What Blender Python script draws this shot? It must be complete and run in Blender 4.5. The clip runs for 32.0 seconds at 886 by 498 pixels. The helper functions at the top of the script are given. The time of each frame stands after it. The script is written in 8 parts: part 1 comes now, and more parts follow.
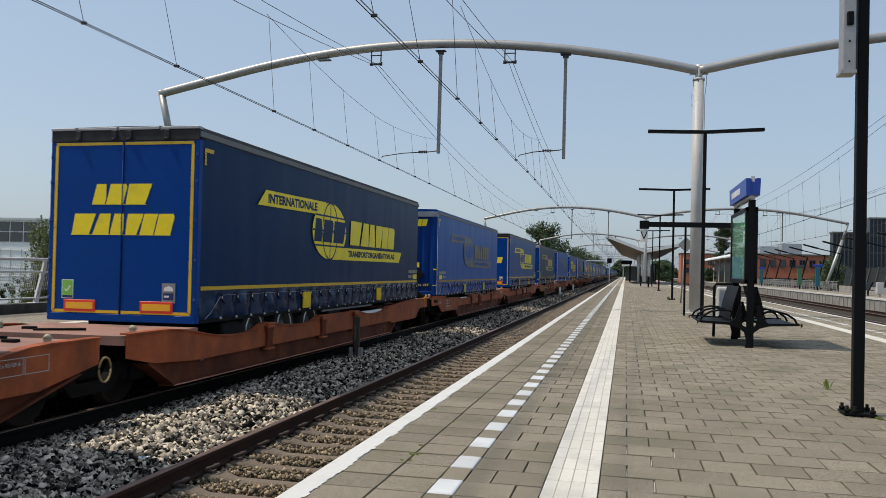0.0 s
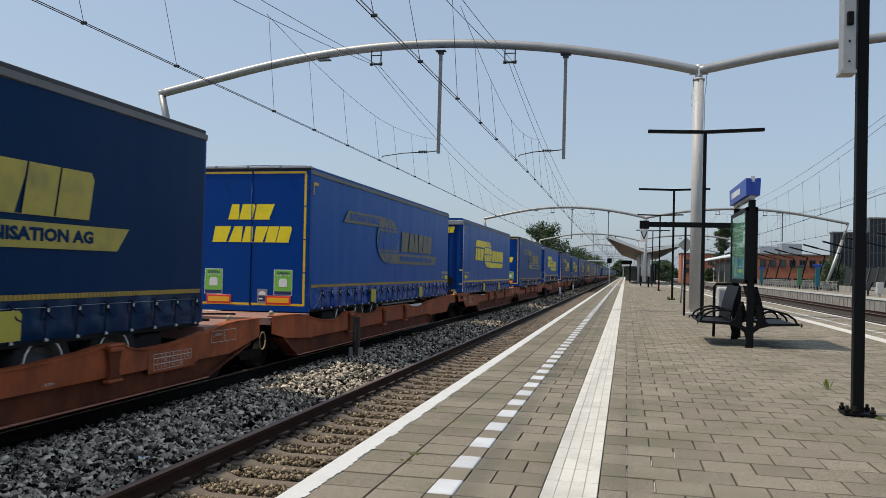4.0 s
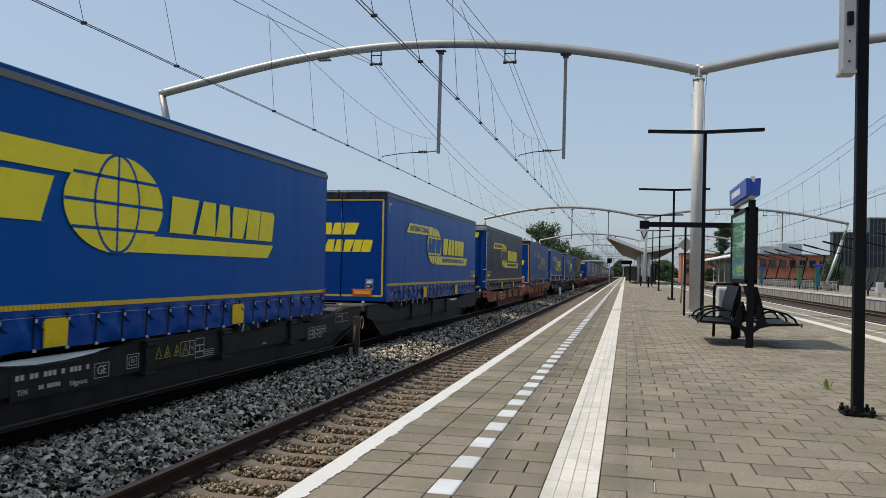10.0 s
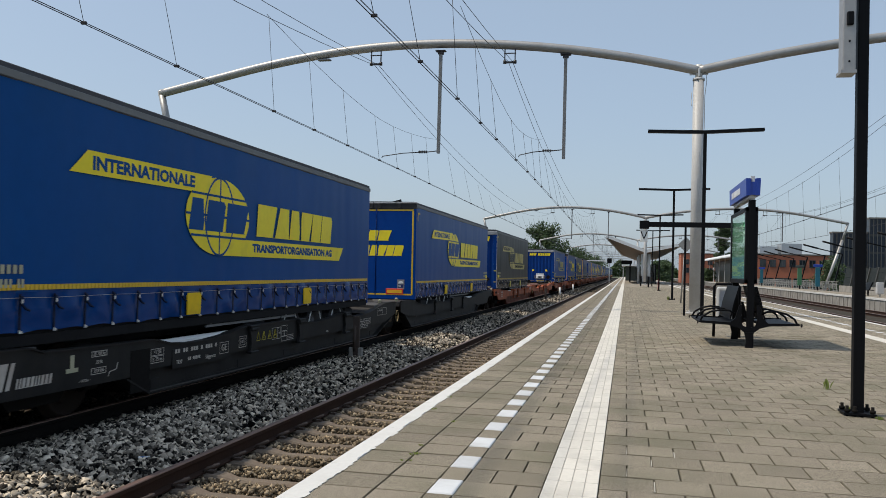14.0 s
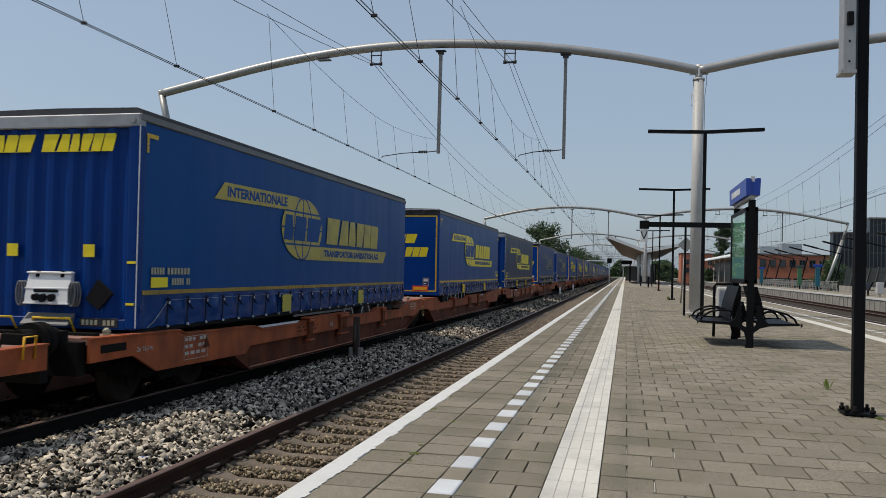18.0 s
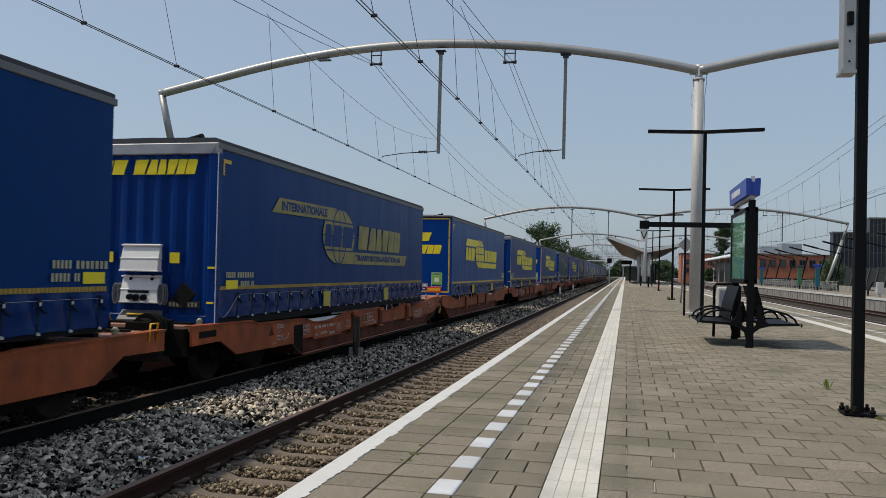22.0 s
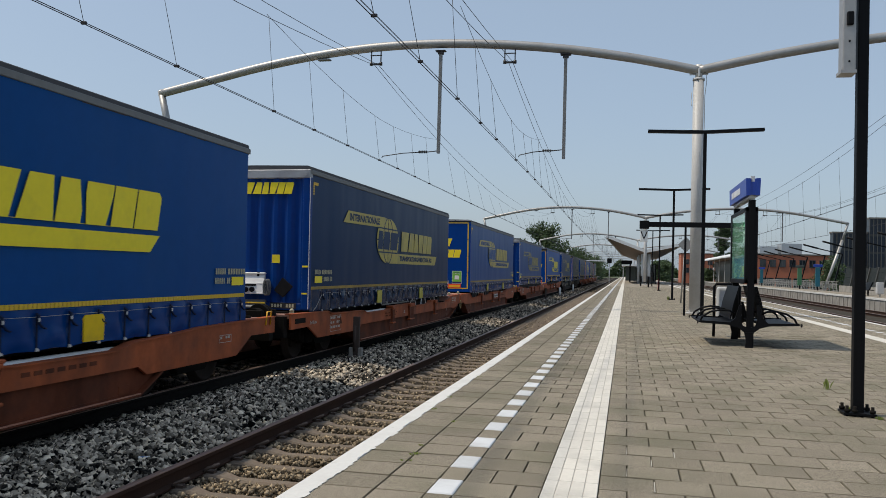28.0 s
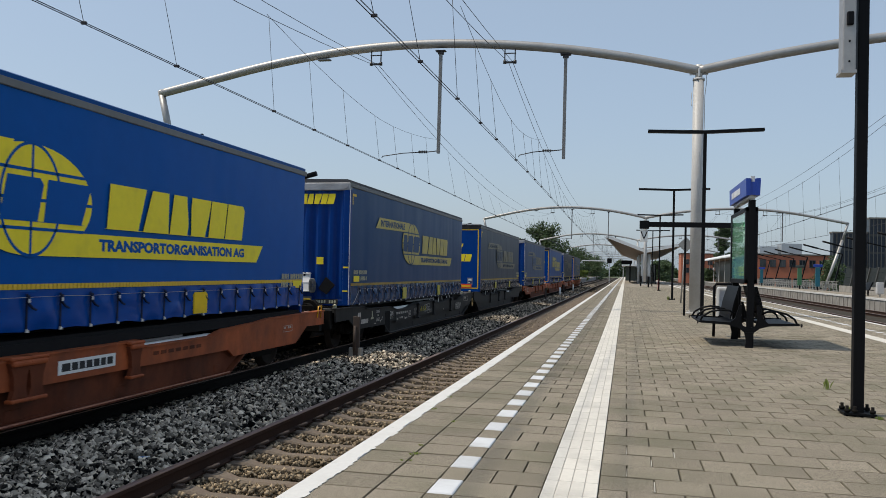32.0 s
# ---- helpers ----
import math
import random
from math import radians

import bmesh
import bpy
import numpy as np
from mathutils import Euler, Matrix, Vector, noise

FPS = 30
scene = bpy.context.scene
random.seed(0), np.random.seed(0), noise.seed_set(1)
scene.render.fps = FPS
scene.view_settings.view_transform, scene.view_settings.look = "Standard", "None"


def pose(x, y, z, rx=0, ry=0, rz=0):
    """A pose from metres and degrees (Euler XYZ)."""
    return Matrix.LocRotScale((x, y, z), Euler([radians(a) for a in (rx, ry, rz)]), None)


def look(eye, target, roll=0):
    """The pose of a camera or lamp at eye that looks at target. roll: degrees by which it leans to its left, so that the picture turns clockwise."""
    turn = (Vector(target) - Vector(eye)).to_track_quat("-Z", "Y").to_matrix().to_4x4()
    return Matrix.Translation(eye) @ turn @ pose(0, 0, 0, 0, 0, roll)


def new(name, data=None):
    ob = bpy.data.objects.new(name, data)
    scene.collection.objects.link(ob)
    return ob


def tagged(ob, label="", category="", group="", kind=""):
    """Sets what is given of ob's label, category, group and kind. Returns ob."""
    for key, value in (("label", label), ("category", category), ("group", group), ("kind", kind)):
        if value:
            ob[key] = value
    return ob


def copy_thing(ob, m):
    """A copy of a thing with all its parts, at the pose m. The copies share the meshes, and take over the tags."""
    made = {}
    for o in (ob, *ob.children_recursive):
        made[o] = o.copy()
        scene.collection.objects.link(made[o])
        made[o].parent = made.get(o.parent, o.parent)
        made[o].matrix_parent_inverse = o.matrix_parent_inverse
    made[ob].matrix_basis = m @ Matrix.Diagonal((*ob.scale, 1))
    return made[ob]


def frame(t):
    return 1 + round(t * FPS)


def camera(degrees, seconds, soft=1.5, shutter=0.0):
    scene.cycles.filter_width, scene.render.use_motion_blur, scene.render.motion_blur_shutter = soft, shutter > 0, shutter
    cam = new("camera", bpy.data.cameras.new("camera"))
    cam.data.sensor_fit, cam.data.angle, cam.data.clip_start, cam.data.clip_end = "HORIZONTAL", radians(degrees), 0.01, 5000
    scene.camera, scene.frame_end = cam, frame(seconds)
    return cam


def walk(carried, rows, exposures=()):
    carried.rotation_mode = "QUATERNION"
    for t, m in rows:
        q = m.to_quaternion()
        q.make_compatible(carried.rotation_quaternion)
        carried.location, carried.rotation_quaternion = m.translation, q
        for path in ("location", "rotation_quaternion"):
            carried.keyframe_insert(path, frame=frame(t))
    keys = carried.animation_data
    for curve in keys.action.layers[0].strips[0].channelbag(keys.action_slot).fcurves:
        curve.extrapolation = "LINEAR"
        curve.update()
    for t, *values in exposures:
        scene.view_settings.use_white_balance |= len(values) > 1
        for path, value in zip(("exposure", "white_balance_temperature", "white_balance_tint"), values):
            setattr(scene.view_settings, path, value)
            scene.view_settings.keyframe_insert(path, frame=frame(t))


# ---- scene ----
cam = camera(56.24, 32.0, soft=0.5, shutter=0.05)
RAIL = -0.76                      # rail head below the platform top
EYE = (0.0, 0.0, 1.191)
_yaw, _pit = radians(12.459), radians(1.381)
TARGET = (EYE[0] - math.sin(_yaw) * math.cos(_pit), EYE[1] + math.cos(_yaw) * math.cos(_pit), EYE[2] + math.sin(_pit))
walk(cam, [(0.0, look(EYE, TARGET, 1.527)), (32.0, look(EYE, TARGET, 1.527))],
     exposures=[(0.0, 0.05), (14.3, 0.06), (16.8, -0.10), (18.0, -0.19), (25.4, -0.19), (27.6, -0.04), (30.0, 0.0), (32.0, 0.05)])
scene.view_settings.exposure = 0.0

# ---- light: high June sun from behind, over the train ----
SUN_WAY = Vector((0.57, 0.14, -1.0)).normalized()
world = bpy.data.worlds.new("sky")
scene.world = world
world.use_nodes = True
_n = world.node_tree.nodes
_sky = _n.new("ShaderNodeTexSky")
_sky.sky_type = "NISHITA"
_sky.sun_disc = False
_sky.sun_elevation = math.asin(-SUN_WAY.z)
_sky.sun_rotation = math.atan2(-SUN_WAY.x, -SUN_WAY.y)
_sky.altitude = 0
_sky.air_density, _sky.dust_density, _sky.ozone_density = 1.0, 2.1, 1.6
_n["Background"].inputs["Strength"].default_value = 0.150
_veil = _n.new("ShaderNodeMix")             # thin high cloud whitens the whole sky evenly
_veil.data_type = "RGBA"
_veil.inputs[0].default_value = 0.6
_veil.inputs[7].default_value = (2.75, 3.4, 4.15, 1)
world.node_tree.links.new(_sky.outputs[0], _veil.inputs[6])
world.node_tree.links.new(_veil.outputs[2], _n["Background"].inputs["Color"])
sun = new("sun", bpy.data.lights.new("sun", "SUN"))
sun.data.energy, sun.data.angle, sun.data.color = 3.1, radians(0.8), (1.0, 0.90, 0.75)
sun.matrix_world = look((0, 0, 60), Vector((0, 0, 60)) + SUN_WAY)


# ---- materials ----
def material(name, color, rough=0.7, metal=0.0, vary=0.12, grain=60.0, bump=0.15, blotch=1.5, dirt=None, dirt_amount=0.0,
             spec=0.5, rand=0.0, island=0.0, coat=0.0, speck=0.0, speck_scale=160.0, still=False, skew=1.0, streak=0.0):
    """A procedural surface: base colour, fine grain, larger blotches, relief, optional dirt, per-object and per-island variation."""
    m = bpy.data.materials.new(name)
    m.use_nodes = True
    nt = m.node_tree
    N, L = nt.nodes, nt.links
    b = N["Principled BSDF"]
    b.inputs["Roughness"].default_value = rough
    b.inputs["Metallic"].default_value = metal
    b.inputs["Specular IOR Level"].default_value = spec
    b.inputs["Coat Weight"].default_value = coat
    if still:                                   # one pattern across all pieces of a thing that never moves
        where = N.new("ShaderNodeNewGeometry").outputs["Position"]
    else:
        where = N.new("ShaderNodeTexCoord").outputs["Object"]
    fine = N.new("ShaderNodeTexNoise")
    fine.inputs["Scale"].default_value, fine.inputs["Detail"].default_value = grain, 4
    big = N.new("ShaderNodeTexNoise")
    big.inputs["Scale"].default_value, big.inputs["Detail"].default_value = blotch, 5
    for t in (fine, big):
        L.new(where, t.inputs["Vector"])
    mix = N.new("ShaderNodeMath")
    mix.operation = "ADD"
    L.new(fine.outputs["Fac"], mix.inputs[0])
    L.new(big.outputs["Fac"], mix.inputs[1])
    level = mix.outputs[0]
    for amount, node, out in ((rand, "ShaderNodeObjectInfo", "Random"), (island, "ShaderNodeNewGeometry", "Random Per Island")):
        if amount:
            src = N.new(node)
            sc = N.new("ShaderNodeMath")
            sc.operation = "MULTIPLY_ADD"
            pw = N.new("ShaderNodeMath")
            pw.operation = "POWER"
            L.new(src.outputs[out], pw.inputs[0])
            pw.inputs[1].default_value = skew
            L.new(pw.outputs[0], sc.inputs[0])
            sc.inputs[1].default_value = amount / max(vary, 1e-3)
            L.new(level, sc.inputs[2])
            off = N.new("ShaderNodeMath")
            off.operation = "SUBTRACT"
            L.new(sc.outputs[0], off.inputs[0])
            off.inputs[1].default_value = 0.5 * amount / max(vary, 1e-3)
            level = off.outputs[0]
    ramp = N.new("ShaderNodeMapRange")
    ramp.inputs["From Min"].default_value, ramp.inputs["From Max"].default_value = 0.0, 2.0
    ramp.inputs["To Min"].default_value, ramp.inputs["To Max"].default_value = 1 - 2 * vary, 1 + 2 * vary
    ramp.clamp = False
    L.new(level, ramp.inputs["Value"])
    col = N.new("ShaderNodeVectorMath")
    col.operation = "SCALE"
    col.inputs[0].default_value = color
    L.new(ramp.outputs["Result"], col.inputs["Scale"])
    out = col.outputs["Vector"]
    if speck:
        sn = N.new("ShaderNodeTexNoise")
        sn.inputs["Scale"].default_value, sn.inputs["Detail"].default_value = speck_scale, 2
        L.new(where, sn.inputs["Vector"])
        sr = N.new("ShaderNodeMapRange")
        sr.inputs["From Min"].default_value, sr.inputs["From Max"].default_value = 0.32, 0.68
        sr.inputs["To Min"].default_value, sr.inputs["To Max"].default_value = 1 - speck, 1 + speck
        L.new(sn.outputs["Fac"], sr.inputs["Value"])
        sv = N.new("ShaderNodeVectorMath")
        sv.operation = "SCALE"
        L.new(out, sv.inputs[0])
        L.new(sr.outputs["Result"], sv.inputs["Scale"])
        out = sv.outputs["Vector"]
    if streak:                                  # runs of rust and grime, drawn out downwards
        mp = N.new("ShaderNodeMapping")
        mp.inputs["Scale"].default_value = (1.0, 1.1, 0.5)
        L.new(where, mp.inputs["Vector"])
        kn = N.new("ShaderNodeTexNoise")
        kn.inputs["Scale"].default_value, kn.inputs["Detail"].default_value = 2.2, 6
        L.new(mp.outputs["Vector"], kn.inputs["Vector"])
        kr = N.new("ShaderNodeMapRange")
        kr.inputs["From Min"].default_value, kr.inputs["From Max"].default_value = 0.40, 0.66
        kr.inputs["To Min"].default_value, kr.inputs["To Max"].default_value = 1.12, 1.0 - streak
        L.new(kn.outputs["Fac"], kr.inputs["Value"])
        kv = N.new("ShaderNodeVectorMath")
        kv.operation = "SCALE"
        L.new(out, kv.inputs[0])
        L.new(kr.outputs["Result"], kv.inputs["Scale"])
        out = kv.outputs["Vector"]
    if dirt is not None:
        dn = N.new("ShaderNodeTexNoise")
        dn.inputs["Scale"].default_value, dn.inputs["Detail"].default_value = blotch * 2.3, 8
        L.new(where, dn.inputs["Vector"])
        dr = N.new("ShaderNodeMapRange")
        dr.inputs["From Min"].default_value, dr.inputs["From Max"].default_value = 0.62 - 0.3 * dirt_amount, 0.75
        dr.inputs["To Max"].default_value = dirt_amount
        L.new(dn.outputs["Fac"], dr.inputs["Value"])
        mx = N.new("ShaderNodeMix")
        mx.data_type = "RGBA"
        L.new(dr.outputs["Result"], mx.inputs[0])
        L.new(out, mx.inputs[6])
        mx.inputs[7].default_value = (*dirt, 1)
        out = mx.outputs[2]
    L.new(out, b.inputs["Base Color"])
    if bump:
        bp = N.new("ShaderNodeBump")
        bp.inputs["Strength"].default_value, bp.inputs["Distance"].default_value = bump, 0.01
        L.new(fine.outputs["Fac"], bp.inputs["Height"])
        L.new(bp.outputs["Normal"], b.inputs["Normal"])
    return m


def glass(name, color, rough=0.05, trans=1.0):
    m = bpy.data.materials.new(name)
    m.use_nodes = True
    b = m.node_tree.nodes["Principled BSDF"]
    b.inputs["Base Color"].default_value = (*color, 1)
    b.inputs["Roughness"].default_value = rough
    b.inputs["Transmission Weight"].default_value = trans
    b.inputs["IOR"].default_value = 1.45
    return m


M = {}
M["paver"] = material("concrete_paver", (0.255, 0.223, 0.173), 0.95, vary=0.24, grain=130, bump=1.0, blotch=0.55, rand=0.13, island=0.13, dirt=(0.128, 0.130, 0.080), dirt_amount=0.6, spec=0.2, speck=0.6, speck_scale=190, still=True)
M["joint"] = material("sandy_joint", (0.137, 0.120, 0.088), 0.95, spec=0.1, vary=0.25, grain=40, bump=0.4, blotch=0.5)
M["far_paving"] = material("paving_afar", (0.27, 0.238, 0.19), 0.95, vary=0.25, grain=5, bump=0.1, blotch=0.3, spec=0.2, speck=0.25, speck_scale=12)
M["white_tile"] = material("white_tactile_tile", (0.63, 0.60, 0.535), 0.8, vary=0.10, grain=30, bump=0.2, blotch=1.3, rand=0.06, dirt=(0.36, 0.345, 0.31), dirt_amount=0.45, island=0.05, still=True)
M["dash_tile"] = material("bluish_white_tile", (0.57, 0.585, 0.60), 0.8, vary=0.09, grain=30, bump=0.2, blotch=1.3, rand=0.10, dirt=(0.33, 0.33, 0.32), dirt_amount=0.45, still=True)
M["grout"] = material("pale_grey_grout", (0.50, 0.475, 0.425), 0.9, vary=0.15, grain=40, bump=0.2, blotch=1.5, still=True)
M["edge_white"] = material("white_edge_paint", (0.63, 0.625, 0.60), 0.75, still=True, vary=0.08, grain=25, bump=0.2, blotch=1.2, dirt=(0.4, 0.38, 0.34), dirt_amount=0.3)
M["concrete"] = material("grey_concrete", (0.30, 0.285, 0.26), 0.9, vary=0.2, grain=25, bump=0.3, blotch=0.7, dirt=(0.14, 0.13, 0.11), dirt_amount=0.6)
M["dark_concrete"] = material("weathered_concrete", (0.16, 0.15, 0.135), 0.9, vary=0.25, grain=25, bump=0.3, blotch=0.7)
M["sleeper"] = material("concrete_sleeper", (0.165, 0.132, 0.10), 0.9, vary=0.2, grain=40, bump=0.4, blotch=2.5, rand=0.1, dirt=(0.15, 0.10, 0.07), dirt_amount=0.6)
M["ballast"] = material("grey_ballast_stone", (0.43, 0.374, 0.298), 0.95, skew=1.9, spec=0.15, vary=0.2, grain=45, bump=0.6, blotch=0.6, island=1.0)
M["ballast_rust"] = material("rusty_ballast_stone", (0.31, 0.245, 0.165), 0.95, skew=1.7, spec=0.2, vary=0.15, grain=30, bump=0.4, blotch=0.6, island=0.6)
# Near black for the stones under the train: its shade is in this colour.
M["ballast_dark"] = material("shaded_ballast_stone", (0.05, 0.043, 0.036), 0.9, spec=0.15, vary=0.2, grain=30, bump=0.4, blotch=0.6, island=0.5)
# Darkened bed: shade in the gaps between the stones is in this colour.
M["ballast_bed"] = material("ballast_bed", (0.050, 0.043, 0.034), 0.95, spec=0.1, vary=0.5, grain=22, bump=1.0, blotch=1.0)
M["rail_rust"] = material("rusty_rail_steel", (0.045, 0.025, 0.018), 0.85, spec=0.15, vary=0.2, grain=40, bump=0.2, blotch=2)
M["rail_head"] = material("polished_rail_head", (0.23, 0.15, 0.12), 0.45, metal=0.45, vary=0.15, grain=8, bump=0.05, blotch=1.0)
M["clip"] = material("rusty_clip", (0.07, 0.05, 0.04), 0.8, vary=0.2)
M["orange"] = material("orange_brown_wagon_paint", (0.38, 0.092, 0.031), 0.6, vary=0.2, grain=14, bump=0.06, blotch=0.9, dirt=(0.12, 0.048, 0.030), dirt_amount=0.7, spec=0.2, streak=0.28)
# Darker copy of the wagon paint: grime, plus the lower web's shade in colour.
M["orange_low"] = material("shaded_grimy_brown_paint", (0.150, 0.042, 0.019), 0.7, vary=0.2, grain=14, bump=0.06, blotch=0.9, dirt=(0.035, 0.023, 0.018), dirt_amount=0.7, spec=0.15, streak=0.4)
M["deck_red"] = material("dull_red_deck", (0.34, 0.18, 0.135), 0.75, vary=0.18, grain=12, bump=0.1, blotch=1.0, dirt=(0.12, 0.08, 0.07), dirt_amount=0.6)
M["black_wagon"] = material("black_wagon_paint", (0.0135, 0.0130, 0.0128), 0.6, spec=0.22, vary=0.25, grain=14, bump=0.06, blotch=0.9, dirt=(0.028, 0.024, 0.020), dirt_amount=0.5, streak=0.4)
M["black_deck"] = material("dusty_black_deck", (0.06, 0.057, 0.054), 0.7, vary=0.25, grain=14, bump=0.08, blotch=0.9)
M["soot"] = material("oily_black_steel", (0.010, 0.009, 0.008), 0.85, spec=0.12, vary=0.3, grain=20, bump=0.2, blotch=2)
M["tyre"] = material("rubber_tyre", (0.022, 0.022, 0.022), 0.85, spec=0.15, vary=0.2, grain=40)
M["wheel_steel"] = material("brown_wheel_steel", (0.026, 0.019, 0.015), 0.8, spec=0.15, metal=0.0, vary=0.2)
M["galv"] = material("galvanised_steel", (0.60, 0.60, 0.59), 0.5, metal=0.25, vary=0.12, grain=8, bump=0.04, blotch=1.3, dirt=(0.3, 0.29, 0.27), dirt_amount=0.4)
M["grey_paint"] = material("pale_grey_mast_paint", (0.37, 0.366, 0.358), 0.46, metal=0.5, vary=0.14, grain=14, bump=0.05, blotch=1.4, dirt=(0.27, 0.25, 0.22), dirt_amount=0.4)
M["zinc"] = material("weathered_zinc", (0.20, 0.20, 0.20), 0.5, metal=0.35, vary=0.15, grain=12, bump=0.05, blotch=1.5, dirt=(0.11, 0.10, 0.09), dirt_amount=0.5)
M["black_paint"] = material("black_coated_steel", (0.0055, 0.0058, 0.007), 0.5, spec=0.12, vary=0.2, grain=20, bump=0.04, blotch=3)
M["wire"] = material("dark_copper_wire", (0.036, 0.033, 0.036), 0.6, metal=0.3, vary=0.1, bump=0)
M["insulator"] = material("brown_insulator", (0.022, 0.016, 0.014), 0.4, vary=0.1, bump=0)
M["blue_sign"] = material("royal_blue_sign", (0.012, 0.05, 0.33), 0.4, vary=0.08, grain=10, bump=0.02)
M["yellow"] = material("yellow_print", (0.92, 0.74, 0.035), 0.55, spec=0.15, vary=0.07, grain=12, bump=0.02, blotch=1.2, dirt=(0.45, 0.36, 0.06), dirt_amount=0.25)
M["yellow_reflex"] = material("amber_marking_tape", (0.72, 0.46, 0.02), 0.45, vary=0.1, grain=40, bump=0.02)
M["red_reflex"] = material("red_marking", (0.74, 0.045, 0.02), 0.45, vary=0.1)
M["plate_orange"] = material("amber_plate", (0.86, 0.45, 0.02), 0.4, vary=0.1)
M["door_blue"] = material("blue_door_paint", (0.001, 0.046, 0.245), 0.38, spec=0.12, vary=0.1, grain=10, bump=0.02, blotch=0.9, dirt=(0.004, 0.05, 0.17), dirt_amount=0.35)
M["front_blue"] = material("dark_blue_bulkhead_paint", (0.001, 0.036, 0.195), 0.42, spec=0.14, vary=0.12, grain=10, bump=0.02, blotch=0.9, dirt=(0.004, 0.035, 0.12), dirt_amount=0.4)
M["roof_grey"] = material("grey_roof_edge", (0.046, 0.048, 0.056), 0.7, vary=0.15, grain=12, bump=0.04, blotch=0.6, dirt=(0.08, 0.08, 0.08), dirt_amount=0.5)
M["pale_header"] = material("pale_grey_header", (0.36, 0.37, 0.39), 0.5, metal=0.15, vary=0.12, grain=8, bump=0.03, blotch=1.2, dirt=(0.16, 0.16, 0.16), dirt_amount=0.5)
M["rail_grey"] = material("dull_grey_roof_rail", (0.155, 0.16, 0.16), 0.6, vary=0.15, grain=10, bump=0.03, blotch=0.5, dirt=(0.12, 0.12, 0.12), dirt_amount=0.5)
M["grimy_tape"] = material("grimy_amber_tape", (0.40, 0.26, 0.04), 0.6, vary=0.15, grain=20, bump=0.02, blotch=1.2, dirt=(0.16, 0.12, 0.06), dirt_amount=0.5)
M["patch_yellow"] = material("orange_yellow_patch", (0.86, 0.56, 0.015), 0.55, spec=0.2, vary=0.08, grain=12, bump=0.03, blotch=1.4, dirt=(0.30, 0.20, 0.05), dirt_amount=0.35)
M["polished_rim"] = material("polished_rim_edge", (0.86, 0.86, 0.84), 0.3, metal=0.35, vary=0.06)
# Rusty flange edge, paler because the light it catches is painted in.
M["flange_edge"] = material("lit_rusty_flange", (0.46, 0.20, 0.13), 0.6, vary=0.25, grain=10, bump=0.06, blotch=0.5, dirt=(0.12, 0.05, 0.03), dirt_amount=0.5)
M["olive_mark"] = material("grubby_olive_mark", (0.24, 0.155, 0.040), 0.65, vary=0.2, bump=0)
M["dim_yellow"] = material("grubby_yellow_mark", (0.50, 0.42, 0.06), 0.6, vary=0.15, bump=0)
M["alu"] = material("dull_aluminium", (0.46, 0.46, 0.45), 0.45, metal=0.6, vary=0.12, grain=10, bump=0.03)
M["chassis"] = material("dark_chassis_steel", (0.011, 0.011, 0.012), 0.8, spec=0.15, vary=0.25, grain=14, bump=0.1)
M["white_gloss"] = material("white_plate", (0.78, 0.78, 0.76), 0.45, vary=0.06, grain=10, bump=0.02)
M["green_sticker"] = material("green_sticker", (0.20, 0.52, 0.07), 0.45, vary=0.06, bump=0.02)
M["navy_print"] = material("navy_print", (0.01, 0.025, 0.12), 0.5, vary=0.06, bump=0.02)
M["black_print"] = material("black_print", (0.015, 0.015, 0.018), 0.6, vary=0.06, bump=0.02)
M["white_print"] = material("off_white_stencil", (0.50, 0.46, 0.41), 0.7, vary=0.15, grain=30, bump=0.02, dirt=(0.35, 0.22, 0.16), dirt_amount=0.5)
M["red_print"] = material("red_letters", (0.5, 0.03, 0.04), 0.6, vary=0.06)
M["blue_print"] = material("light_blue_letters", (0.08, 0.3, 0.6), 0.6, vary=0.06)
M["leaf"] = material("tree_leaf", (0.075, 0.115, 0.050), 0.6, vary=0.25, grain=3, bump=0, blotch=0.3, island=0.5)
M["leaf_pale"] = material("birch_leaf", (0.175, 0.205, 0.085), 0.6, vary=0.25, grain=3, bump=0, blotch=0.3, island=0.5)
M["bark"] = material("brown_bark", (0.10, 0.08, 0.06), 0.9, vary=0.3, grain=18, bump=0.6)
M["weed"] = material("weed_green", (0.17, 0.22, 0.045), 0.7, vary=0.25, island=0.3, bump=0)
M["ground"] = material("grassy_ground", (0.075, 0.09, 0.04), 0.95, vary=0.35, grain=2, bump=0.3, blotch=0.05)
M["brick_orange"] = material("orange_brick_wall", (0.45, 0.155, 0.09), 0.9, vary=0.12, grain=9, bump=0.2, blotch=0.3)
M["brick_brown"] = material("brown_roof_tile", (0.10, 0.05, 0.04), 0.9, vary=0.2, grain=9, bump=0.2, blotch=0.5)
M["panel_white"] = material("white_cladding", (0.860, 0.860, 0.860), 0.6, vary=0.06, grain=6, bump=0.03, blotch=0.2, dirt=(0.66, 0.67, 0.68), dirt_amount=0.3)
M["balcony_white"] = material("white_balcony_front", (0.86, 0.85, 0.82), 0.8, vary=0.05, grain=4, bump=0.05, blotch=0.1)
M["rear_dark"] = material("blackish_grey_beam", (0.022, 0.022, 0.024), 0.6, spec=0.25, vary=0.2, grain=14, bump=0.05, dirt=(0.06, 0.058, 0.055), dirt_amount=0.5)
M["code_print"] = material("pale_yellow_code_print", (0.42, 0.40, 0.27), 0.6, vary=0.15, grain=30, bump=0.02)
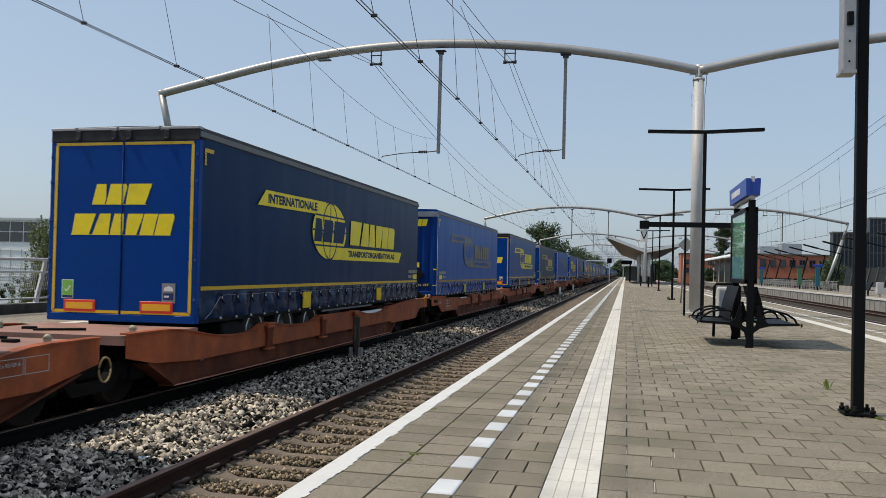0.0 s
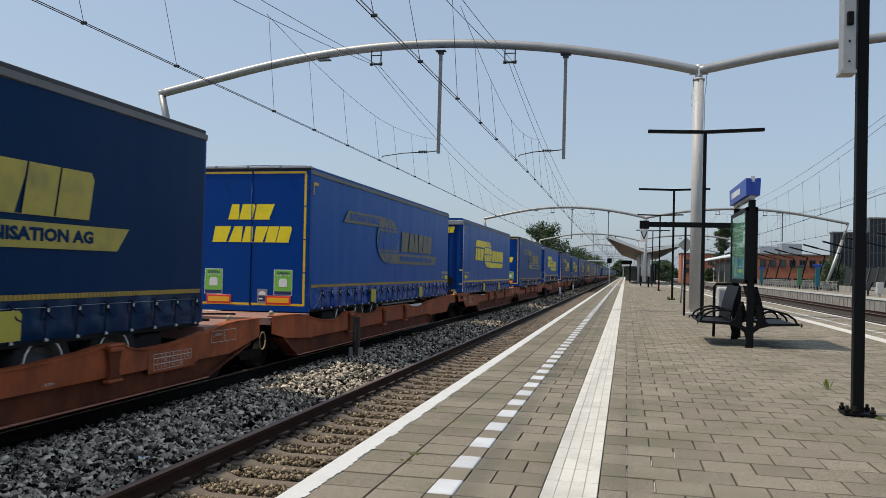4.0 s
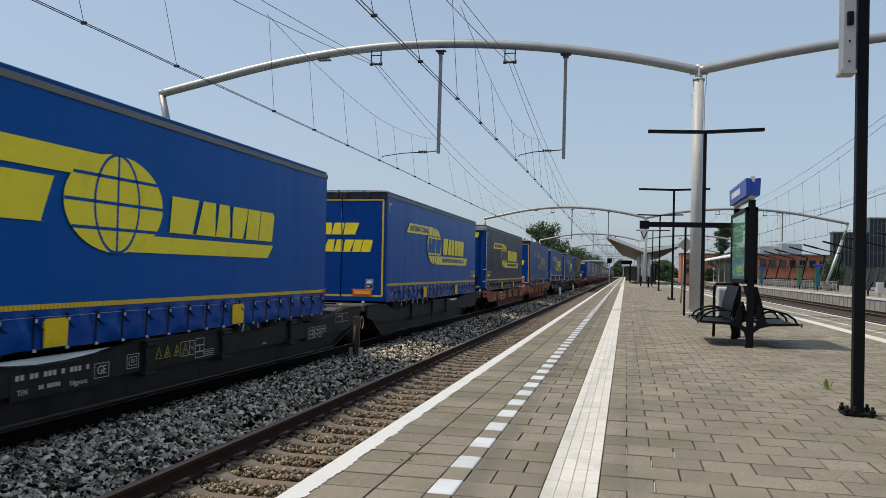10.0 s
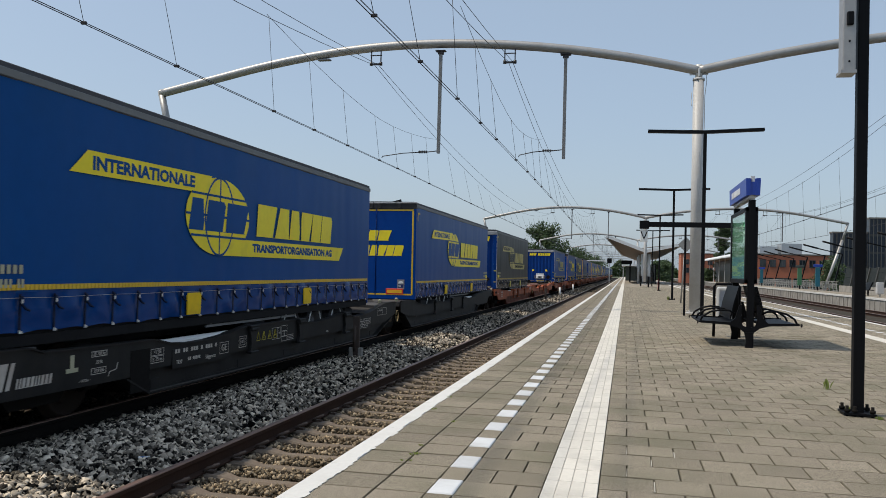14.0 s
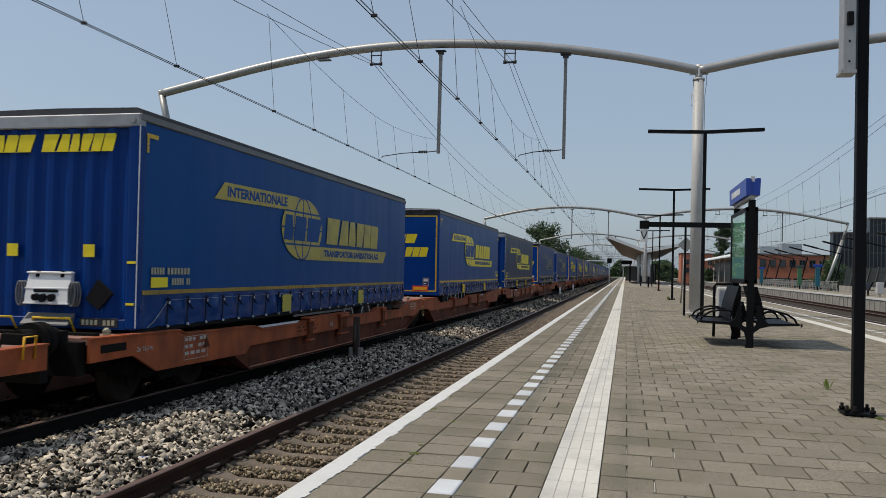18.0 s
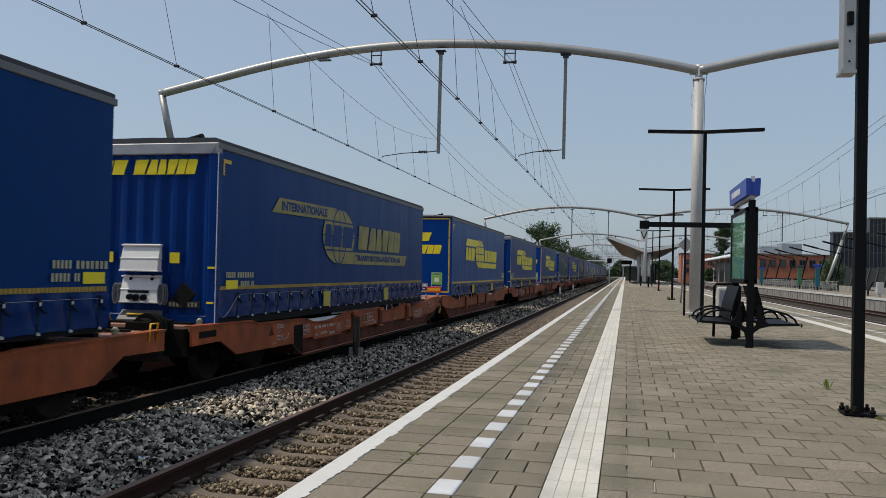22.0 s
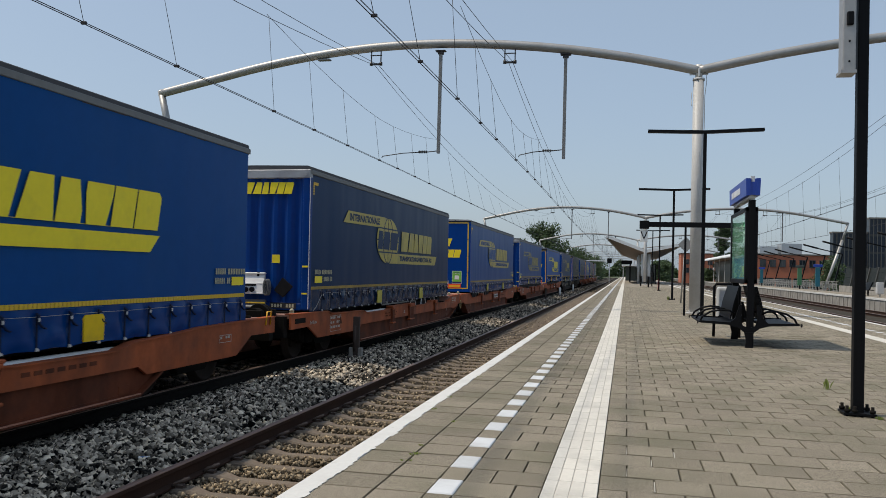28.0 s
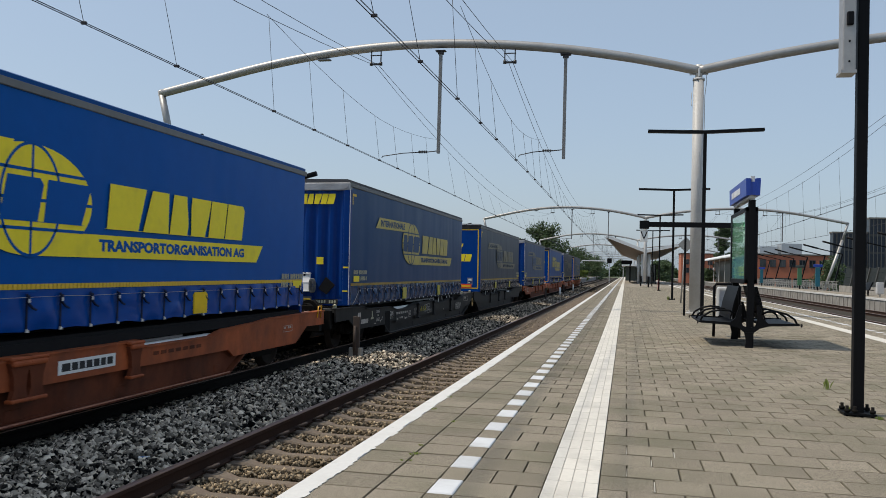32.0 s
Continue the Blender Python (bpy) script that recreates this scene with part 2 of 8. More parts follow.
M["mast_zinc"] = material("bright_zinc_mast", (0.47, 0.466, 0.455), 0.5, vary=0.12, grain=14, bump=0.04, blotch=1.4, dirt=(0.42, 0.40, 0.36), dirt_amount=0.4)
M["upstand"] = material("dark_stained_concrete", (0.085, 0.078, 0.068), 0.9, vary=0.3, grain=8, bump=0.3, blotch=0.6, dirt=(0.035, 0.032, 0.028), dirt_amount=0.6, streak=0.4)
M["buckle"] = material("bright_steel_buckle", (0.62, 0.62, 0.60), 0.4, metal=0.4, vary=0.15, bump=0.03)
M["strap"] = material("dark_blue_webbing", (0.006, 0.014, 0.040), 0.7, spec=0.2, vary=0.2, grain=60, bump=0.1)
M["efflorescence"] = material("whitish_joint_filler", (0.46, 0.44, 0.39), 0.9, vary=0.2, grain=40, bump=0.3)
M["louvre_dark"] = material("dark_louvred_screen", (0.020, 0.024, 0.022), 0.6, spec=0.2, vary=0.2, grain=4, bump=0.05)
M["post_grey"] = material("dark_grey_steel_post", (0.085, 0.088, 0.088), 0.55, vary=0.15, grain=8, bump=0.05)
M["tan_hose"] = material("tan_rubber_hose", (0.32, 0.235, 0.10), 0.6, vary=0.1, bump=0)
M["rim_dark"] = material("dirty_black_rim", (0.035, 0.034, 0.033), 0.6, vary=0.2)
M["panel_grey"] = material("grey_metal_cladding", (0.46, 0.49, 0.52), 0.35, metal=0.35, vary=0.08, grain=5, bump=0.03, blotch=0.2)
M["flat_wall"] = material("beige_flat_wall", (0.80, 0.77, 0.70), 0.85, vary=0.1, grain=4, bump=0.1, blotch=0.1)
M["window_dark"] = material("dark_window_glass", (0.03, 0.038, 0.045), 0.08, vary=0.2, grain=1, bump=0, blotch=0.5, spec=0.8)
M["awning"] = material("orange_awning", (0.85, 0.22, 0.06), 0.8, vary=0.1, bump=0)
M["dark_facade"] = material("dark_glass_facade", (0.006, 0.013, 0.030), 0.30, vary=0.25, grain=0.6, bump=0, blotch=0.3, spec=0.5)
M["screen_glass"] = material("grey_noise_screen", (0.045, 0.056, 0.05), 0.4, vary=0.15, grain=3, bump=0.02, blotch=0.4)
M["canopy_wood"] = material("brown_canopy_soffit", (0.23, 0.165, 0.115), 0.6, vary=0.12, grain=6, bump=0.05, blotch=0.5)
M["canopy_white"] = material("white_canopy_edge", (0.66, 0.68, 0.68), 0.5, vary=0.06)
M["clock_face"] = material("cream_clock_face", (0.74, 0.73, 0.62), 0.4, vary=0.03, bump=0)
M["dull_green"] = material("dull_green_sign", (0.05, 0.16, 0.08), 0.4, vary=0.06)
M["dim_frame"] = material("dark_window_frame", (0.05, 0.05, 0.055), 0.5, vary=0.08)
M["sign_back"] = material("dull_grey_sign_back", (0.25, 0.25, 0.24), 0.6, vary=0.1)
M["teal"] = material("teal_sign", (0.010, 0.11, 0.16), 0.4, vary=0.06)
M["bin_grey"] = material("light_grey_bin", (0.5, 0.51, 0.52), 0.45, vary=0.08)
M["red_post"] = material("red_post", (0.5, 0.07, 0.05), 0.5, vary=0.08)
M["litter_blue"] = material("blue_bottle_cap", (0.03, 0.12, 0.34), 0.35, vary=0.08)
M["poster_green"] = material("green_map_poster", (0.20, 0.42, 0.30), 0.25, vary=0.12, grain=7, bump=0, blotch=3)
M["pane"] = glass("clear_pane", (0.9, 0.97, 0.95))
M["pane_green"] = glass("greenish_pane", (0.72, 0.9, 0.84), 0.03)

for _leaf in ("leaf", "leaf_pale", "weed"):          # thin leaves let light through
    _t = M[_leaf].node_tree
    _b = _t.nodes["Principled BSDF"]
    _tl, _mx = _t.nodes.new("ShaderNodeBsdfTranslucent"), _t.nodes.new("ShaderNodeMixShader")
    _t.links.new(_b.inputs["Base Color"].links[0].from_socket, _tl.inputs["Color"])
    _mx.inputs[0].default_value = 0.4
    _t.links.new(_b.outputs[0], _mx.inputs[1])
    _t.links.new(_tl.outputs[0], _mx.inputs[2])
    _t.links.new(_mx.outputs[0], _t.nodes["Material Output"].inputs["Surface"])


# ---- mesh helpers ----
def box(bm, x0, x1, y0, y1, z0, z1):
    v = [bm.verts.new((x, y, z)) for z in (z0, z1) for x, y in ((x0, y0), (x1, y0), (x1, y1), (x0, y1))]
    for f in ((3, 2, 1, 0), (4, 5, 6, 7), (0, 1, 5, 4), (1, 2, 6, 5), (2, 3, 7, 6), (3, 0, 4, 7)):
        bm.faces.new([v[i] for i in f])
    return v


def bevel_box(bm, x0, x1, y0, y1, z0, z1, r=0.01, segments=2):
    v = box(bm, x0, x1, y0, y1, z0, z1)
    es = {e for a in v for e in a.link_edges}
    bmesh.ops.bevel(bm, geom=list(es), offset=r, segments=segments, affect="EDGES", profile=0.5)


def prism(bm, pts, axis, a, b):
    """A polygon of (u, v) pairs drawn out along an axis from a to b: axis x takes (y, z), y takes (x, z), z takes (x, y)."""
    def at(u, v, w):
        return {"x": (w, u, v), "y": (u, w, v), "z": (u, v, w)}[axis]
    lo = [bm.verts.new(at(u, v, a)) for u, v in pts]
    hi = [bm.verts.new(at(u, v, b)) for u, v in pts]
    n = len(pts)
    bm.faces.new(lo)
    bm.faces.new(hi[::-1])
    for i in range(n):
        bm.faces.new((lo[i], hi[i], hi[(i + 1) % n], lo[(i + 1) % n]))
    return lo, hi


def tube(bm, pts, r, n=10, cap=True, r1=None):
    """A round bar along a line of points."""
    pts = [Vector(p) for p in pts]
    rings = []
    for i, p in enumerate(pts):
        d = (pts[min(i + 1, len(pts) - 1)] - pts[max(i - 1, 0)]).normalized()
        side = d.cross(Vector((0, 0, 1)))
        if side.length < 1e-3:
            side = Vector((1, 0, 0))
        side.normalize()
        up = side.cross(d)
        rr = r if r1 is None else r + (r1 - r) * i / (len(pts) - 1)
        rings.append([bm.verts.new(p + rr * (math.cos(2 * math.pi * k / n) * side + math.sin(2 * math.pi * k / n) * up)) for k in range(n)])
    for a, b in zip(rings, rings[1:]):
        for k in range(n):
            bm.faces.new((a[k], a[(k + 1) % n], b[(k + 1) % n], b[k])).smooth = True
    if cap:
        bm.faces.new(rings[0][::-1])
        bm.faces.new(rings[-1])


def bar(bm, p, q, w, h):
    """A rectangular bar from p to q; w across, h in height."""
    p, q = Vector(p), Vector(q)
    d = (q - p).normalized()
    side = d.cross(Vector((0, 0, 1)))
    if side.length < 1e-3:
        side = Vector((1, 0, 0))
    side.normalize()
    up = side.cross(d)
    rings = [[bm.verts.new(c + side * sx * w / 2 + up * sz * h / 2) for sx, sz in ((-1, -1), (1, -1), (1, 1), (-1, 1))] for c in (p, q)]
    a, b = rings
    for k in range(4):
        bm.faces.new((a[k], a[(k + 1) % 4], b[(k + 1) % 4], b[k]))
    bm.faces.new(a[::-1])
    bm.faces.new(b)


def finish(name, bm, mat):
    bmesh.ops.recalc_face_normals(bm, faces=bm.faces)
    me = bpy.data.meshes.new(name)
    bm.to_mesh(me)
    bm.free()
    me.materials.append(mat)
    return me


def part(name, bm, mat, parent=None, label="", m=None):
    """Links a bmesh (or a mesh that is shared) as one object under its thing."""
    me = bm if isinstance(bm, bpy.types.Mesh) else finish(name, bm, mat)
    ob = new(name, me)
    if parent is not None:
        ob.parent = parent
    if m is not None:
        ob.matrix_basis = m
    if label:
        tagged(ob, label)
    return ob


def thing(name, label, category, group="", kind="", at=None):
    ob = new(name)
    ob.empty_display_size = 0.2
    if at is not None:
        ob.matrix_basis = at
    return tagged(ob, label, category, group, kind)


def solid(name, mesh, mat, label, category, group="", kind="", at=None):
    me = mesh if isinstance(mesh, bpy.types.Mesh) else finish(name, mesh, mat)
    ob = new(name, me)
    if at is not None:
        ob.matrix_basis = at
    return tagged(ob, label, category, group, kind)


KEEP = {}


def shared(key, build, mat):
    """One mesh for each key, built when it is first asked for."""
    if key not in KEEP:
        bm = bmesh.new()
        build(bm)
        KEEP[key] = finish(key if isinstance(key, str) else str(key[0]), bm, mat)
    return KEEP[key]


def words(text, size, mat, depth=0.002, bold=0.0):
    """Lettering as a mesh in the plane x-z, facing -y, centred."""
    key = ("lettering", text, size, mat.name)
    if key not in KEEP:
        cu = bpy.data.curves.new("lettering", "FONT")
        cu.body, cu.size, cu.extrude, cu.offset = text, size, depth, bold
        cu.align_x, cu.align_y = "CENTER", "CENTER"
        cu.resolution_u = 2
        ob = bpy.data.objects.new("lettering", cu)
        me = bpy.data.meshes.new_from_object(ob)
        bpy.data.objects.remove(ob)
        me.transform(Matrix.Rotation(radians(90), 4, "X"))
        me.materials.clear()
        me.materials.append(mat)
        KEEP[key] = me
    return KEEP[key]


# ---- ground, platforms, tracks ----
TRACK_A, TRACK_B, TRACK_C, TRACK_D = -7.55, -3.43, 10.9, 15.1     # track axes, train on A
EDGE_L, EDGE_I, EDGE_R, EDGE_F = -9.25, -1.73, 6.85, 16.8         # platform edges
Y0, Y1 = -30.0, 420.0


def strip(name, profile, y0, y1, mat, label, steps=1):
    """A sheet with the given (x, z) profile drawn out along the track."""
    ys = [y0 + (y1 - y0) * i / steps for i in range(steps + 1)]
    verts = [(x, y, z) for y in ys for x, z in profile]
    n = len(profile)
    faces = [(j * n + i, j * n + i + 1, (j + 1) * n + i + 1, (j + 1) * n + i) for j in range(steps) for i in range(n - 1)]
    me = bpy.data.meshes.new(name)
    me.from_pydata(verts, [], faces)
    me.materials.append(mat)
    return solid(name, me, mat, label, name.split("_")[0], kind="structure")


strip("ground", [(-2500, -5.5), (-40, -5.5), (-16, -5.0), (-13.2, -1.2), (20.5, -1.2), (22.5, -2.5), (45, -4.5), (2500, -5.0)], -300, 4500, M["ground"],
      "green and earthy ground sloping down from the railway embankment", 40)
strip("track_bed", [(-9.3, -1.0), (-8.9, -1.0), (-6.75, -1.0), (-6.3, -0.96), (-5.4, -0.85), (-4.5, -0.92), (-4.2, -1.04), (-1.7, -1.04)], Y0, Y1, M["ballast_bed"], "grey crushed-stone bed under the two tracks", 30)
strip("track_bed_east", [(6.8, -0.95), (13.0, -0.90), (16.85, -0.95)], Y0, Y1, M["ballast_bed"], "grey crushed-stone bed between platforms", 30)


BAND = 0.13


def platform(name, x0, x1, top, y0, y1, label, edges):
    """A concrete platform body; the paving lies on it."""
    bm = bmesh.new()
    back = dict(edges)
    box(bm, x0 + (0.12 if "left" in back else 0), x1 - (0.12 if "right" in back else 0), y0, y1, top - 1.2, top - 0.045)
    p = solid(name, bm, M["dark_concrete"], label, "platform", kind="structure")
    for side, xe in edges:
        s = 1 if side == "right" else -1      # the way in which the edge looks
        bm = bmesh.new()
        n = int((y1 - y0) / 1.2)
        for i in range(n):
            a = y0 + i * 1.2
            if -10 < a < 80:
                bevel_box(bm, min(xe, xe - s * BAND), max(xe, xe - s * BAND), a + 0.004, a + 1.196, top - 0.14, top, 0.006, 1)
            else:
                box(bm, min(xe, xe - s * BAND), max(xe, xe - s * BAND), a, a + 1.2, top - 0.14, top)
        part("edge_band", bm, M["edge_white"], p, "white painted platform edge")
        bm = bmesh.new()
        for i in range(n):
            a = y0 + i * 1.2
            box(bm, min(xe - s * 0.06, xe - s * 0.10), max(xe - s * 0.06, xe - s * 0.10), a + 0.01, a + 1.19, top - 1.15, top - 0.15)
            if xe > 10:
                box(bm, xe + 0.02, xe + 0.06, a, a + 0.16, top - 1.15, top - 0.15)
        part("retaining_panel", bm, M["concrete"], p, "stained concrete panels below the edge")
    return p


island = platform("platform_island", EDGE_I, EDGE_R, 0.0, Y0, 330, "island platform paved in grey concrete pavers", [("left", EDGE_I), ("right", EDGE_R)])
west = platform("platform_west", -12.6, EDGE_L, 0.0, Y0, 330, "narrow side platform paved in grey concrete", [("right", EDGE_L)])
east = platform("platform_east", EDGE_F, 20.4, 0.0, Y0, 330, "far side platform with pale concrete edge", [("left", EDGE_F)])



def slab(w, d, h=0.045, c=0.004):
    """A paver with a small chamfer, top at z 0, as vertices and faces."""
    v = [(x * w / 2, y * d / 2, -h) for x, y in ((-1, -1), (1, -1), (1, 1), (-1, 1))]
    v += [(x * w / 2, y * d / 2, -c) for x, y in ((-1, -1), (1, -1), (1, 1), (-1, 1))]
    v += [(x * (w / 2 - c), y * (d / 2 - c), 0) for x, y in ((-1, -1), (1, -1), (1, 1), (-1, 1))]
    f = [(8, 9, 10, 11)] + [(a + k, a + (k + 1) % 4, a + 4 + (k + 1) % 4, a + 4 + k) for a in (0, 4) for k in range(4)]
    return v, f


ROW, ROW0 = 0.305, 0.97          # rows beside the edge
ROW_R, TILE_R = 0.3143, 0.3085   # rows of the wide field


def joint_sides(me, rim_faces=9):
    """Each slab has nine faces, its top first; the rest takes the second material, which darkens the joints by colour.
    """
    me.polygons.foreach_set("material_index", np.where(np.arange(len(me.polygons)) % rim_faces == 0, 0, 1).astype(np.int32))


def paving(parent, x0, x1, y0, y1, top, near, skip, phase=0.0, bond=True, tile=0.30, row=0.305):
    """Pavers in running bond; those inside near (x, y range) are parts, the rest one joined sheet."""
    rng = random.Random(7)
    w, d = tile - 0.006, row - 0.009
    v0, f0 = slab(w, d)
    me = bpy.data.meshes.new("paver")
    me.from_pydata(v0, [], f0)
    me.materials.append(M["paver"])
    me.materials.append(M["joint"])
    joint_sides(me)
    verts, faces = [], []
    rows = int((y1 - y0) / row)
    for r in range(rows):
        yc = y0 + (r + 0.5) * row
        shift = (0.5 * tile if r % 2 and bond else 0.0) + phase
        x = x0 + shift - tile * (2 if phase else 1)
        while x < x1 - 0.02:
            a, b = max(x, x0), min(x + tile, x1)
            x += tile
            if b - a < 0.05:
                continue
            xc, wide = (a + b) / 2, b - a - 0.006
            if skip(r):
                continue
            dz = rng.uniform(-0.003, 0.0015)
            tx, ty = rng.uniform(-0.006, 0.006), rng.uniform(-0.006, 0.006)
            if near and near[0] < xc < near[1] and near[2] < yc < near[3]:
                m = Matrix.Translation((xc, yc, top + dz)) @ Euler((tx, ty, rng.uniform(-0.012, 0.012))).to_matrix().to_4x4()
                ob = part("paver", me, None, parent)
                ob.matrix_basis = m @ Matrix.Diagonal((wide / w, 1, 1, 1))
            else:
                k = len(verts)
                for vx, vy, vz in v0:
                    vx2 = vx * wide / w
                    verts.append((xc + vx2, yc + vy, top + dz + vz + vx2 * ty + vy * tx))
                faces += [tuple(i + k for i in f) for f in f0]
    return verts, faces


def joined(name, verts, faces, mat, parent, label="", side_mat=None):
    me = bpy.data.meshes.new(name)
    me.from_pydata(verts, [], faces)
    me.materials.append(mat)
    if side_mat:
        me.materials.append(side_mat)
        joint_sides(me)
    ob = part(name, me, None, parent, label)
    ob["kind"] = "stuff"
    return ob


STRIPE_X = (-0.423, -0.123)      # white guide strip by the near edge
DASH_X = -0.94
STRIPE_R = (4.90, 5.20)
DASH_R = 5.72


bm = bmesh.new()
box(bm, EDGE_I + 0.1, EDGE_R - 0.1, Y0, 330, -0.06, -0.018)
part("joint_bed", bm, M["joint"], island, "sandy joints between the pavers")
bm = bmesh.new()
box(bm, EDGE_I + 0.1, EDGE_R - 0.1, 80, 330, -0.02, -0.004)
part("far_paving", bm, M["far_paving"], island, "grey paving further along")
bm = bmesh.new()
box(bm, -12.6, EDGE_L - 0.1, Y0, 330, -0.05, -0.003)
part("paving", bm, M["far_paving"], west, "grey paving")
bm = bmesh.new()
box(bm, EDGE_F + 0.1, 20.4, Y0, 330, -0.05, -0.003)
part("paving", bm, M["far_paving"], east, "grey paving")


def guide_strip(parent, x0, x1, y0, y1, top, cells=4):
    verts, faces = [], []
    w, d = (x1 - x0) / cells, 0.30
    v0, f0 = slab(w - 0.004, d - 0.004, 0.03, 0.002)
    for i in range(int((y1 - y0) / d)):
        for j in range(cells):
            k = len(verts)
            verts += [(x0 + (j + 0.5) * w + x, y0 + (i + 0.5) * d + y, top + 0.002 + z) for x, y, z in v0]
            faces += [tuple(a + k for a in f) for f in f0]
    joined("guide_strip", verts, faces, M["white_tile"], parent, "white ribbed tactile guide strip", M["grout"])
    bm = bmesh.new()
    box(bm, x0, x1, y1, 330, top - 0.03, top + 0.002)
    part("guide_strip_far", bm, M["white_tile"], parent, "white guide strip further along")
    bm = bmesh.new()
    box(bm, x0 + 0.003, x1 - 0.003, y0, y1, top - 0.03, top - 0.0015)
    part("strip_bed", bm, M["grout"], parent)


guide_strip(island, *STRIPE_X, -8.1, 60, 0.0)
for x0, x1, p, top in ((*STRIPE_R, island, 0.0), (-10.30, -10.02, west, 0.0)):
    bm = bmesh.new()
    box(bm, x0, x1, Y0, 330, top - 0.02, top + 0.003)
    part("guide_strip_far", bm, M["white_tile"], p, "white guide strip")


def dash_row(parent, xc, y0, count, count_far, top, near=60):
    v0, f0 = slab(0.142, 0.298, 0.04, 0.006)
    me = bpy.data.meshes.new("white_tile")
    me.from_pydata(v0, [], f0)
    me.materials.append(M["dash_tile"])
    for i in range(count):
        part("white_tile", me, None, parent, m=Matrix.Translation((xc, y0 + 0.61 * i, top + 0.004)))
    verts, faces = [], []
    for i in range(count, count_far):
        k = len(verts)
        verts += [(xc + x, y0 + 0.61 * i + y, top + 0.004 + z) for x, y, z in v0]
        faces += [tuple(a + k for a in f) for f in f0]
    if verts:
        joined("white_tile_row", verts, faces, M["dash_tile"], parent, "row of single white tiles along the edge")


dash_row(island, DASH_X, ROW0 - ROW * 24.5, 105, 500, 0.0)
dash_row(island, DASH_R, 4.3, 70, 400, 0.0)
dash_row(west, -9.72, 4.2, 40, 300, 0.0)

for x0, x1, near, phase, bond, gaps in ((-1.60, -1.30, (-2, 0, 3.9, 11.0), 0.0, False, False), (-1.30, -1.012, (-2, 0, 3.9, 10.0), 0.0, False, False), (-1.012, -0.868, (-2, 0, 3.9, 11.0), 0.0, False, True),
                                        (-0.868, STRIPE_X[0], (-2, 0, 3.9, 9.4), 0.15, True, False), (STRIPE_R[1], EDGE_R - 0.135, None, 0.0, True, False)):
    pv, pf = paving(island, x0, x1, ROW0 - 30 * ROW, 80.0, 0.0, near, (lambda r: r % 2 == 1) if gaps else (lambda r: False), phase, bond)
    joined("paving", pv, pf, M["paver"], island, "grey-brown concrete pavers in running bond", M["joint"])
pv, pf = paving(island, STRIPE_X[1], STRIPE_R[0], 5.64 - 45 * ROW_R, 80.0, 0.0, (-1, 2.7, 3.9, 8.4), lambda r: False, 0.0, True, TILE_R, ROW_R)
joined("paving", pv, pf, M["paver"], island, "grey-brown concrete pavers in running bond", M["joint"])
# whitish filler stands in a few joints
for k, (x, y) in enumerate(((0.033, 5.79), (0.033, 5.16), (0.184, 5.47), (0.341, 5.78), (0.184, 4.85), (0.958, 5.48), (1.105, 5.80), (1.257, 5.47), (1.09, 5.16), (1.415, 5.16), (0.95, 4.86), (1.72, 5.17), (0.80, 6.75))):
    bm = bmesh.new()
    bar(bm, (x - 0.001, y - 0.12 + 0.012 * (k % 3), -0.006), (x + 0.002, y + 0.11 - 0.016 * (k % 4), -0.006), 0.006, 0.006)
    part("joint_filler", bm, M["efflorescence"], island, "whitish filler in a joint")
# the white paint runs unevenly over the first pavers
rng = random.Random(17)
bm = bmesh.new()
pairs = []
for i in range(1300):
    y = 3.0 + 0.03 * i
    jag = -1.592 + 0.009 * math.sin(y * 9.0) * math.sin(y * 2.3) + rng.uniform(-0.012, 0.012)
    pairs.append((bm.verts.new((-1.66, y, 0.0022)), bm.verts.new((jag, y, 0.0018))))
for a, b in zip(pairs, pairs[1:]):
    bm.faces.new((a[0], a[1], b[1], b[0]))
part("paint_fringe", bm, M["edge_white"], island, "ragged white paint edge")


# ---- rails and sleepers ----
RAILP = [(-0.036, 0.0), (-0.036, -0.035), (-0.009, -0.05), (-0.009, -0.14), (-0.07, -0.155), (-0.07, -0.17),
         (0.07, -0.17), (0.07, -0.155), (0.009, -0.14), (0.009, -0.05), (0.036, -0.035), (0.036, 0.0), (0.028, 0.008), (-0.028, 0.008)]


def sleeper_shape(bm):
    """A concrete sleeper with raised rail seats and a waisted middle, top of the seats at z 0."""
    prof = [(-1.26, -0.05), (-1.15, -0.015), (-0.95, 0.0), (-0.52, 0.0), (-0.36, -0.035), (0.36, -0.035), (0.52, 0.0), (0.95, 0.0), (1.15, -0.015), (1.26, -0.05)]
    rows = []
    for x, z in prof:
        w = 0.13 if abs(x) > 0.45 else 0.10
        rows.append([bm.verts.new(c) for c in ((x, -w, -0.2), (x, -w + 0.02, z - 0.02), (x, -w + 0.045, z), (x, w - 0.045, z), (x, w - 0.02, z - 0.02), (x, w, -0.2))])
    for a, b in zip(rows, rows[1:]):
        for k in range(5):
            bm.faces.new((a[k], b[k], b[k + 1], a[k + 1]))
    bm.faces.new(rows[0])
    bm.faces.new(rows[-1])


def clip_shape(bm):
    """A spring clip: a bent round bar on its shoulder."""
    tube(bm, [(0.02, -0.07, 0.0), (0.06, -0.085, 0.04), (0.12, -0.05, 0.06), (0.12, 0.05, 0.06), (0.06, 0.085, 0.04), (0.03, 0.03, 0.01)], 0.016, 6)
    box(bm, 0.02, 0.11, -0.035, 0.035, -0.02, 0.008)


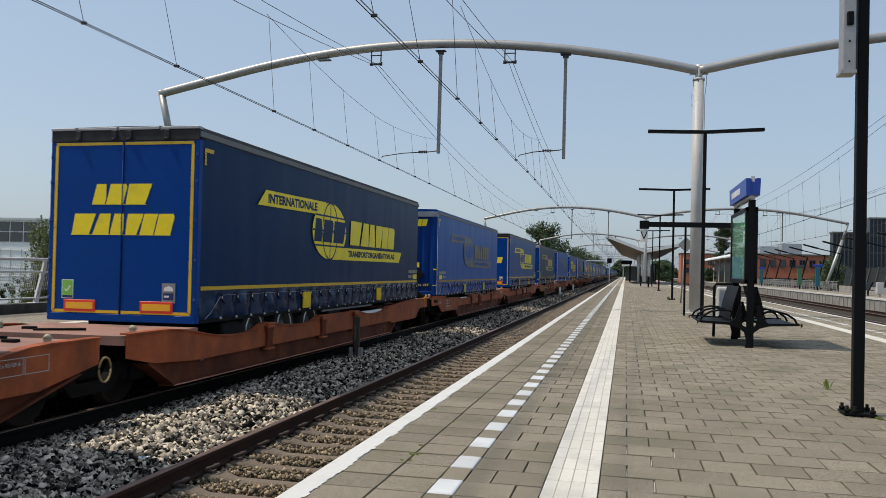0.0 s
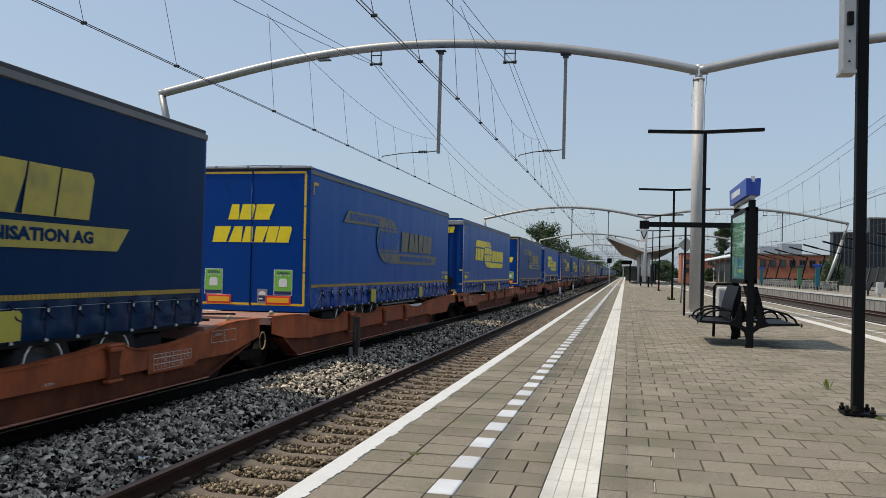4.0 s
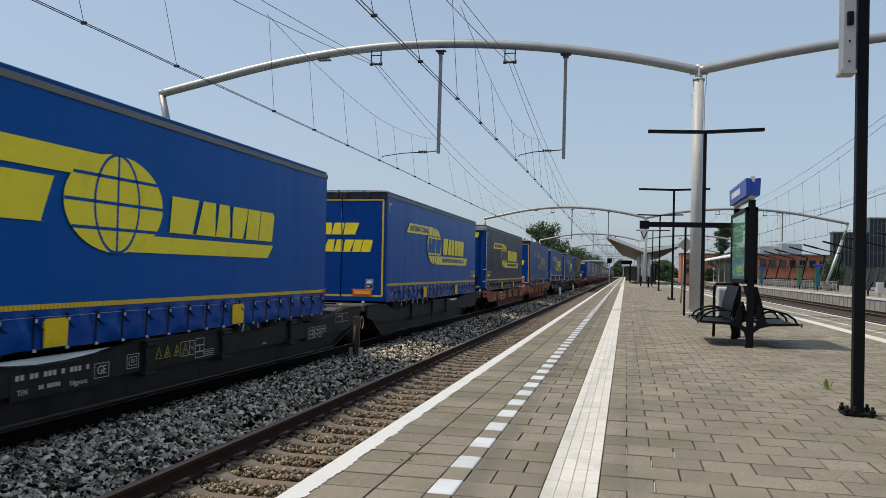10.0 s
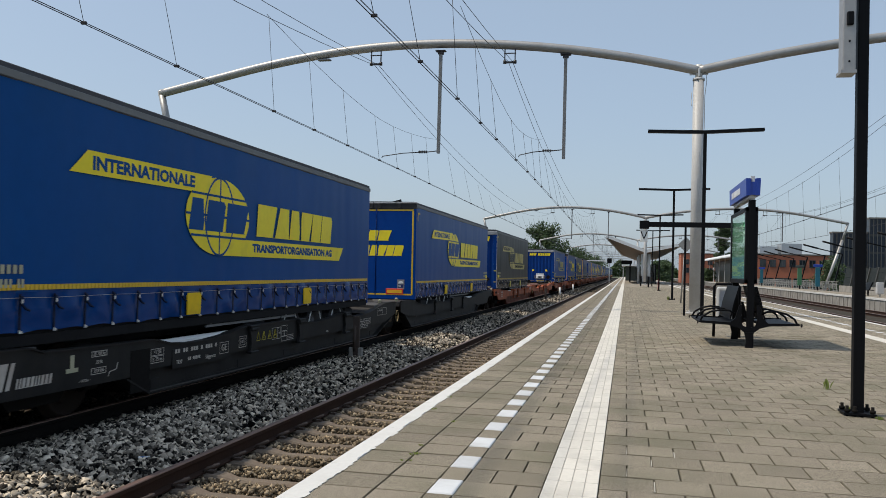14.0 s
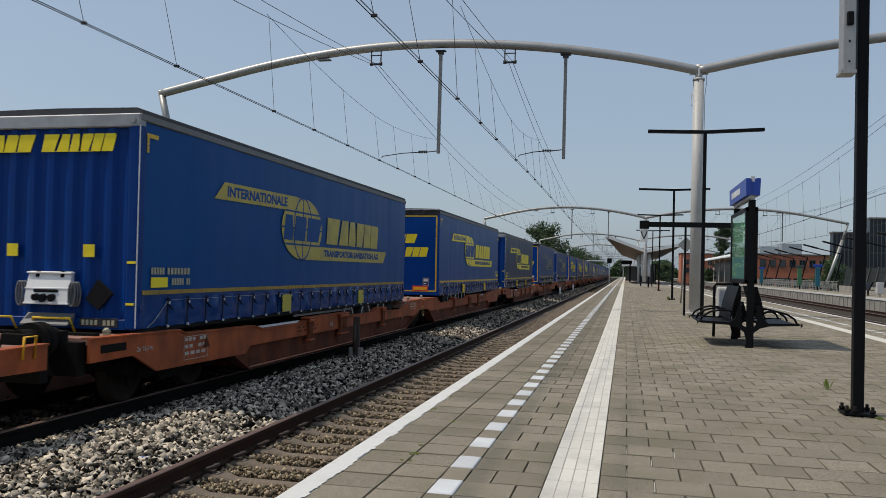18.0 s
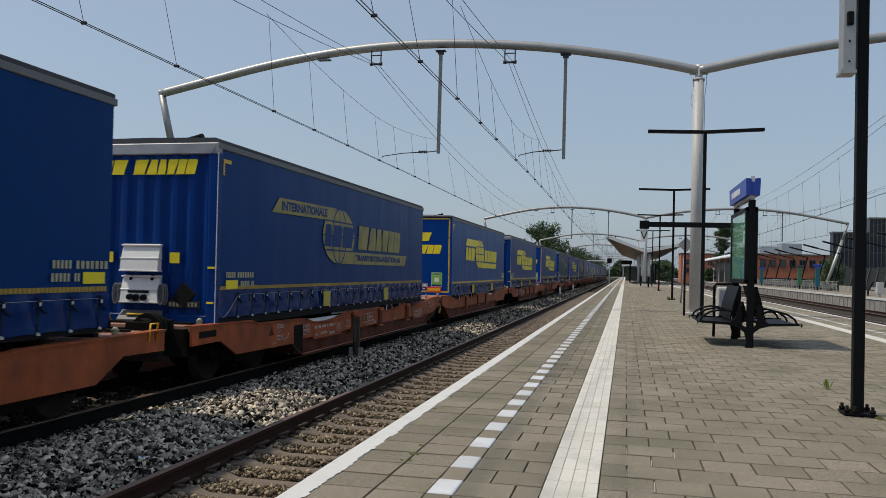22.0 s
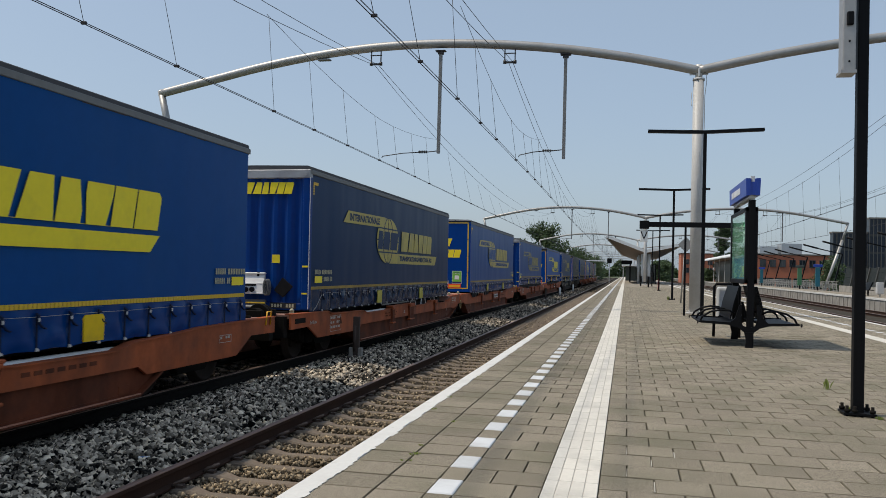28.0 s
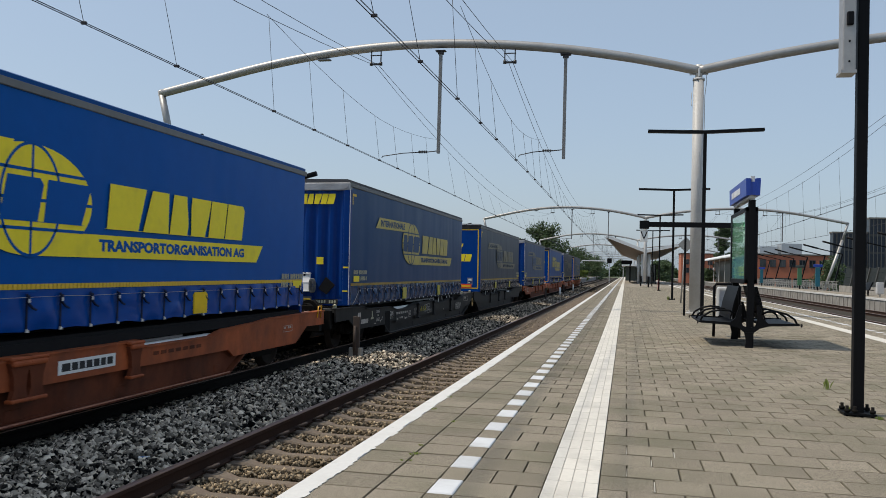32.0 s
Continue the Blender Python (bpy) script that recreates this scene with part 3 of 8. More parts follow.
def railway_track(name, xc, y_near, y_far, label, detail, web="rail_rust"):
    t = thing(name, label, "track", kind="structure")
    for s in (-1, 1):
        bm = bmesh.new()
        prism(bm, [(xc + s * 0.7535 + x, RAIL - 0.012 + z) for x, z in RAILP[:-2]], "y", Y0, Y1)
        part("rail", bm, M[web], t, "rust-brown steel rail" if web == "rail_rust" else "oil-blackened steel rail")
        bm = bmesh.new()
        prism(bm, [(xc + s * 0.7535 + x, RAIL + z) for x, z in ((-0.036, -0.012), (0.036, -0.012), (0.034, -0.004), (0.026, 0.0), (-0.026, 0.0), (-0.034, -0.004))], "y", Y0, Y1)
        part("rail_head", bm, M["rail_head"], t, "worn rail head")
    me = shared("sleeper", sleeper_shape, M["sleeper"])
    rng = random.Random(int(abs(xc) * 100))
    n = int((y_far - y_near) / 0.60)
    for i in range(n):
        y = y_near + 0.60 * i
        part("sleeper", me, None, t, m=Matrix.Translation((xc, y, RAIL - 0.185)) @ Matrix.Rotation(rng.uniform(-0.012, 0.012), 4, "Z"))
        if i < detail:
            cm = shared("rail_clip", clip_shape, M["clip"])
            for s in (-1, 1):
                for side in (-1, 1):
                    part("rail_clip", cm, None, t, m=Matrix.Translation((xc + s * 0.7535 + side * 0.04, y, RAIL - 0.165)) @ Matrix.Rotation(0 if side > 0 else math.pi, 4, "Z"))
    return t


railway_track("track_near", TRACK_B, 4.2 - 0.6 * 20, 95, "empty railway track with rusty rails on concrete sleepers", 60)
# Rails under the train are black: grease, and the train's shade put into colour.
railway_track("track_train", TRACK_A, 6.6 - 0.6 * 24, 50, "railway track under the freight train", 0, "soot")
railway_track("track_east", TRACK_C, 18, 60, "railway track beside the island platform", 0)
railway_track("track_far_east", TRACK_D, 30, 60, "railway track beside the far platform", 0)


def stones(name, mat, y0, y1, x0, x1, height, count, size, label, power=1.0, avoid=None):
    """Loose crushed stones, thickest near the camera, as one sheet of real stones."""
    rng = np.random.default_rng(len(name) + abs(int(y0 * 10)))
    u = rng.random(count)
    if y0 > 0:
        y = 1 / (1 / (y0 + 0.5) + (1 / (y1 + 0.5) - 1 / (y0 + 0.5)) * u ** power) - 0.5
    else:
        y = y0 + (y1 - y0) * u
    x = x0 + (x1 - x0) * rng.random(count)
    if avoid is not None:
        ok = ~avoid(x, y)
        x, y = x[ok], y[ok]
    n = len(x)
    z = height(x) + rng.uniform(-0.04, 0.04, n)
    # a lumpy eight-cornered stone
    base = np.array([(1, 0, 0), (0.3, 0.9, 0.1), (-0.8, 0.55, -0.1), (-0.9, -0.45, 0.1), (0.1, -1, 0), (0.25, 0.1, 0.85), (-0.35, -0.15, 0.7), (0, 0, -0.6)])
    tris = np.array([(0, 1, 5), (1, 2, 6), (1, 6, 5), (2, 3, 6), (3, 4, 6), (4, 5, 6), (4, 0, 5), (1, 0, 7), (2, 1, 7), (3, 2, 7), (4, 3, 7), (0, 4, 7)])
    s = rng.uniform(size * 0.55, size * 1.35, (n, 1, 1)) * rng.uniform(0.6, 1.3, (n, 1, 3))
    v = base[None] * s + rng.uniform(-0.38, 0.38, (n, 8, 3)) * size
    yaw, tilt = rng.uniform(0, 6.28, n), rng.uniform(-1.4, 1.4, n)
    c, d = np.cos(tilt)[:, None], np.sin(tilt)[:, None]
    vx, vz = v[:, :, 0] * c - v[:, :, 2] * d, v[:, :, 0] * d + v[:, :, 2] * c
    c, d = np.cos(yaw)[:, None], np.sin(yaw)[:, None]
    out = np.stack((vx * c - v[:, :, 1] * d + x[:, None], vx * d + v[:, :, 1] * c + y[:, None], vz + z[:, None]), axis=2).reshape(-1, 3)
    idx = (tris[None] + (np.arange(n) * 8)[:, None, None]).reshape(-1)
    me = bpy.data.meshes.new(name)
    me.vertices.add(len(out))
    me.vertices.foreach_set("co", out.ravel())
    me.loops.add(len(idx))
    me.loops.foreach_set("vertex_index", idx)
    me.polygons.add(len(idx) // 3)
    me.polygons.foreach_set("loop_start", np.arange(0, len(idx), 3))
    me.update(calc_edges=True)
    me.materials.append(mat)
    return solid(name, me, mat, label, "ballast", kind="stuff")


def mound(x):
    """Height of the stones across the two tracks: heaped between them, low beside the rails."""
    return np.where(x < -4.3, -1.0 + 0.19 * np.exp(-np.abs((x + 5.35) / 0.95) ** 3), -1.005)


def off_sleepers(y_near):
    return lambda x, y: (np.abs(((y - y_near + 0.3) % 0.6) - 0.3) < 0.135) & (np.abs(x - TRACK_B) < 1.3)


stones("ballast_heap", M["ballast"], 4.5, 150, -6.72, -4.24, mound, 72000, 0.039, "loose light-grey crushed stone heaped between the tracks", 1.0)
stones("ballast_between_rails", M["ballast_rust"], 4.0, 130, -4.13, -1.80, mound, 42000, 0.026, "rust-tinted crushed stone between the sleepers", 1.0, off_sleepers(4.2))
# These stones carry the train's shade in their colour.
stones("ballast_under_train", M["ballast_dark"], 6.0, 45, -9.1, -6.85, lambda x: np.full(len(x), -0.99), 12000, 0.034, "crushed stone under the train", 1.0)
stones("ballast_heap_behind", M["ballast"], -8.0, 4.5, -6.72, -4.24, mound, 9000, 0.045, "loose light-grey crushed stone heaped between the tracks")
stones("ballast_rails_behind", M["ballast_rust"], -8.0, 4.0, -4.13, -1.80, mound, 9000, 0.034, "rust-tinted crushed stone between the sleepers", 1.0, off_sleepers(4.2))
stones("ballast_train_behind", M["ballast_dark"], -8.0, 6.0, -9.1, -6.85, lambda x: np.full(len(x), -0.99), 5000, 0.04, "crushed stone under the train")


# ---- the freight train: pocket wagons with curtain-sided trailers ----
LEN, WAGON = 13.55, 34.20
TURN = Matrix.Translation((0, LEN, 0)) @ Matrix.Rotation(math.pi, 4, "Z")     # puts side prints on the other flank
FLANK = 1.275


def curtain_material(name, color, rough, dust, dust_amount):
    """Coated cloth: its thin plastic film shines where it is seen at a slant."""
    return filmed(material(name, color, rough, vary=0.10, grain=5, bump=0.05, blotch=0.35, dirt=dust, dirt_amount=dust_amount, spec=0.03))


def filmed(m, weight=0.75):
    b = m.node_tree.nodes["Principled BSDF"]
    b.inputs["Coat Weight"].default_value, b.inputs["Coat Roughness"].default_value, b.inputs["Coat IOR"].default_value = weight, 0.32, 1.12
    return m


CURTAIN = {
    "navy": curtain_material("navy_curtain", (0.004, 0.066, 0.245), 0.5, (0.011, 0.073, 0.215), 0.4),
    "deep": curtain_material("deep_navy_curtain", (0.002, 0.040, 0.170), 0.5, (0.006, 0.046, 0.155), 0.4),
    "blue": curtain_material("blue_curtain", (0.002, 0.086, 0.355), 0.45, (0.005, 0.090, 0.31), 0.3),
    "faded": curtain_material("faded_navy_curtain", (0.008, 0.050, 0.145), 0.5, (0.028, 0.070, 0.155), 0.55),
    "dusk": curtain_material("dusky_navy_curtain", (0.002, 0.027, 0.090), 0.5, (0.007, 0.033, 0.090), 0.5),
    "slate": curtain_material("dark_slate_curtain", (0.004, 0.021, 0.049), 0.5, (0.009, 0.027, 0.052), 0.45),
    "dull": curtain_material("grimy_greyish_blue_curtain", (0.023, 0.045, 0.080), 0.55, (0.045, 0.058, 0.075), 0.6),
    "green": curtain_material("blackish_green_curtain", (0.006, 0.016, 0.022), 0.5, (0.016, 0.026, 0.029), 0.45),
}
SKIRT = {k: material("glossy_" + k + "_skirt", tuple(v), 0.2, vary=0.10, grain=6, bump=0.04, blotch=0.8, spec=0.13) for k, v in (
    ("navy", (0.001, 0.042, 0.185)), ("deep", (0.001, 0.028, 0.135)), ("blue", (0.001, 0.058, 0.29)), ("faded", (0.005, 0.040, 0.120)), ("dusk", (0.003, 0.024, 0.074)), ("slate", (0.003, 0.019, 0.046)),
    ("dull", (0.018, 0.034, 0.062)), ("green", (0.005, 0.014, 0.020)))}
PRINT = {
    "bright": M["yellow"],
    "worn": material("worn_yellow_print", (0.46, 0.37, 0.06), 0.6, vary=0.14, grain=5, bump=0.02, blotch=1.0, dirt=(0.10, 0.11, 0.10), dirt_amount=0.45),
    "faded": material("faded_yellow_print", (0.32, 0.265, 0.06), 0.65, vary=0.16, grain=5, bump=0.02, blotch=1.0, dirt=(0.06, 0.07, 0.09), dirt_amount=0.6),
    "ghost": material("ghostly_yellow_print", (0.155, 0.138, 0.060), 0.65, vary=0.18, grain=5, bump=0.02, blotch=1.0, dirt=(0.04, 0.06, 0.11), dirt_amount=0.75),
}
for _print in PRINT.values():
    filmed(_print)
INK = CURTAIN                       # dark words and lines are the bare cloth


# plain outlines for the blocks of a word, in fractions of their width and height, from the right foot round to the left foot
BLOCKS = {
    "slab": ((1, 0), (1, 1), (0, 1), (0, 0)),
    "nose": ((1, 0), (1, 0.86), (0.88, 1), (0, 1), (0, 0)),
    "cone": ((1, 0), (0.84, 1), (0.18, 1), (0, 0)),
    "cup": ((0.90, 0), (1, 1), (0, 1), (0.06, 0)),
    "heel": ((1, 0), (1, 0.30), (0.74, 1), (0, 1), (0, 0)),
    "cap": ((0.86, 0), (1, 0.72), (1, 1), (0, 1), (0, 0.72), (0.14, 0)),
}
SHORT, LONG = ("heel", "nose", "cup"), ("cup", "cone", "heel", "cap", "slab", "nose")


def comb(rows, z0, z1, lean, kinds):
    """Outline of leaning blocks (start, end) that hang together by a hair-thin foot, so that a word is one piece."""
    f = 0.006
    pts = [(rows[0][0], z0), (rows[-1][1], z0)]
    for (a, b), kind in reversed(list(zip(rows, kinds))):
        for u, v in BLOCKS[kind]:
            v = max(v, f / (z1 - z0))
            pts.append((a + (b - a) * u + lean * v, z0 + (z1 - z0) * v))
    return pts


def block_rows(a0, a1, weights, gap):
    total = sum(weights) + gap * (len(weights) - 1)
    unit, a, rows = (a1 - a0) / total, a0, []
    for w in weights:
        rows.append((a, a + w * unit))
        a += (w + gap) * unit
    return rows


def block_word(bm, a0, a1, z0, z1, weights, x, lean, gap=0.16, depth=0.004, kinds=None):
    """A word drawn as plain leaning blocks, one for each character; wide and narrow as the characters are."""
    prism(bm, comb(block_rows(a0, a1, weights, gap), z0, z1, lean, kinds or ("slab",) * len(weights)), "x", x, x + depth)


def disc(bm, a, z, ra, rz, x, depth=0.003, n=40):
    prism(bm, [(a + ra * math.cos(2 * math.pi * i / n), z + rz * math.sin(2 * math.pi * i / n)) for i in range(n)], "x", x, x + depth)


def line(bm, pts, w, x, depth=0.0025):
    """A thin painted line on a flank along (a, z) points, as one strip."""
    p = [Vector(q) for q in pts]
    one, two = [], []
    for k, q in enumerate(p):
        d = p[min(k + 1, len(p) - 1)] - p[max(k - 1, 0)]
        n = Vector((-d.y, d.x)).normalized() * w / 2
        one.append((q.x + n.x, q.y + n.y))
        two.append((q.x - n.x, q.y - n.y))
    lo = [[bm.verts.new((x, a, z)) for a, z in side] for side in (one, two)]
    hi = [[bm.verts.new((x + depth, a, z)) for a, z in side] for side in (one, two)]
    for k in range(len(p) - 1):
        bm.faces.new((hi[0][k], hi[0][k + 1], hi[1][k + 1], hi[1][k]))
        for side in (0, 1):
            bm.faces.new((lo[side][k], lo[side][k + 1], hi[side][k + 1], hi[side][k]))


def globe_lines(bm, a, z, ra, rz, x, w=0.035, rows=True):
    n = 24
    line(bm, [(a, z - rz), (a, z + rz)], w, x)
    for k in (0.45,):
        for s in (-1, 1):
            line(bm, [(a + s * k * ra * math.cos(math.pi * i / n - math.pi / 2), z + rz * math.sin(math.pi * i / n - math.pi / 2)) for i in range(n + 1)], w, x)
    for h in (-0.52, 0.0, 0.52):
        c = ra * math.sqrt(1 - h * h)
        line(bm, [(a - c, z + h * rz), (a + c, z + h * rz)], w, x)


X0 = FLANK + 0.006
WIDE = (1.35, 1.05, 0.8, 0.95, 0.85, 1.0)


def logo_old(kind, ink, fade, parent, m, dz):
    """Band, globe and word blocks of the older print."""
    y = PRINT[fade]
    T = m @ Matrix.Translation((0, 0, dz))

    def band(bm):
        prism(bm, [(2.03, 2.95), (5.15, 2.99), (5.4, 3.27), (2.36, 3.24)], "x", X0, X0 + 0.004)
    def low_band(bm):
        prism(bm, [(5.6, 2.05), (11.30, 2.05), (11.55, 2.34), (6.5, 2.33)], "x", X0, X0 + 0.0035)
    def globe(bm):
        disc(bm, 5.68, 2.66, 1.04, 0.61, X0, 0.005)
    def lines(bm):
        globe_lines(bm, 5.68, 2.66, 1.04, 0.61, X0 + 0.005)
    def word(bm):
        block_word(bm, 6.98, 10.72, 2.41, 2.98, WIDE, X0, 0.10, 0.06, kinds=LONG)
    def dark_word(bm):
        block_word(bm, 4.72, 6.60, 2.42, 2.90, (0.75, 1.0, 1.35), X0 + 0.0075, 0.10, 0.1, 0.003, SHORT)
    for i, (nm, f, mt) in enumerate((("upper_band", band, y), ("lower_band", low_band, y), ("globe", globe, y), ("globe_lines", lines, INK[ink]), ("wordmark", word, y),
                      ("dark_wordmark", dark_word, INK[ink]))):
        part(nm, shared((nm, i, "old", mt.name), f, mt), None, parent, m=T)
    turn = Matrix.Rotation(radians(90), 4, "Z")
    for text, size, a, z, wide, rise in (("INTERNATIONALE", 0.225, 3.66, 3.105, 1.30, 0.013), ("TRANSPORTORGANISATION AG", 0.190, 8.85, 2.195, 1.40, 0.0)):
        part("lettering", words(text, size, INK[ink], 0.002, 0.009), None, parent, "", T @ Matrix.Translation((X0 + 0.005, a, z)) @ Matrix.Rotation(rise, 4, "X") @ turn @ Matrix.Diagonal((wide, 1, 1, 1)))["kind"] = "stuff"


def logo_new(kind, ink, fade, parent, m, dz):
    """Band, globe and word blocks of the newer print."""
    y = PRINT[fade]
    T = m @ Matrix.Translation((0, 0, dz))

    def band(bm):
        prism(bm, [(2.69, 2.95), (5.1, 2.95), (5.75, 3.24), (2.95, 3.24)], "x", X0, X0 + 0.004)
    def low_band(bm):
        prism(bm, [(6.3, 2.06), (10.55, 2.06), (10.78, 2.29), (6.9, 2.29)], "x", X0, X0 + 0.0035)
    def globe(bm):
        disc(bm, 6.03, 2.66, 1.04, 0.62, X0, 0.005)
    def lines(bm):
        globe_lines(bm, 6.03, 2.66, 1.04, 0.62, X0 + 0.005, 0.04)
    def word(bm):
        block_word(bm, 2.70, 4.70, 2.36, 2.88, (0.75, 1.0, 1.35), X0, 0.12, 0.1, kinds=SHORT)
    def word2(bm):
        block_word(bm, 7.22, 10.72, 2.36, 2.88, WIDE, X0, 0.10, 0.06, kinds=LONG)
    for i, (nm, f, mt) in enumerate((("upper_band", band, y), ("lower_band", low_band, y), ("globe", globe, y), ("globe_lines", lines, INK[ink]), ("wordmark", word, y), ("wordmark", word2, y))):
        part(nm, shared((nm, i, "new", mt.name), f, mt), None, parent, m=T)


def curtain_shape(bm, lift=0.0):
    """Both tarpaulins of a trailer, lightly quilted, with their hems."""
    rng = random.Random(3)
    cols = 110
    for s in (-1, 1):
        grid = []
        for i in range(cols + 1):
            a = 0.06 + (LEN - 0.12) * i / cols
            col = []
            for j in range(11):
                z = 1.46 + lift + (3.83 - 1.46 - lift) * j / 10
                bulge = 0.010 * noise.noise((a * 0.8, z * 0.5, 3.1 * s)) + 0.006 * noise.noise((a * 3.1, z * 0.6, 1.7 * s))
                col.append(bm.verts.new((s * (FLANK - 0.012 + max(-0.012, min(0.012, bulge))), a, z)))
            grid.append(col)
        for c, d in zip(grid, grid[1:]):
            for j in range(10):
                f = bm.faces.new((c[j], d[j], d[j + 1], c[j + 1]))
                f.smooth = True


def valance_shape(bm):
    """The loose lower skirt of the tarpaulin, pulled in between the straps."""
    for s in (-1, 1):
        grid = []
        n = 220
        for i in range(n + 1):
            a = 0.06 + (LEN - 0.12) * i / n
            ph = (a - 0.76) / 0.545
            sag = abs(math.sin(math.pi * ph))
            col = []
            for j in range(8):
                t = j / 7
                z = 1.48 - t * (0.455 - 0.014 * sag + 0.014 * noise.noise((a * 2.3, 0.5, s)))
                pull = -0.03 * (1 - sag) * math.sin(math.pi * min(1, t * 1.2)) + 0.042 * sag * math.sin(math.pi * t) * (0.6 + noise.noise((a * 1.7, t * 2, 9 + s)))
                pull += 0.034 * noise.noise((a * 1.6, t * 4.5, 4 + s)) * (0.25 + t) * (0.35 + 0.65 * sag)
                col.append(bm.verts.new((s * (FLANK - 0.008 + pull * 0.8), a, z)))
            grid.append(col)
        for c, d in zip(grid, grid[1:]):
            for j in range(7):
                f = bm.faces.new((c[j], d[j], d[j + 1], c[j + 1]))
                f.smooth = True


def roof_shape(bm):
    prism(bm, [(-1.262, 3.80), (1.262, 3.80), (1.262, 3.955), (1.19, 3.985), (0, 4.0), (-1.19, 3.985), (-1.262, 3.955)], "y", 0.03, LEN - 0.03)


def roof_rail_shape(bm):
    for s in (-1, 1):
        bevel_box(bm, min(s * 1.255, s * 1.283), max(s * 1.255, s * 1.283), 0.0, LEN, 3.81, 3.90, 0.008, 1)


def edge_tape_shape(bm):
    n = 190
    for i in range(n):
        a = 0.12 + (LEN - 0.24) * i / n
        box(bm, X0 - 0.004, X0 + 0.002, a, a + 0.060, 1.485, 1.545)


def corner_tape_shape(bm):
    for a0, a1, z0, z1 in ((0.14, 0.42, 3.60, 3.66), (0.14, 0.19, 3.40, 3.60)):
        n = max(1, round((a1 - a0 + z1 - z0) / 0.07))
        for i in range(n):
            if a1 - a0 > z1 - z0:
                box(bm, X0, X0 + 0.003, a0 + (a1 - a0) * i / n, a0 + (a1 - a0) * (i + 0.85) / n, z0, z1)
            else:
                box(bm, X0, X0 + 0.003, a0, a1, z0 + (z1 - z0) * i / n, z0 + (z1 - z0) * (i + 0.85) / n)


def strap_shape(bm):
    """A tarpaulin strap: thin webbing from its buckle to the hook."""
    box(bm, -0.001, 0.006, -0.014, 0.014, 1.05, 1.44)
    bar(bm, (0.022, 0.005, 1.335), (0.034, 0.045, 1.285), 0.026, 0.018)
    bar(bm, (0.034, 0.045, 1.285), (0.028, 0.115, 1.262), 0.026, 0.016)
    bevel_box(bm, 0.004, 0.030, -0.024, 0.024, 1.33, 1.425, 0.006, 1)
    cloth = set(bm.faces)
    box(bm, 0.030, 0.034, -0.016, 0.016, 1.345, 1.385)
    prism(bm, [(-0.026, 1.02), (0.030, 1.02), (0.022, 1.045), (-0.018, 1.06)], "x", 0.006, 0.020)
    for f in bm.faces:                          # buckle and hook are bare metal
        f.material_index = 0 if f in cloth else 1


def cord_shape(bm):
    pts = [(X0 + 0.012, 0.76 + 0.545 * i, 1.40 + 0.004 * math.sin(i * 2.1)) for i in range(24)]
    tube(bm, pts, 0.003, 5)
    tube(bm, [(X0 + 0.01, 0.76, 1.40), (X0 + 0.012, 0.40, 1.12), (X0, 0.25, 1.04)], 0.005, 5)


def patch_shape(bm):
    bm2 = [(-0.19, 1.06), (0.19, 1.06), (0.20, 1.34), (0.16, 1.38), (-0.16, 1.38), (-0.20, 1.34)]
    prism(bm, bm2, "x", 0.0, 0.022)


def frame_shape(bm):
    """Chassis: two long beams, cross members, side beam and underrun."""
    for s in (-1, 1):
        box(bm, min(s * 0.45, s * 0.62), max(s * 0.45, s * 0.62), 0.1, 12.2, 0.80, 1.15)
        box(bm, min(s * 1.12, s * 1.25), max(s * 1.12, s * 1.25), 0.08, LEN - 0.08, 0.98, 1.10)
    for i in range(18):
        a = 0.4 + i * 0.75
        box(bm, -1.2, 1.2, a, a + 0.08, 0.96, 1.08)
    box(bm, -1.18, 1.18, 0.12, 0.26, 0.60, 0.78)
    box(bm, -1.22, 1.22, 0.06, LEN - 0.06, 1.08, 1.14)
    for s in (-1, 1):
        for a in (0.9, 5.8):
            bevel_box(bm, min(s * 0.75, s * 1.2), max(s * 0.75, s * 1.2), a + 0.1, a + 0.9, 0.62, 0.95, 0.03, 1)


def side_rail_shape(bm):
    """A flat metal rail below the tarpaulin, ahead of the wheels."""
    box(bm, 1.19, 1.225, 5.45, 9.0, 0.925, 0.965)
    for a in (5.6, 6.7, 7.8, 8.8):
        box(bm, 1.195, 1.215, a, a + 0.05, 0.965, 1.08)


def tyre_shape(bm):
    ring = []
    n = 26
    prof = [(-0.17, 0.34), (-0.19, 0.44), (-0.16, 0.495), (0.16, 0.495), (0.19, 0.44), (0.17, 0.34)]
    for k in range(n):
        t = 2 * math.pi * k / n
        ring.append([bm.verts.new((x, r * math.cos(t), r * math.sin(t))) for x, r in prof])
    for k in range(n):
        a, b = ring[k], ring[(k + 1) % n]
        for i in range(len(prof) - 1):
            bm.faces.new((a[i], a[i + 1], b[i + 1], b[i])).smooth = True


def rim_shape(bm):
    n = 22
    prof = [(0.17, 0.345), (0.175, 0.31), (0.09, 0.27), (0.05, 0.16), (0.12, 0.14), (0.13, 0.0)]
    ring = []
    for k in range(n):
        t = 2 * math.pi * k / n
        ring.append([bm.verts.new((x, r * math.cos(t), r * math.sin(t))) for x, r in prof])
    for k in range(n):
        a, b = ring[k], ring[(k + 1) % n]
        for i in range(len(prof) - 1):
            bm.faces.new((a[i], a[i + 1], b[i + 1], b[i])).smooth = True


def rim_edge_shape(bm):
    tube(bm, [(0.178, 0.335 * math.cos(2 * math.pi * i / 24), 0.335 * math.sin(2 * math.pi * i / 24)) for i in range(25)], 0.013, 5, False)


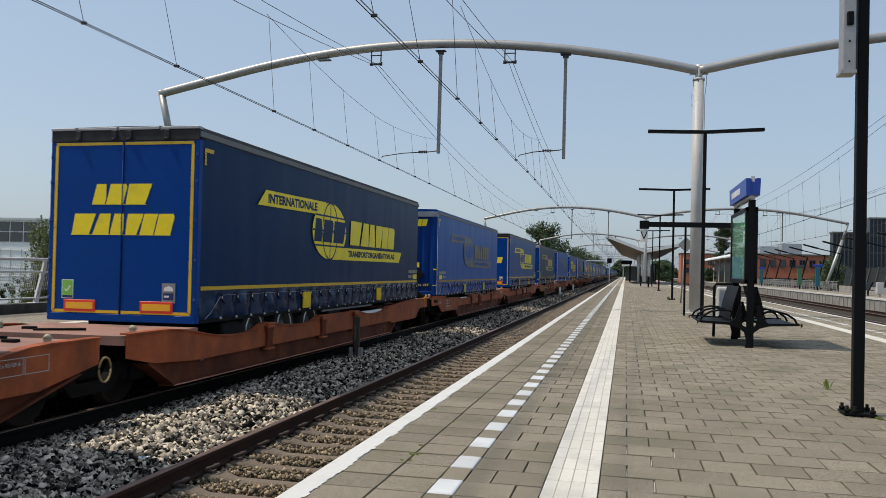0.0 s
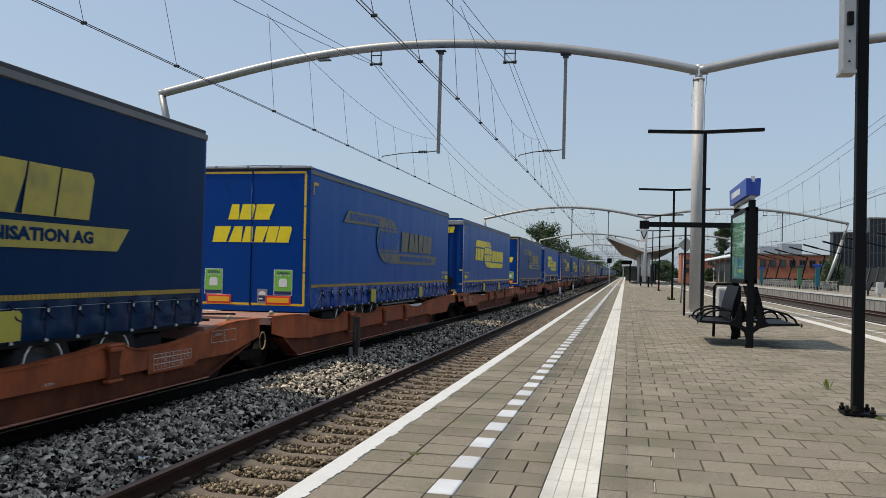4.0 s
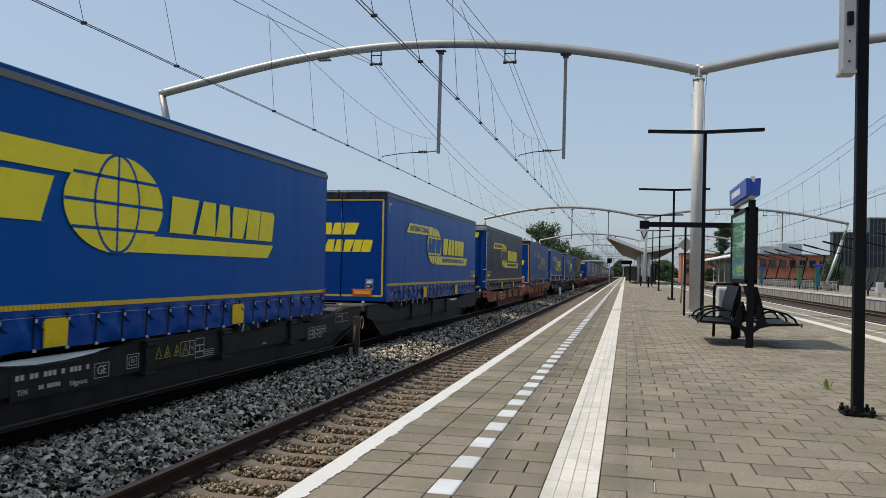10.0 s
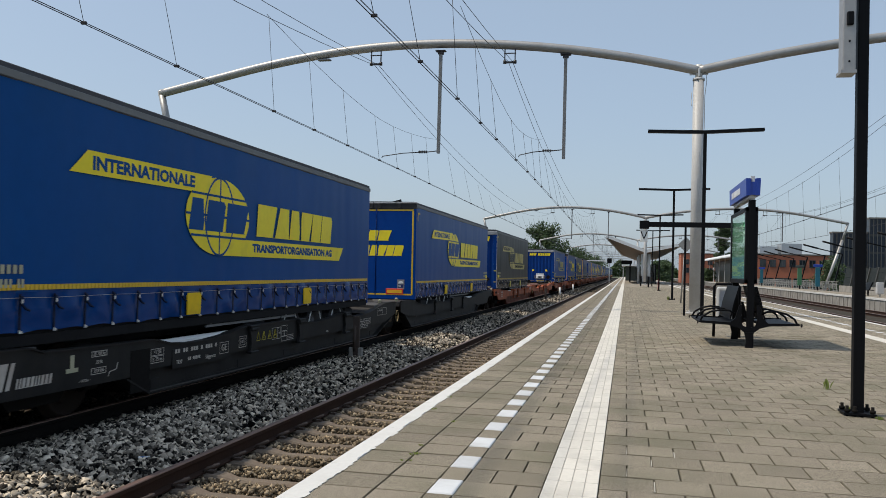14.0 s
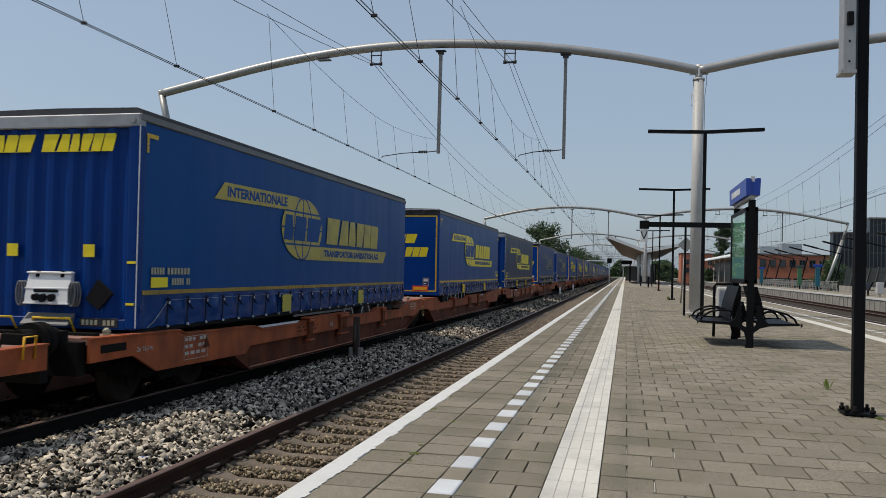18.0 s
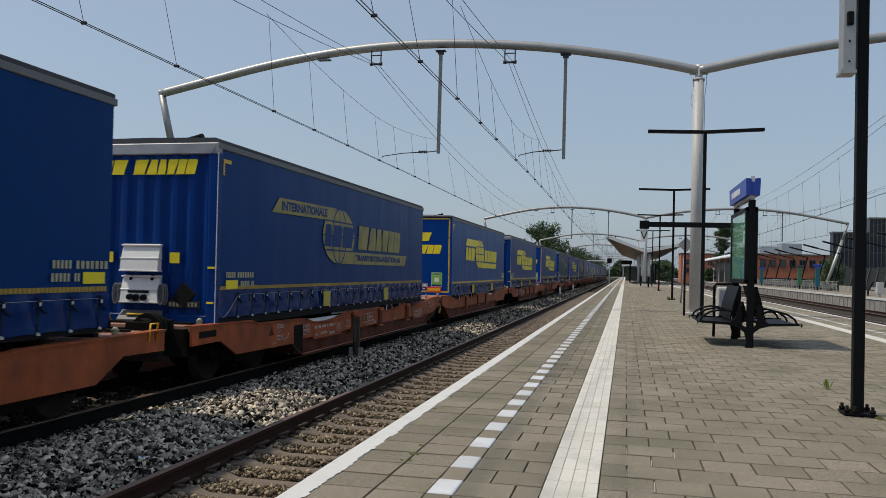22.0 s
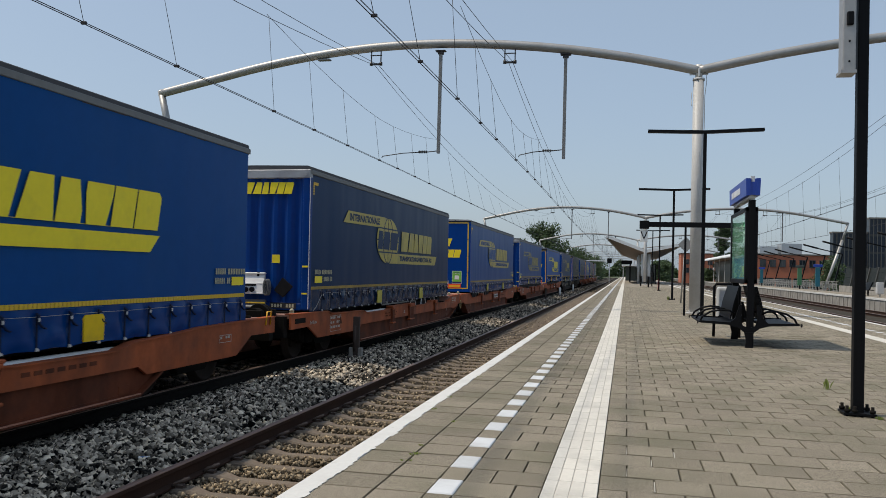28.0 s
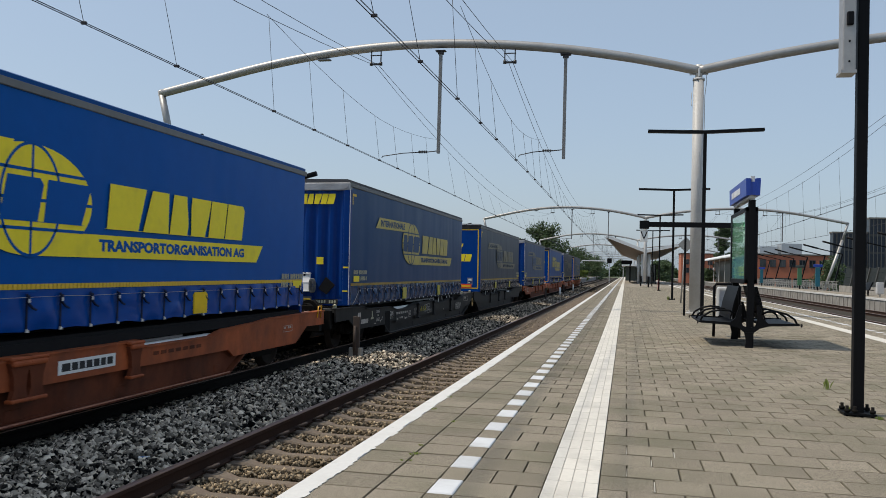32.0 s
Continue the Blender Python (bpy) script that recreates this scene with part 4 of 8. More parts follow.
def mudguard_shape(bm):
    for c in (-1.31, 0.0, 1.31):
        n = 10
        pts = [(c + 0.56 * math.cos(math.pi * (0.12 + 0.76 * i / n)), 0.56 * math.sin(math.pi * (0.12 + 0.76 * i / n))) for i in range(n + 1)]
        for (a0, z0), (a1, z1) in zip(pts, pts[1:]):
            prism(bm, [(a0, z0), (a1, z1), (a1, z1 + 0.015), (a0, z0 + 0.015)], "x", 0.85, 1.24)


def door_shape(bm, s):
    x0, x1 = (0.006, 1.20) if s > 0 else (-1.20, -0.006)
    bevel_box(bm, x0, x1, -0.012, 0.05, 1.10, 3.89, 0.008, 1)


def rear_frame_shape(bm):
    for s in (-1, 1):
        bevel_box(bm, min(s * 1.20, s * 1.275), max(s * 1.20, s * 1.275), -0.02, 0.10, 1.04, 3.89, 0.01, 1)
    bevel_box(bm, -1.275, 1.275, -0.02, 0.10, 0.98, 1.10, 0.01, 1)


def rear_header_shape(bm, low):
    bevel_box(bm, -1.275, 1.275, -0.03, 0.12, low, 3.93, 0.012, 1)
    for x in (-0.78, -0.16, 0.10, 0.74):
        bevel_box(bm, x - 0.045, x + 0.045, -0.055, 0.02, low + 0.01, 3.925, 0.008, 1)
        tube(bm, [(x - 0.03, -0.06, low + 0.03), (x + 0.03, -0.06, low + 0.03)], 0.014, 6)


def rear_gutter_shape(bm):
    """A thin pale strip that closes the roof over the doors, in lengths."""
    for a, b in ((-1.27, -0.84), (-0.80, -0.12), (-0.08, 0.60), (0.64, 1.27)):
        bevel_box(bm, a, b, -0.045, 0.10, 3.93, 3.972, 0.006, 1)


def hinge_shape(bm):
    for s in (-1, 1):
        for z in (1.3, 1.9, 2.5, 3.1, 3.5):
            bevel_box(bm, min(s * 1.225, s * 1.27), max(s * 1.225, s * 1.27), -0.032, -0.01, z, z + 0.05, 0.006, 1)
    tube(bm, [(-0.01, -0.02, 1.1), (-0.01, -0.02, 3.7)], 0.008, 6)


def rear_tape_shape(bm):
    """One upright length of amber tape on the rear."""
    box(bm, -0.025, 0.025, -0.019, -0.012, 0, 0.655)


def rear_tape_flat_shape(bm):
    """One level length of amber tape on the rear."""
    box(bm, -0.58, 0.58, -0.019, -0.012, 0, 0.045)


def rear_words_shape(bm):
    def word(x0, x1, z0, z1, ws, lean, kinds):
        prism(bm, comb(block_rows(x0, x1, ws, 0.08), z0, z1, lean, kinds), "y", -0.018, -0.013)
    word(-0.53, 0.42, 2.87, 3.19, (0.75, 1.0, 1.35), 0.08, SHORT)
    word(-0.90, 0.82, 2.40, 2.73, WIDE, 0.08, LONG)


def warn_plate_shape(bm, inner):
    if inner:
        box(bm, -0.235, 0.235, -0.030, -0.024, 1.165, 1.265)
    else:
        bevel_box(bm, -0.275, 0.275, -0.026, -0.012, 1.125, 1.305, 0.004, 1)


def sticker(parent, x, z, w, h, tall):
    """A green sticker with its dark foot and pale marks."""
    bm = bmesh.new()
    box(bm, x - w / 2 - 0.012, x + w / 2 + 0.012, -0.016, -0.0125, z - 0.012, z + h + 0.012)
    part("sticker_border", bm, M["white_gloss"], parent, "white sticker border")
    bm = bmesh.new()
    box(bm, x - w / 2, x + w / 2, -0.019, -0.0155, z, z + h)
    st = part("green_sticker", bm, M["green_sticker"], parent, "green transport sticker")
    bm = bmesh.new()
    box(bm, x - w / 2, x + w / 2, -0.021, -0.0185, z, z + h * 0.14)
    part("sticker_foot", bm, M["navy_print"], parent)
    if tall:
        part("sticker_word", words("GREEN", 0.085, M["navy_print"]), None, parent, m=Matrix.Translation((x, -0.022, z + h - 0.06)))
        bm = bmesh.new()
        prism(bm, [(x - 0.09, z + 0.16), (x + 0.09, z + 0.16), (x + 0.09, z + 0.29), (x + 0.06, z + 0.33), (x - 0.06, z + 0.33), (x - 0.09, z + 0.29)], "y", -0.022, -0.019)
        for k in range(5):
            u = (k - 2) * 0.06
            box(bm, x + u - 0.015, x + u + 0.015, -0.022, -0.019, z + 0.40 - abs(k - 2) * 0.012, z + 0.425 - abs(k - 2) * 0.012)
        part("sticker_picture", bm, M["white_gloss"], parent)
    else:
        bm = bmesh.new()
        bar(bm, (x - 0.04, -0.020, z + h * 0.5), (x - 0.01, -0.020, z + h * 0.38), 0.003, 0.02)
        bar(bm, (x - 0.01, -0.020, z + h * 0.38), (x + 0.05, -0.020, z + h * 0.7), 0.003, 0.02)
        part("sticker_picture", bm, M["white_gloss"], parent)


def small_label(parent, x, z):
    """A pale notice plate with a white arc and blue bars beside the warning plate."""
    bm = bmesh.new()
    box(bm, x - 0.11, x + 0.11, -0.020, -0.012, z, z + 0.30)
    pl = part("notice_plate", bm, M["sign_back"], parent, "grey notice plate with unreadable lines")
    bm = bmesh.new()
    box(bm, x - 0.085, x + 0.085, -0.023, -0.019, z + 0.05, z + 0.15)
    part("notice_field", bm, M["navy_print"], pl)
    bm = bmesh.new()
    box(bm, x - 0.07, x + 0.01, -0.025, -0.022, z + 0.085, z + 0.115)
    prism(bm, [(x - 0.08, z + 0.18), (x + 0.08, z + 0.18), (x + 0.065, z + 0.235), (x, z + 0.26), (x - 0.065, z + 0.235)], "y", -0.025, -0.019)
    part("notice_mark", bm, M["white_gloss"], pl)


def front_wall_shape(bm):
    """A corrugated bulkhead between two corner posts."""
    n = 60
    lo, hi = [], []
    for i in range(n + 1):
        x = -1.12 + 2.24 * i / n
        y = LEN - 0.03 + 0.022 * math.tanh(3 * math.sin(2 * math.pi * x / 0.30))
        lo.append(bm.verts.new((x, y, 1.06)))
        hi.append(bm.verts.new((x, y, 3.72)))
    for i in range(n):
        bm.faces.new((lo[i], lo[i + 1], hi[i + 1], hi[i]))
    for s in (-1, 1):
        bevel_box(bm, min(s * 1.11, s * 1.275), max(s * 1.11, s * 1.275), LEN - 0.14, LEN + 0.02, 1.02, 3.78, 0.03, 2)
    bevel_box(bm, -1.12, 1.12, LEN - 0.06, LEN + 0.015, 1.02, 1.16, 0.01, 1)


def front_header_shape(bm):
    bevel_box(bm, -1.275, 1.275, LEN - 0.12, LEN + 0.03, 3.72, 3.90, 0.015, 1)
    for s in (-1, 1):
        tube(bm, [(s * 1.17, LEN + 0.02, 3.81), (s * 1.17, LEN + 0.045, 3.81)], 0.045, 12)


def front_words_shape(bm):
    """Word blocks high on the bulkhead, read from the front."""
    def word(x0, x1, ws, kinds):
        prism(bm, [(-x, z) for x, z in comb(block_rows(x0, x1, ws, 0.1), 3.40, 3.64, 0.06, kinds)], "y", LEN + 0.0, LEN + 0.006)
    word(-0.98, -0.38, (0.75, 1.0, 1.35), SHORT)
    word(-0.24, 0.86, WIDE, LONG)


def couplings_shape(bm):
    """The white box for air and light couplings, its face tipped a little forward."""
    prism(bm, [(LEN, 1.34), (LEN + 0.13, 1.36), (LEN + 0.10, 1.56), (LEN + 0.03, 1.78), (LEN, 1.78)], "x", -0.33, 0.33)
    for z in (1.35, 1.55, 1.76):
        bevel_box(bm, -0.345, 0.345, LEN, LEN + 0.14 - 0.15 * (z - 1.35), z - 0.012, z + 0.012, 0.004, 1)


def sockets_shape(bm):
    bevel_box(bm, -0.17, 0.20, LEN + 0.09, LEN + 0.125, 1.50, 1.54, 0.006, 1)
    for x, z, r in ((-0.10, 1.435, 0.05), (0.04, 1.43, 0.055), (0.15, 1.44, 0.045)):
        tube(bm, [(x, LEN + 0.09, z), (x, LEN + 0.17, z - 0.01)], r, 12)
    for x in (-0.19, 0.19):
        tube(bm, [(x, LEN + 0.03, 1.78), (x, LEN + 0.05, 1.70)], 0.028, 8)


def coil_shape(bm):
    """A coiled hose beside the coupling box."""
    for k in range(3):
            n = 18
            tube(bm, [(0.018 * (k - 1) + 0.05 * math.cos(2 * math.pi * q / n), LEN + 0.05 + 0.03 * k, 1.48 + 0.16 * math.sin(2 * math.pi * q / n)) for q in range(n + 1)], 0.014, 5, False)


def tray_shape(bm):
    prism(bm, [(LEN, 1.22), (LEN + 0.16, 1.08), (LEN + 0.16, 1.06), (LEN, 1.10)], "x", -0.36, 0.36)


def flap_shape(bm):
    prism(bm, [(-0.94, 1.50), (-0.74, 1.28), (-0.54, 1.42), (-0.72, 1.68)], "y", LEN, LEN + 0.05)


def plate_bar_shape(bm):
    bevel_box(bm, -1.10, -0.52, LEN + 0.016, LEN + 0.024, 1.05, 1.17, 0.004, 1)


def plate_marks_shape(bm):
    for q in range(8):
        if q != 3:
            box(bm, -1.05 + 0.064 * q, -1.01 + 0.064 * q, LEN + 0.024, LEN + 0.027, 1.075, 1.145)


def corner_line_shape(bm):
    box(bm, -1.280, -1.270, LEN + 0.012, LEN + 0.024, 1.05, 3.74)


def handles_shape(bm):
    for x0, x1, z0, z1 in ((-0.40, 0.22, 0.98, 1.16), (0.50, 1.05, 1.0, 1.16)):
        tube(bm, [(x0, LEN + 0.05, z0), (x0 + 0.03, LEN + 0.12, z1), (x1 - 0.03, LEN + 0.12, z1), (x1, LEN + 0.05, z0)], 0.018, 6)


def yellow_notes_shape(bm):
    for x, z, w, h in ((-0.56, 1.98, 0.17, 0.17), (0.62, 1.98, 0.17, 0.17), (-1.2, 1.9, 0.13, 0.035), (-1.19, 1.35, 0.12, 0.03)):
        box(bm, x - w / 2, x + w / 2, LEN + 0.022, LEN + 0.028, z, z + h)


def code_shape(bm, start):
    """Owner code on the flank as plain bars in two lines."""
    for a0, z0, ws in ((12.42, 1.76, (0.07,) * 5 + (0.09,) * 7), (start, 1.61, (0.07,) * 4 + (0.06,) * 3)):
        a = a0
        for i, w in enumerate(ws):
            box(bm, X0, X0 + 0.003, a, a + w * 0.62, z0, z0 + 0.095)
            a += w + (0.06 if i == 4 else 0)


def code_plate_shape(bm, start):
    box(bm, X0, X0 + 0.003, start, start + 0.42, 1.58, 1.72)


CODE_B = Matrix.Translation((0, -12.1, 0))      # on trailers that show the front the code stands near the front


def trailer(end, print_kind, fade, cloth, green, label, low=0.0, box_at=(0.0, 0.0), lift=0.0, stacked=0.0, plate_up=0.0):
    """A curtain-sided semi-trailer; its rear looks to -y. end: 'rear' or 'front', the end that comes towards the camera."""
    t = thing("semi_trailer", label, "semi-trailer", "trailers on the train")
    m = Matrix.Identity(4) if end == "rear" else TURN
    c = CURTAIN[cloth]
    part("curtain", shared(("curtain", cloth, lift), lambda bm: curtain_shape(bm, lift), c), None, t, "tarpaulin sides")
    L = Matrix.Translation((0, 0, lift))               # some skirts hang higher
    part("valance", shared(("valance", cloth), valance_shape, SKIRT[cloth]), None, t, "loose lower skirt of the tarpaulin", L)
    part("roof", shared(("roof", cloth == "blue"), roof_shape, CURTAIN["navy"] if cloth == "blue" else M["roof_grey"]), None, t)
    part("roof_rail", shared("roof_rail", roof_rail_shape, M["rail_grey"]), None, t, "grey roof rail")
    part("chassis", shared("chassis", frame_shape, M["chassis"]), None, t, "dark steel chassis")
    part("side_rail", shared("side_rail", side_rail_shape, M["rail_grey"]), None, t, "dusty pale side rail", m)
    old = fade != "bright"
    part("edge_tape", shared(("edge_tape", old), edge_tape_shape, M["grimy_tape"] if old else M["yellow_reflex"]), None, t, "yellow reflective line", L @ m)
    part("corner_tape", shared("corner_tape", corner_tape_shape, M["yellow_reflex"]), None, t, "", m)["kind"] = "stuff"
    sm = shared("strap", strap_shape, M["strap"])
    if len(sm.materials) < 2:
        sm.materials.append(M["buckle"])
    for i in range(24):
        part("strap", sm, None, t, m=L @ m @ Matrix.Translation((X0 - 0.004, 0.76 + 0.545 * i, 0)))
    part("cord", shared("cord", cord_shape, M["alu"]), None, t, "", L @ m)
    pm = shared(("pocket_patch", old), patch_shape, M["dim_yellow"] if old else M["patch_yellow"])
    for a in ((4.35, 9.35) if end == "rear" else (4.9, 9.4)):
        part("lifting_patch", pm, None, t, "yellow lifting mark", L @ m @ Matrix.Translation((X0 + 0.012, a, 0)))
    (logo_old if print_kind == "old" else logo_new)(print_kind, cloth, fade, t, m, low)
    cm = m if end == "rear" else m @ CODE_B
    part("owner_code", shared(("owner_code", end), lambda bm: code_shape(bm, 12.40 if end == "rear" else 12.95), M["code_print"]), None, t, "", cm)["kind"] = "stuff"
    part("code_plate", shared(("code_plate", end), lambda bm: code_plate_shape(bm, 12.96 if end == "rear" else 12.42), M["yellow"]), None, t, "", cm)
    side = 1 if end == "rear" else -1
    for a in (2.15, 3.46, 4.77):
        for s in (-1, 1):
            spin = Matrix.Identity(4) if s > 0 else Matrix.Rotation(math.pi, 4, "Z")
            ty = part("tyre", shared("tyre", tyre_shape, M["tyre"]), None, t, "", Matrix.Translation((s * 1.03, a, 0.715)) @ spin)
            part("rim", shared("rim", rim_shape, M["rim_dark"]), None, ty, "dirty dark rim")
            part("rim_edge", shared("rim_edge", rim_edge_shape, M["polished_rim"]), None, ty, "bright rim edge")
    part("mudguard", shared("mudguard", mudguard_shape, M["chassis"]), None, t, "", Matrix.Translation((0, 3.46, 0.70)))
    part("mudguard", shared("mudguard", mudguard_shape, M["chassis"]), None, t, "", Matrix.Translation((0, 3.46, 0.70)) @ Matrix.Rotation(math.pi, 4, "Z"))
    if end == "rear":
        for s in (-1, 1):
            part("rear_door", shared(("rear_door", s), lambda bm, s=s: door_shape(bm, s), M["door_blue"]), None, t, "blue rear door")
        part("rear_frame", shared("rear_frame", rear_frame_shape, M["door_blue"]), None, t)
        low_edge = 3.885 if green else 3.755
        part("rear_header", shared(("rear_header", green), lambda bm: rear_header_shape(bm, low_edge), M["rear_dark"]), None, t, "blackish rear roof beam with latches")
        part("roof_gutter", shared("roof_gutter", rear_gutter_shape, M["pale_header"] if not green else M["roof_grey"]), None, t, "thin pale strip on the roof edge")
        part("hinge_set", shared("hinge_set", hinge_shape, M["door_blue"]), None, t)
        for x in (-1.17, 1.17):
            for z in (1.12, 1.80, 2.48, 3.16) if green else (1.13, 1.77, 2.41, 3.05):
                part("amber_tape", shared("amber_tape", rear_tape_shape, M["yellow_reflex"]), None, t, "amber outline tape", Matrix.Translation((x, 0, z)))
        for x in (-0.60, 0.60):
            for z in (1.105, 3.82 if green else 3.70):
                part("amber_tape", shared("amber_tape_flat", rear_tape_flat_shape, M["yellow_reflex"]), None, t, "amber outline tape", Matrix.Translation((x, 0, z)))
        part("wordmark", shared("rear_words", rear_words_shape, M["yellow"]), None, t, "yellow word blocks on the doors", Matrix.Translation((0, 0, 0.14 if print_kind == "new" else 0.0 if green else -0.09)))
        for x in (-0.70, 0.62):
            w = part("warning_plate", shared("warning_plate", lambda bm: warn_plate_shape(bm, False), M["red_reflex"]), None, t, "red-bordered amber plate", Matrix.Translation((x, 0, 0)))
            part("plate_field", shared("plate_field", lambda bm: warn_plate_shape(bm, True), M["plate_orange"]), None, w)
        if green:
            sticker(t, -0.83, 1.33, 0.38, 0.50, True)
            sticker(t, 0.72, 1.33, 0.38, 0.50, True)
        else:
            sticker(t, -0.92, 1.33, 0.18, 0.27, False)
        small_label(t, *((0.27, 1.14) if green else (0.82, 1.285)))
        part("rear_wall", shared("back_panel", lambda bm: box(bm, -1.24, 1.24, LEN - 0.10, LEN - 0.02, 1.06, 3.85), M["door_blue"]), None, t, "blue front wall")
    else:
        part("front_wall", shared("front_wall", front_wall_shape, M["front_blue"]), None, t, "blue corrugated front wall")
        part("front_header", shared("front_header", front_header_shape, M["pale_header"]), None, t, "pale metal front roof beam")
        part("wordmark", shared("front_words", front_words_shape, M["yellow"]), None, t, "yellow word blocks")
        B = Matrix.Translation((box_at[0], 0, box_at[1]))
        part("coupling_panel", shared("coupling_panel", couplings_shape, M["white_gloss"]), None, t, "white panel for air and light couplings", B)
        if stacked:
            part("coupling_panel", shared("coupling_panel", couplings_shape, M["white_gloss"]), None, t, "second white panel above", B @ Matrix.Translation((0, 0.02, stacked)))
        part("socket_set", shared("socket_set", sockets_shape, M["chassis"]), None, t, "", B)
        for x in (-0.40, 0.40):
            part("hose_coil", shared("hose_coil", coil_shape, M["rail_grey"]), None, t, "grey coiled hose", B @ Matrix.Translation((x, 0, 0)))
        part("tray", shared("tray", tray_shape, M["rail_grey"]), None, t, "pale tipped tray")
        pb = part("plate_bar", shared("plate_bar", plate_bar_shape, M["black_print"]), None, t, "black plate with plain yellow bars", Matrix.Translation((0.08, 0, plate_up)))
        part("plate_text", shared("plate_text", plate_marks_shape, M["code_print"]), None, pb)["kind"] = "stuff"
        part("corner_line", shared("corner_line", corner_line_shape, M["white_gloss"]), None, t)
        part("mud_flap", shared("mud_flap", flap_shape, M["chassis"]), None, t, "black folded flap", B)
        part("step_rail", shared("step_rail", handles_shape, M["yellow_reflex"]), None, t, "yellow tubular steps")
        part("notice_set", shared("notice_set", yellow_notes_shape, M["yellow"]), None, t, "yellow notices")
        part("back_wall", shared("back_wall", lambda bm: box(bm, -1.26, 1.26, 0.0, 0.06, 1.04, 3.9), M["door_blue"]), None, t)
    return t


# ---- wagons ----
TOPLINE = [(0.30, 0.975), (1.70, 0.965), (1.82, 0.94), (2.36, 0.755), (2.55, 0.745), (4.15, 0.76), (4.45, 0.80), (4.75, 0.88), (5.05, 0.88), (5.2, 0.82), (5.45, 0.785),
           (7.15, 0.785), (7.4, 0.84), (7.6, 0.885), (8.2, 0.88), (9.7, 0.88), (9.85, 0.83), (10.1, 0.79), (11.9, 0.79), (12.3, 0.87)]
SCOOP = [(0.30, 0.985), (1.2, 0.985), (1.5, 0.97), (1.9, 0.92), (2.4, 0.84), (2.9, 0.785), (3.4, 0.76), (3.85, 0.76), (4.15, 0.80), (4.35, 0.865), (4.75, 0.87), (5.1, 0.83), (5.6, 0.795), (6.1, 0.77), (6.5, 0.765),
         (6.8, 0.785), (7.0, 0.83), (7.15, 0.875), (9.55, 0.875), (9.85, 0.84), (10.3, 0.79), (10.9, 0.755), (11.4, 0.75), (11.95, 0.79), (12.35, 0.87)]
# the two ends of a wagon: top line and underside over the end bogie
ENDS = {"near": ([(13.7, 0.885), (14.55, 0.90), (14.76, 0.96), (16.75, 0.985)], [(16.75, 0.70), (15.85, 0.71), (15.30, 0.45)]),
        "far": ([(13.55, 0.92), (14.0, 0.955), (16.70, 0.985)], [(16.70, 0.71), (15.75, 0.72), (15.20, 0.43)])}


def web_shape(bm, top, low, half):
    """Upper web of a side sill with its top flange."""
    top = top + ENDS[half][0]
    under = ENDS[half][1] + [(12.6, 0.43), (12.4, low), (2.0, low)] + ([(0.9, 0.56), (0.30, 0.68)] if half == "far" else [(1.35, 0.49), (0.30, 0.68)])
    prism(bm, [(u, z) for u, z in top] + under, "x", 1.31, 1.35)
    for (a0, z0), (a1, z1) in zip(top, top[1:]):
        prism(bm, [(a0, z0), (a1, z1), (a1, z1 + 0.018), (a0, z0 + 0.018)], "x", 1.22, 1.375)


def low_web_shape(bm, half):
    """Lower, set-back web and its foot flange, between the bogies; the near half rises towards the joint in a long slant."""
    foot, root = ((1.45, 0.20), (0.75, 0.57)) if half == "far" else ((2.12, 0.20), (0.62, 0.60))
    prism(bm, [root, foot, (12.42, 0.17), (12.95, 0.43), (12.4, 0.60), (root[0] + 0.5, 0.60)], "x", 1.22, 1.27)
    prism(bm, [(foot[0] - 0.05, 0.185), (12.45, 0.16), (12.45, 0.185), (foot[0] - 0.05, 0.21)], "x", 1.12, 1.36)
    prism(bm, [(12.45, 0.16), (12.98, 0.41), (12.98, 0.435), (12.45, 0.185)], "x", 1.12, 1.36)
    prism(bm, [(root[0], root[1] - 0.01), (foot[0], 0.19), (foot[0] + 0.05, 0.20), (root[0] + 0.05, root[1] + 0.005)], "x", 1.12, 1.36)


def flange_edge_shape(bm, half):
    """The outer edge of the foot flange, in a paler colour that stands for caught light."""
    u = 1.42 if half == "far" else 2.09
    box(bm, 1.36, 1.366, u, 12.45, 0.188, 0.206)


def post_shape(bm):
    """A hinged guide bracket that clasps the sill."""
    prism(bm, [(-0.15, 0.84), (0.15, 0.84), (0.10, 0.70), (0.09, 0.56), (0.13, 0.45), (-0.13, 0.45), (-0.09, 0.56), (-0.10, 0.70)], "x", 0.0, 0.055)
    body = set(bm.faces)
    bevel_box(bm, -0.12, 0.085, -0.17, 0.17, 0.86, 0.905, 0.015, 1)
    bevel_box(bm, -0.02, 0.09, -0.14, 0.14, 0.80, 0.87, 0.025, 2)
    bevel_box(bm, -0.02, 0.085, -0.15, 0.15, 0.425, 0.465, 0.012, 1)
    for f in bm.faces:                          # cap and foot keep the colour of the sill
        f.material_index = 0 if f in body else 1


def pocket_shape(bm):
    """Pocket floor beams and the inner wall foot of one half."""
    for s in (-1, 1):
        box(bm, min(s * 0.75, s * 1.28), max(s * 0.75, s * 1.28), 2.3, 12.3, 0.17, 0.22)
    for u in (2.3, 4.9, 7.7, 9.6, 12.2):
        bevel_box(bm, -1.28, 1.28, u - 0.12, u + 0.12, 0.17, 0.34, 0.01, 1)


def joint_deck_shape(bm):
    """The closed deck over the joint, with its bent front."""
    box(bm, -1.30, 1.30, 0.32, 2.15, 0.90, 0.962)
    prism(bm, [(0.32, 0.90), (2.15, 0.90), (2.4, 0.45), (2.3, 0.45), (2.1, 0.84), (0.32, 0.84)], "x", -1.28, 1.28)


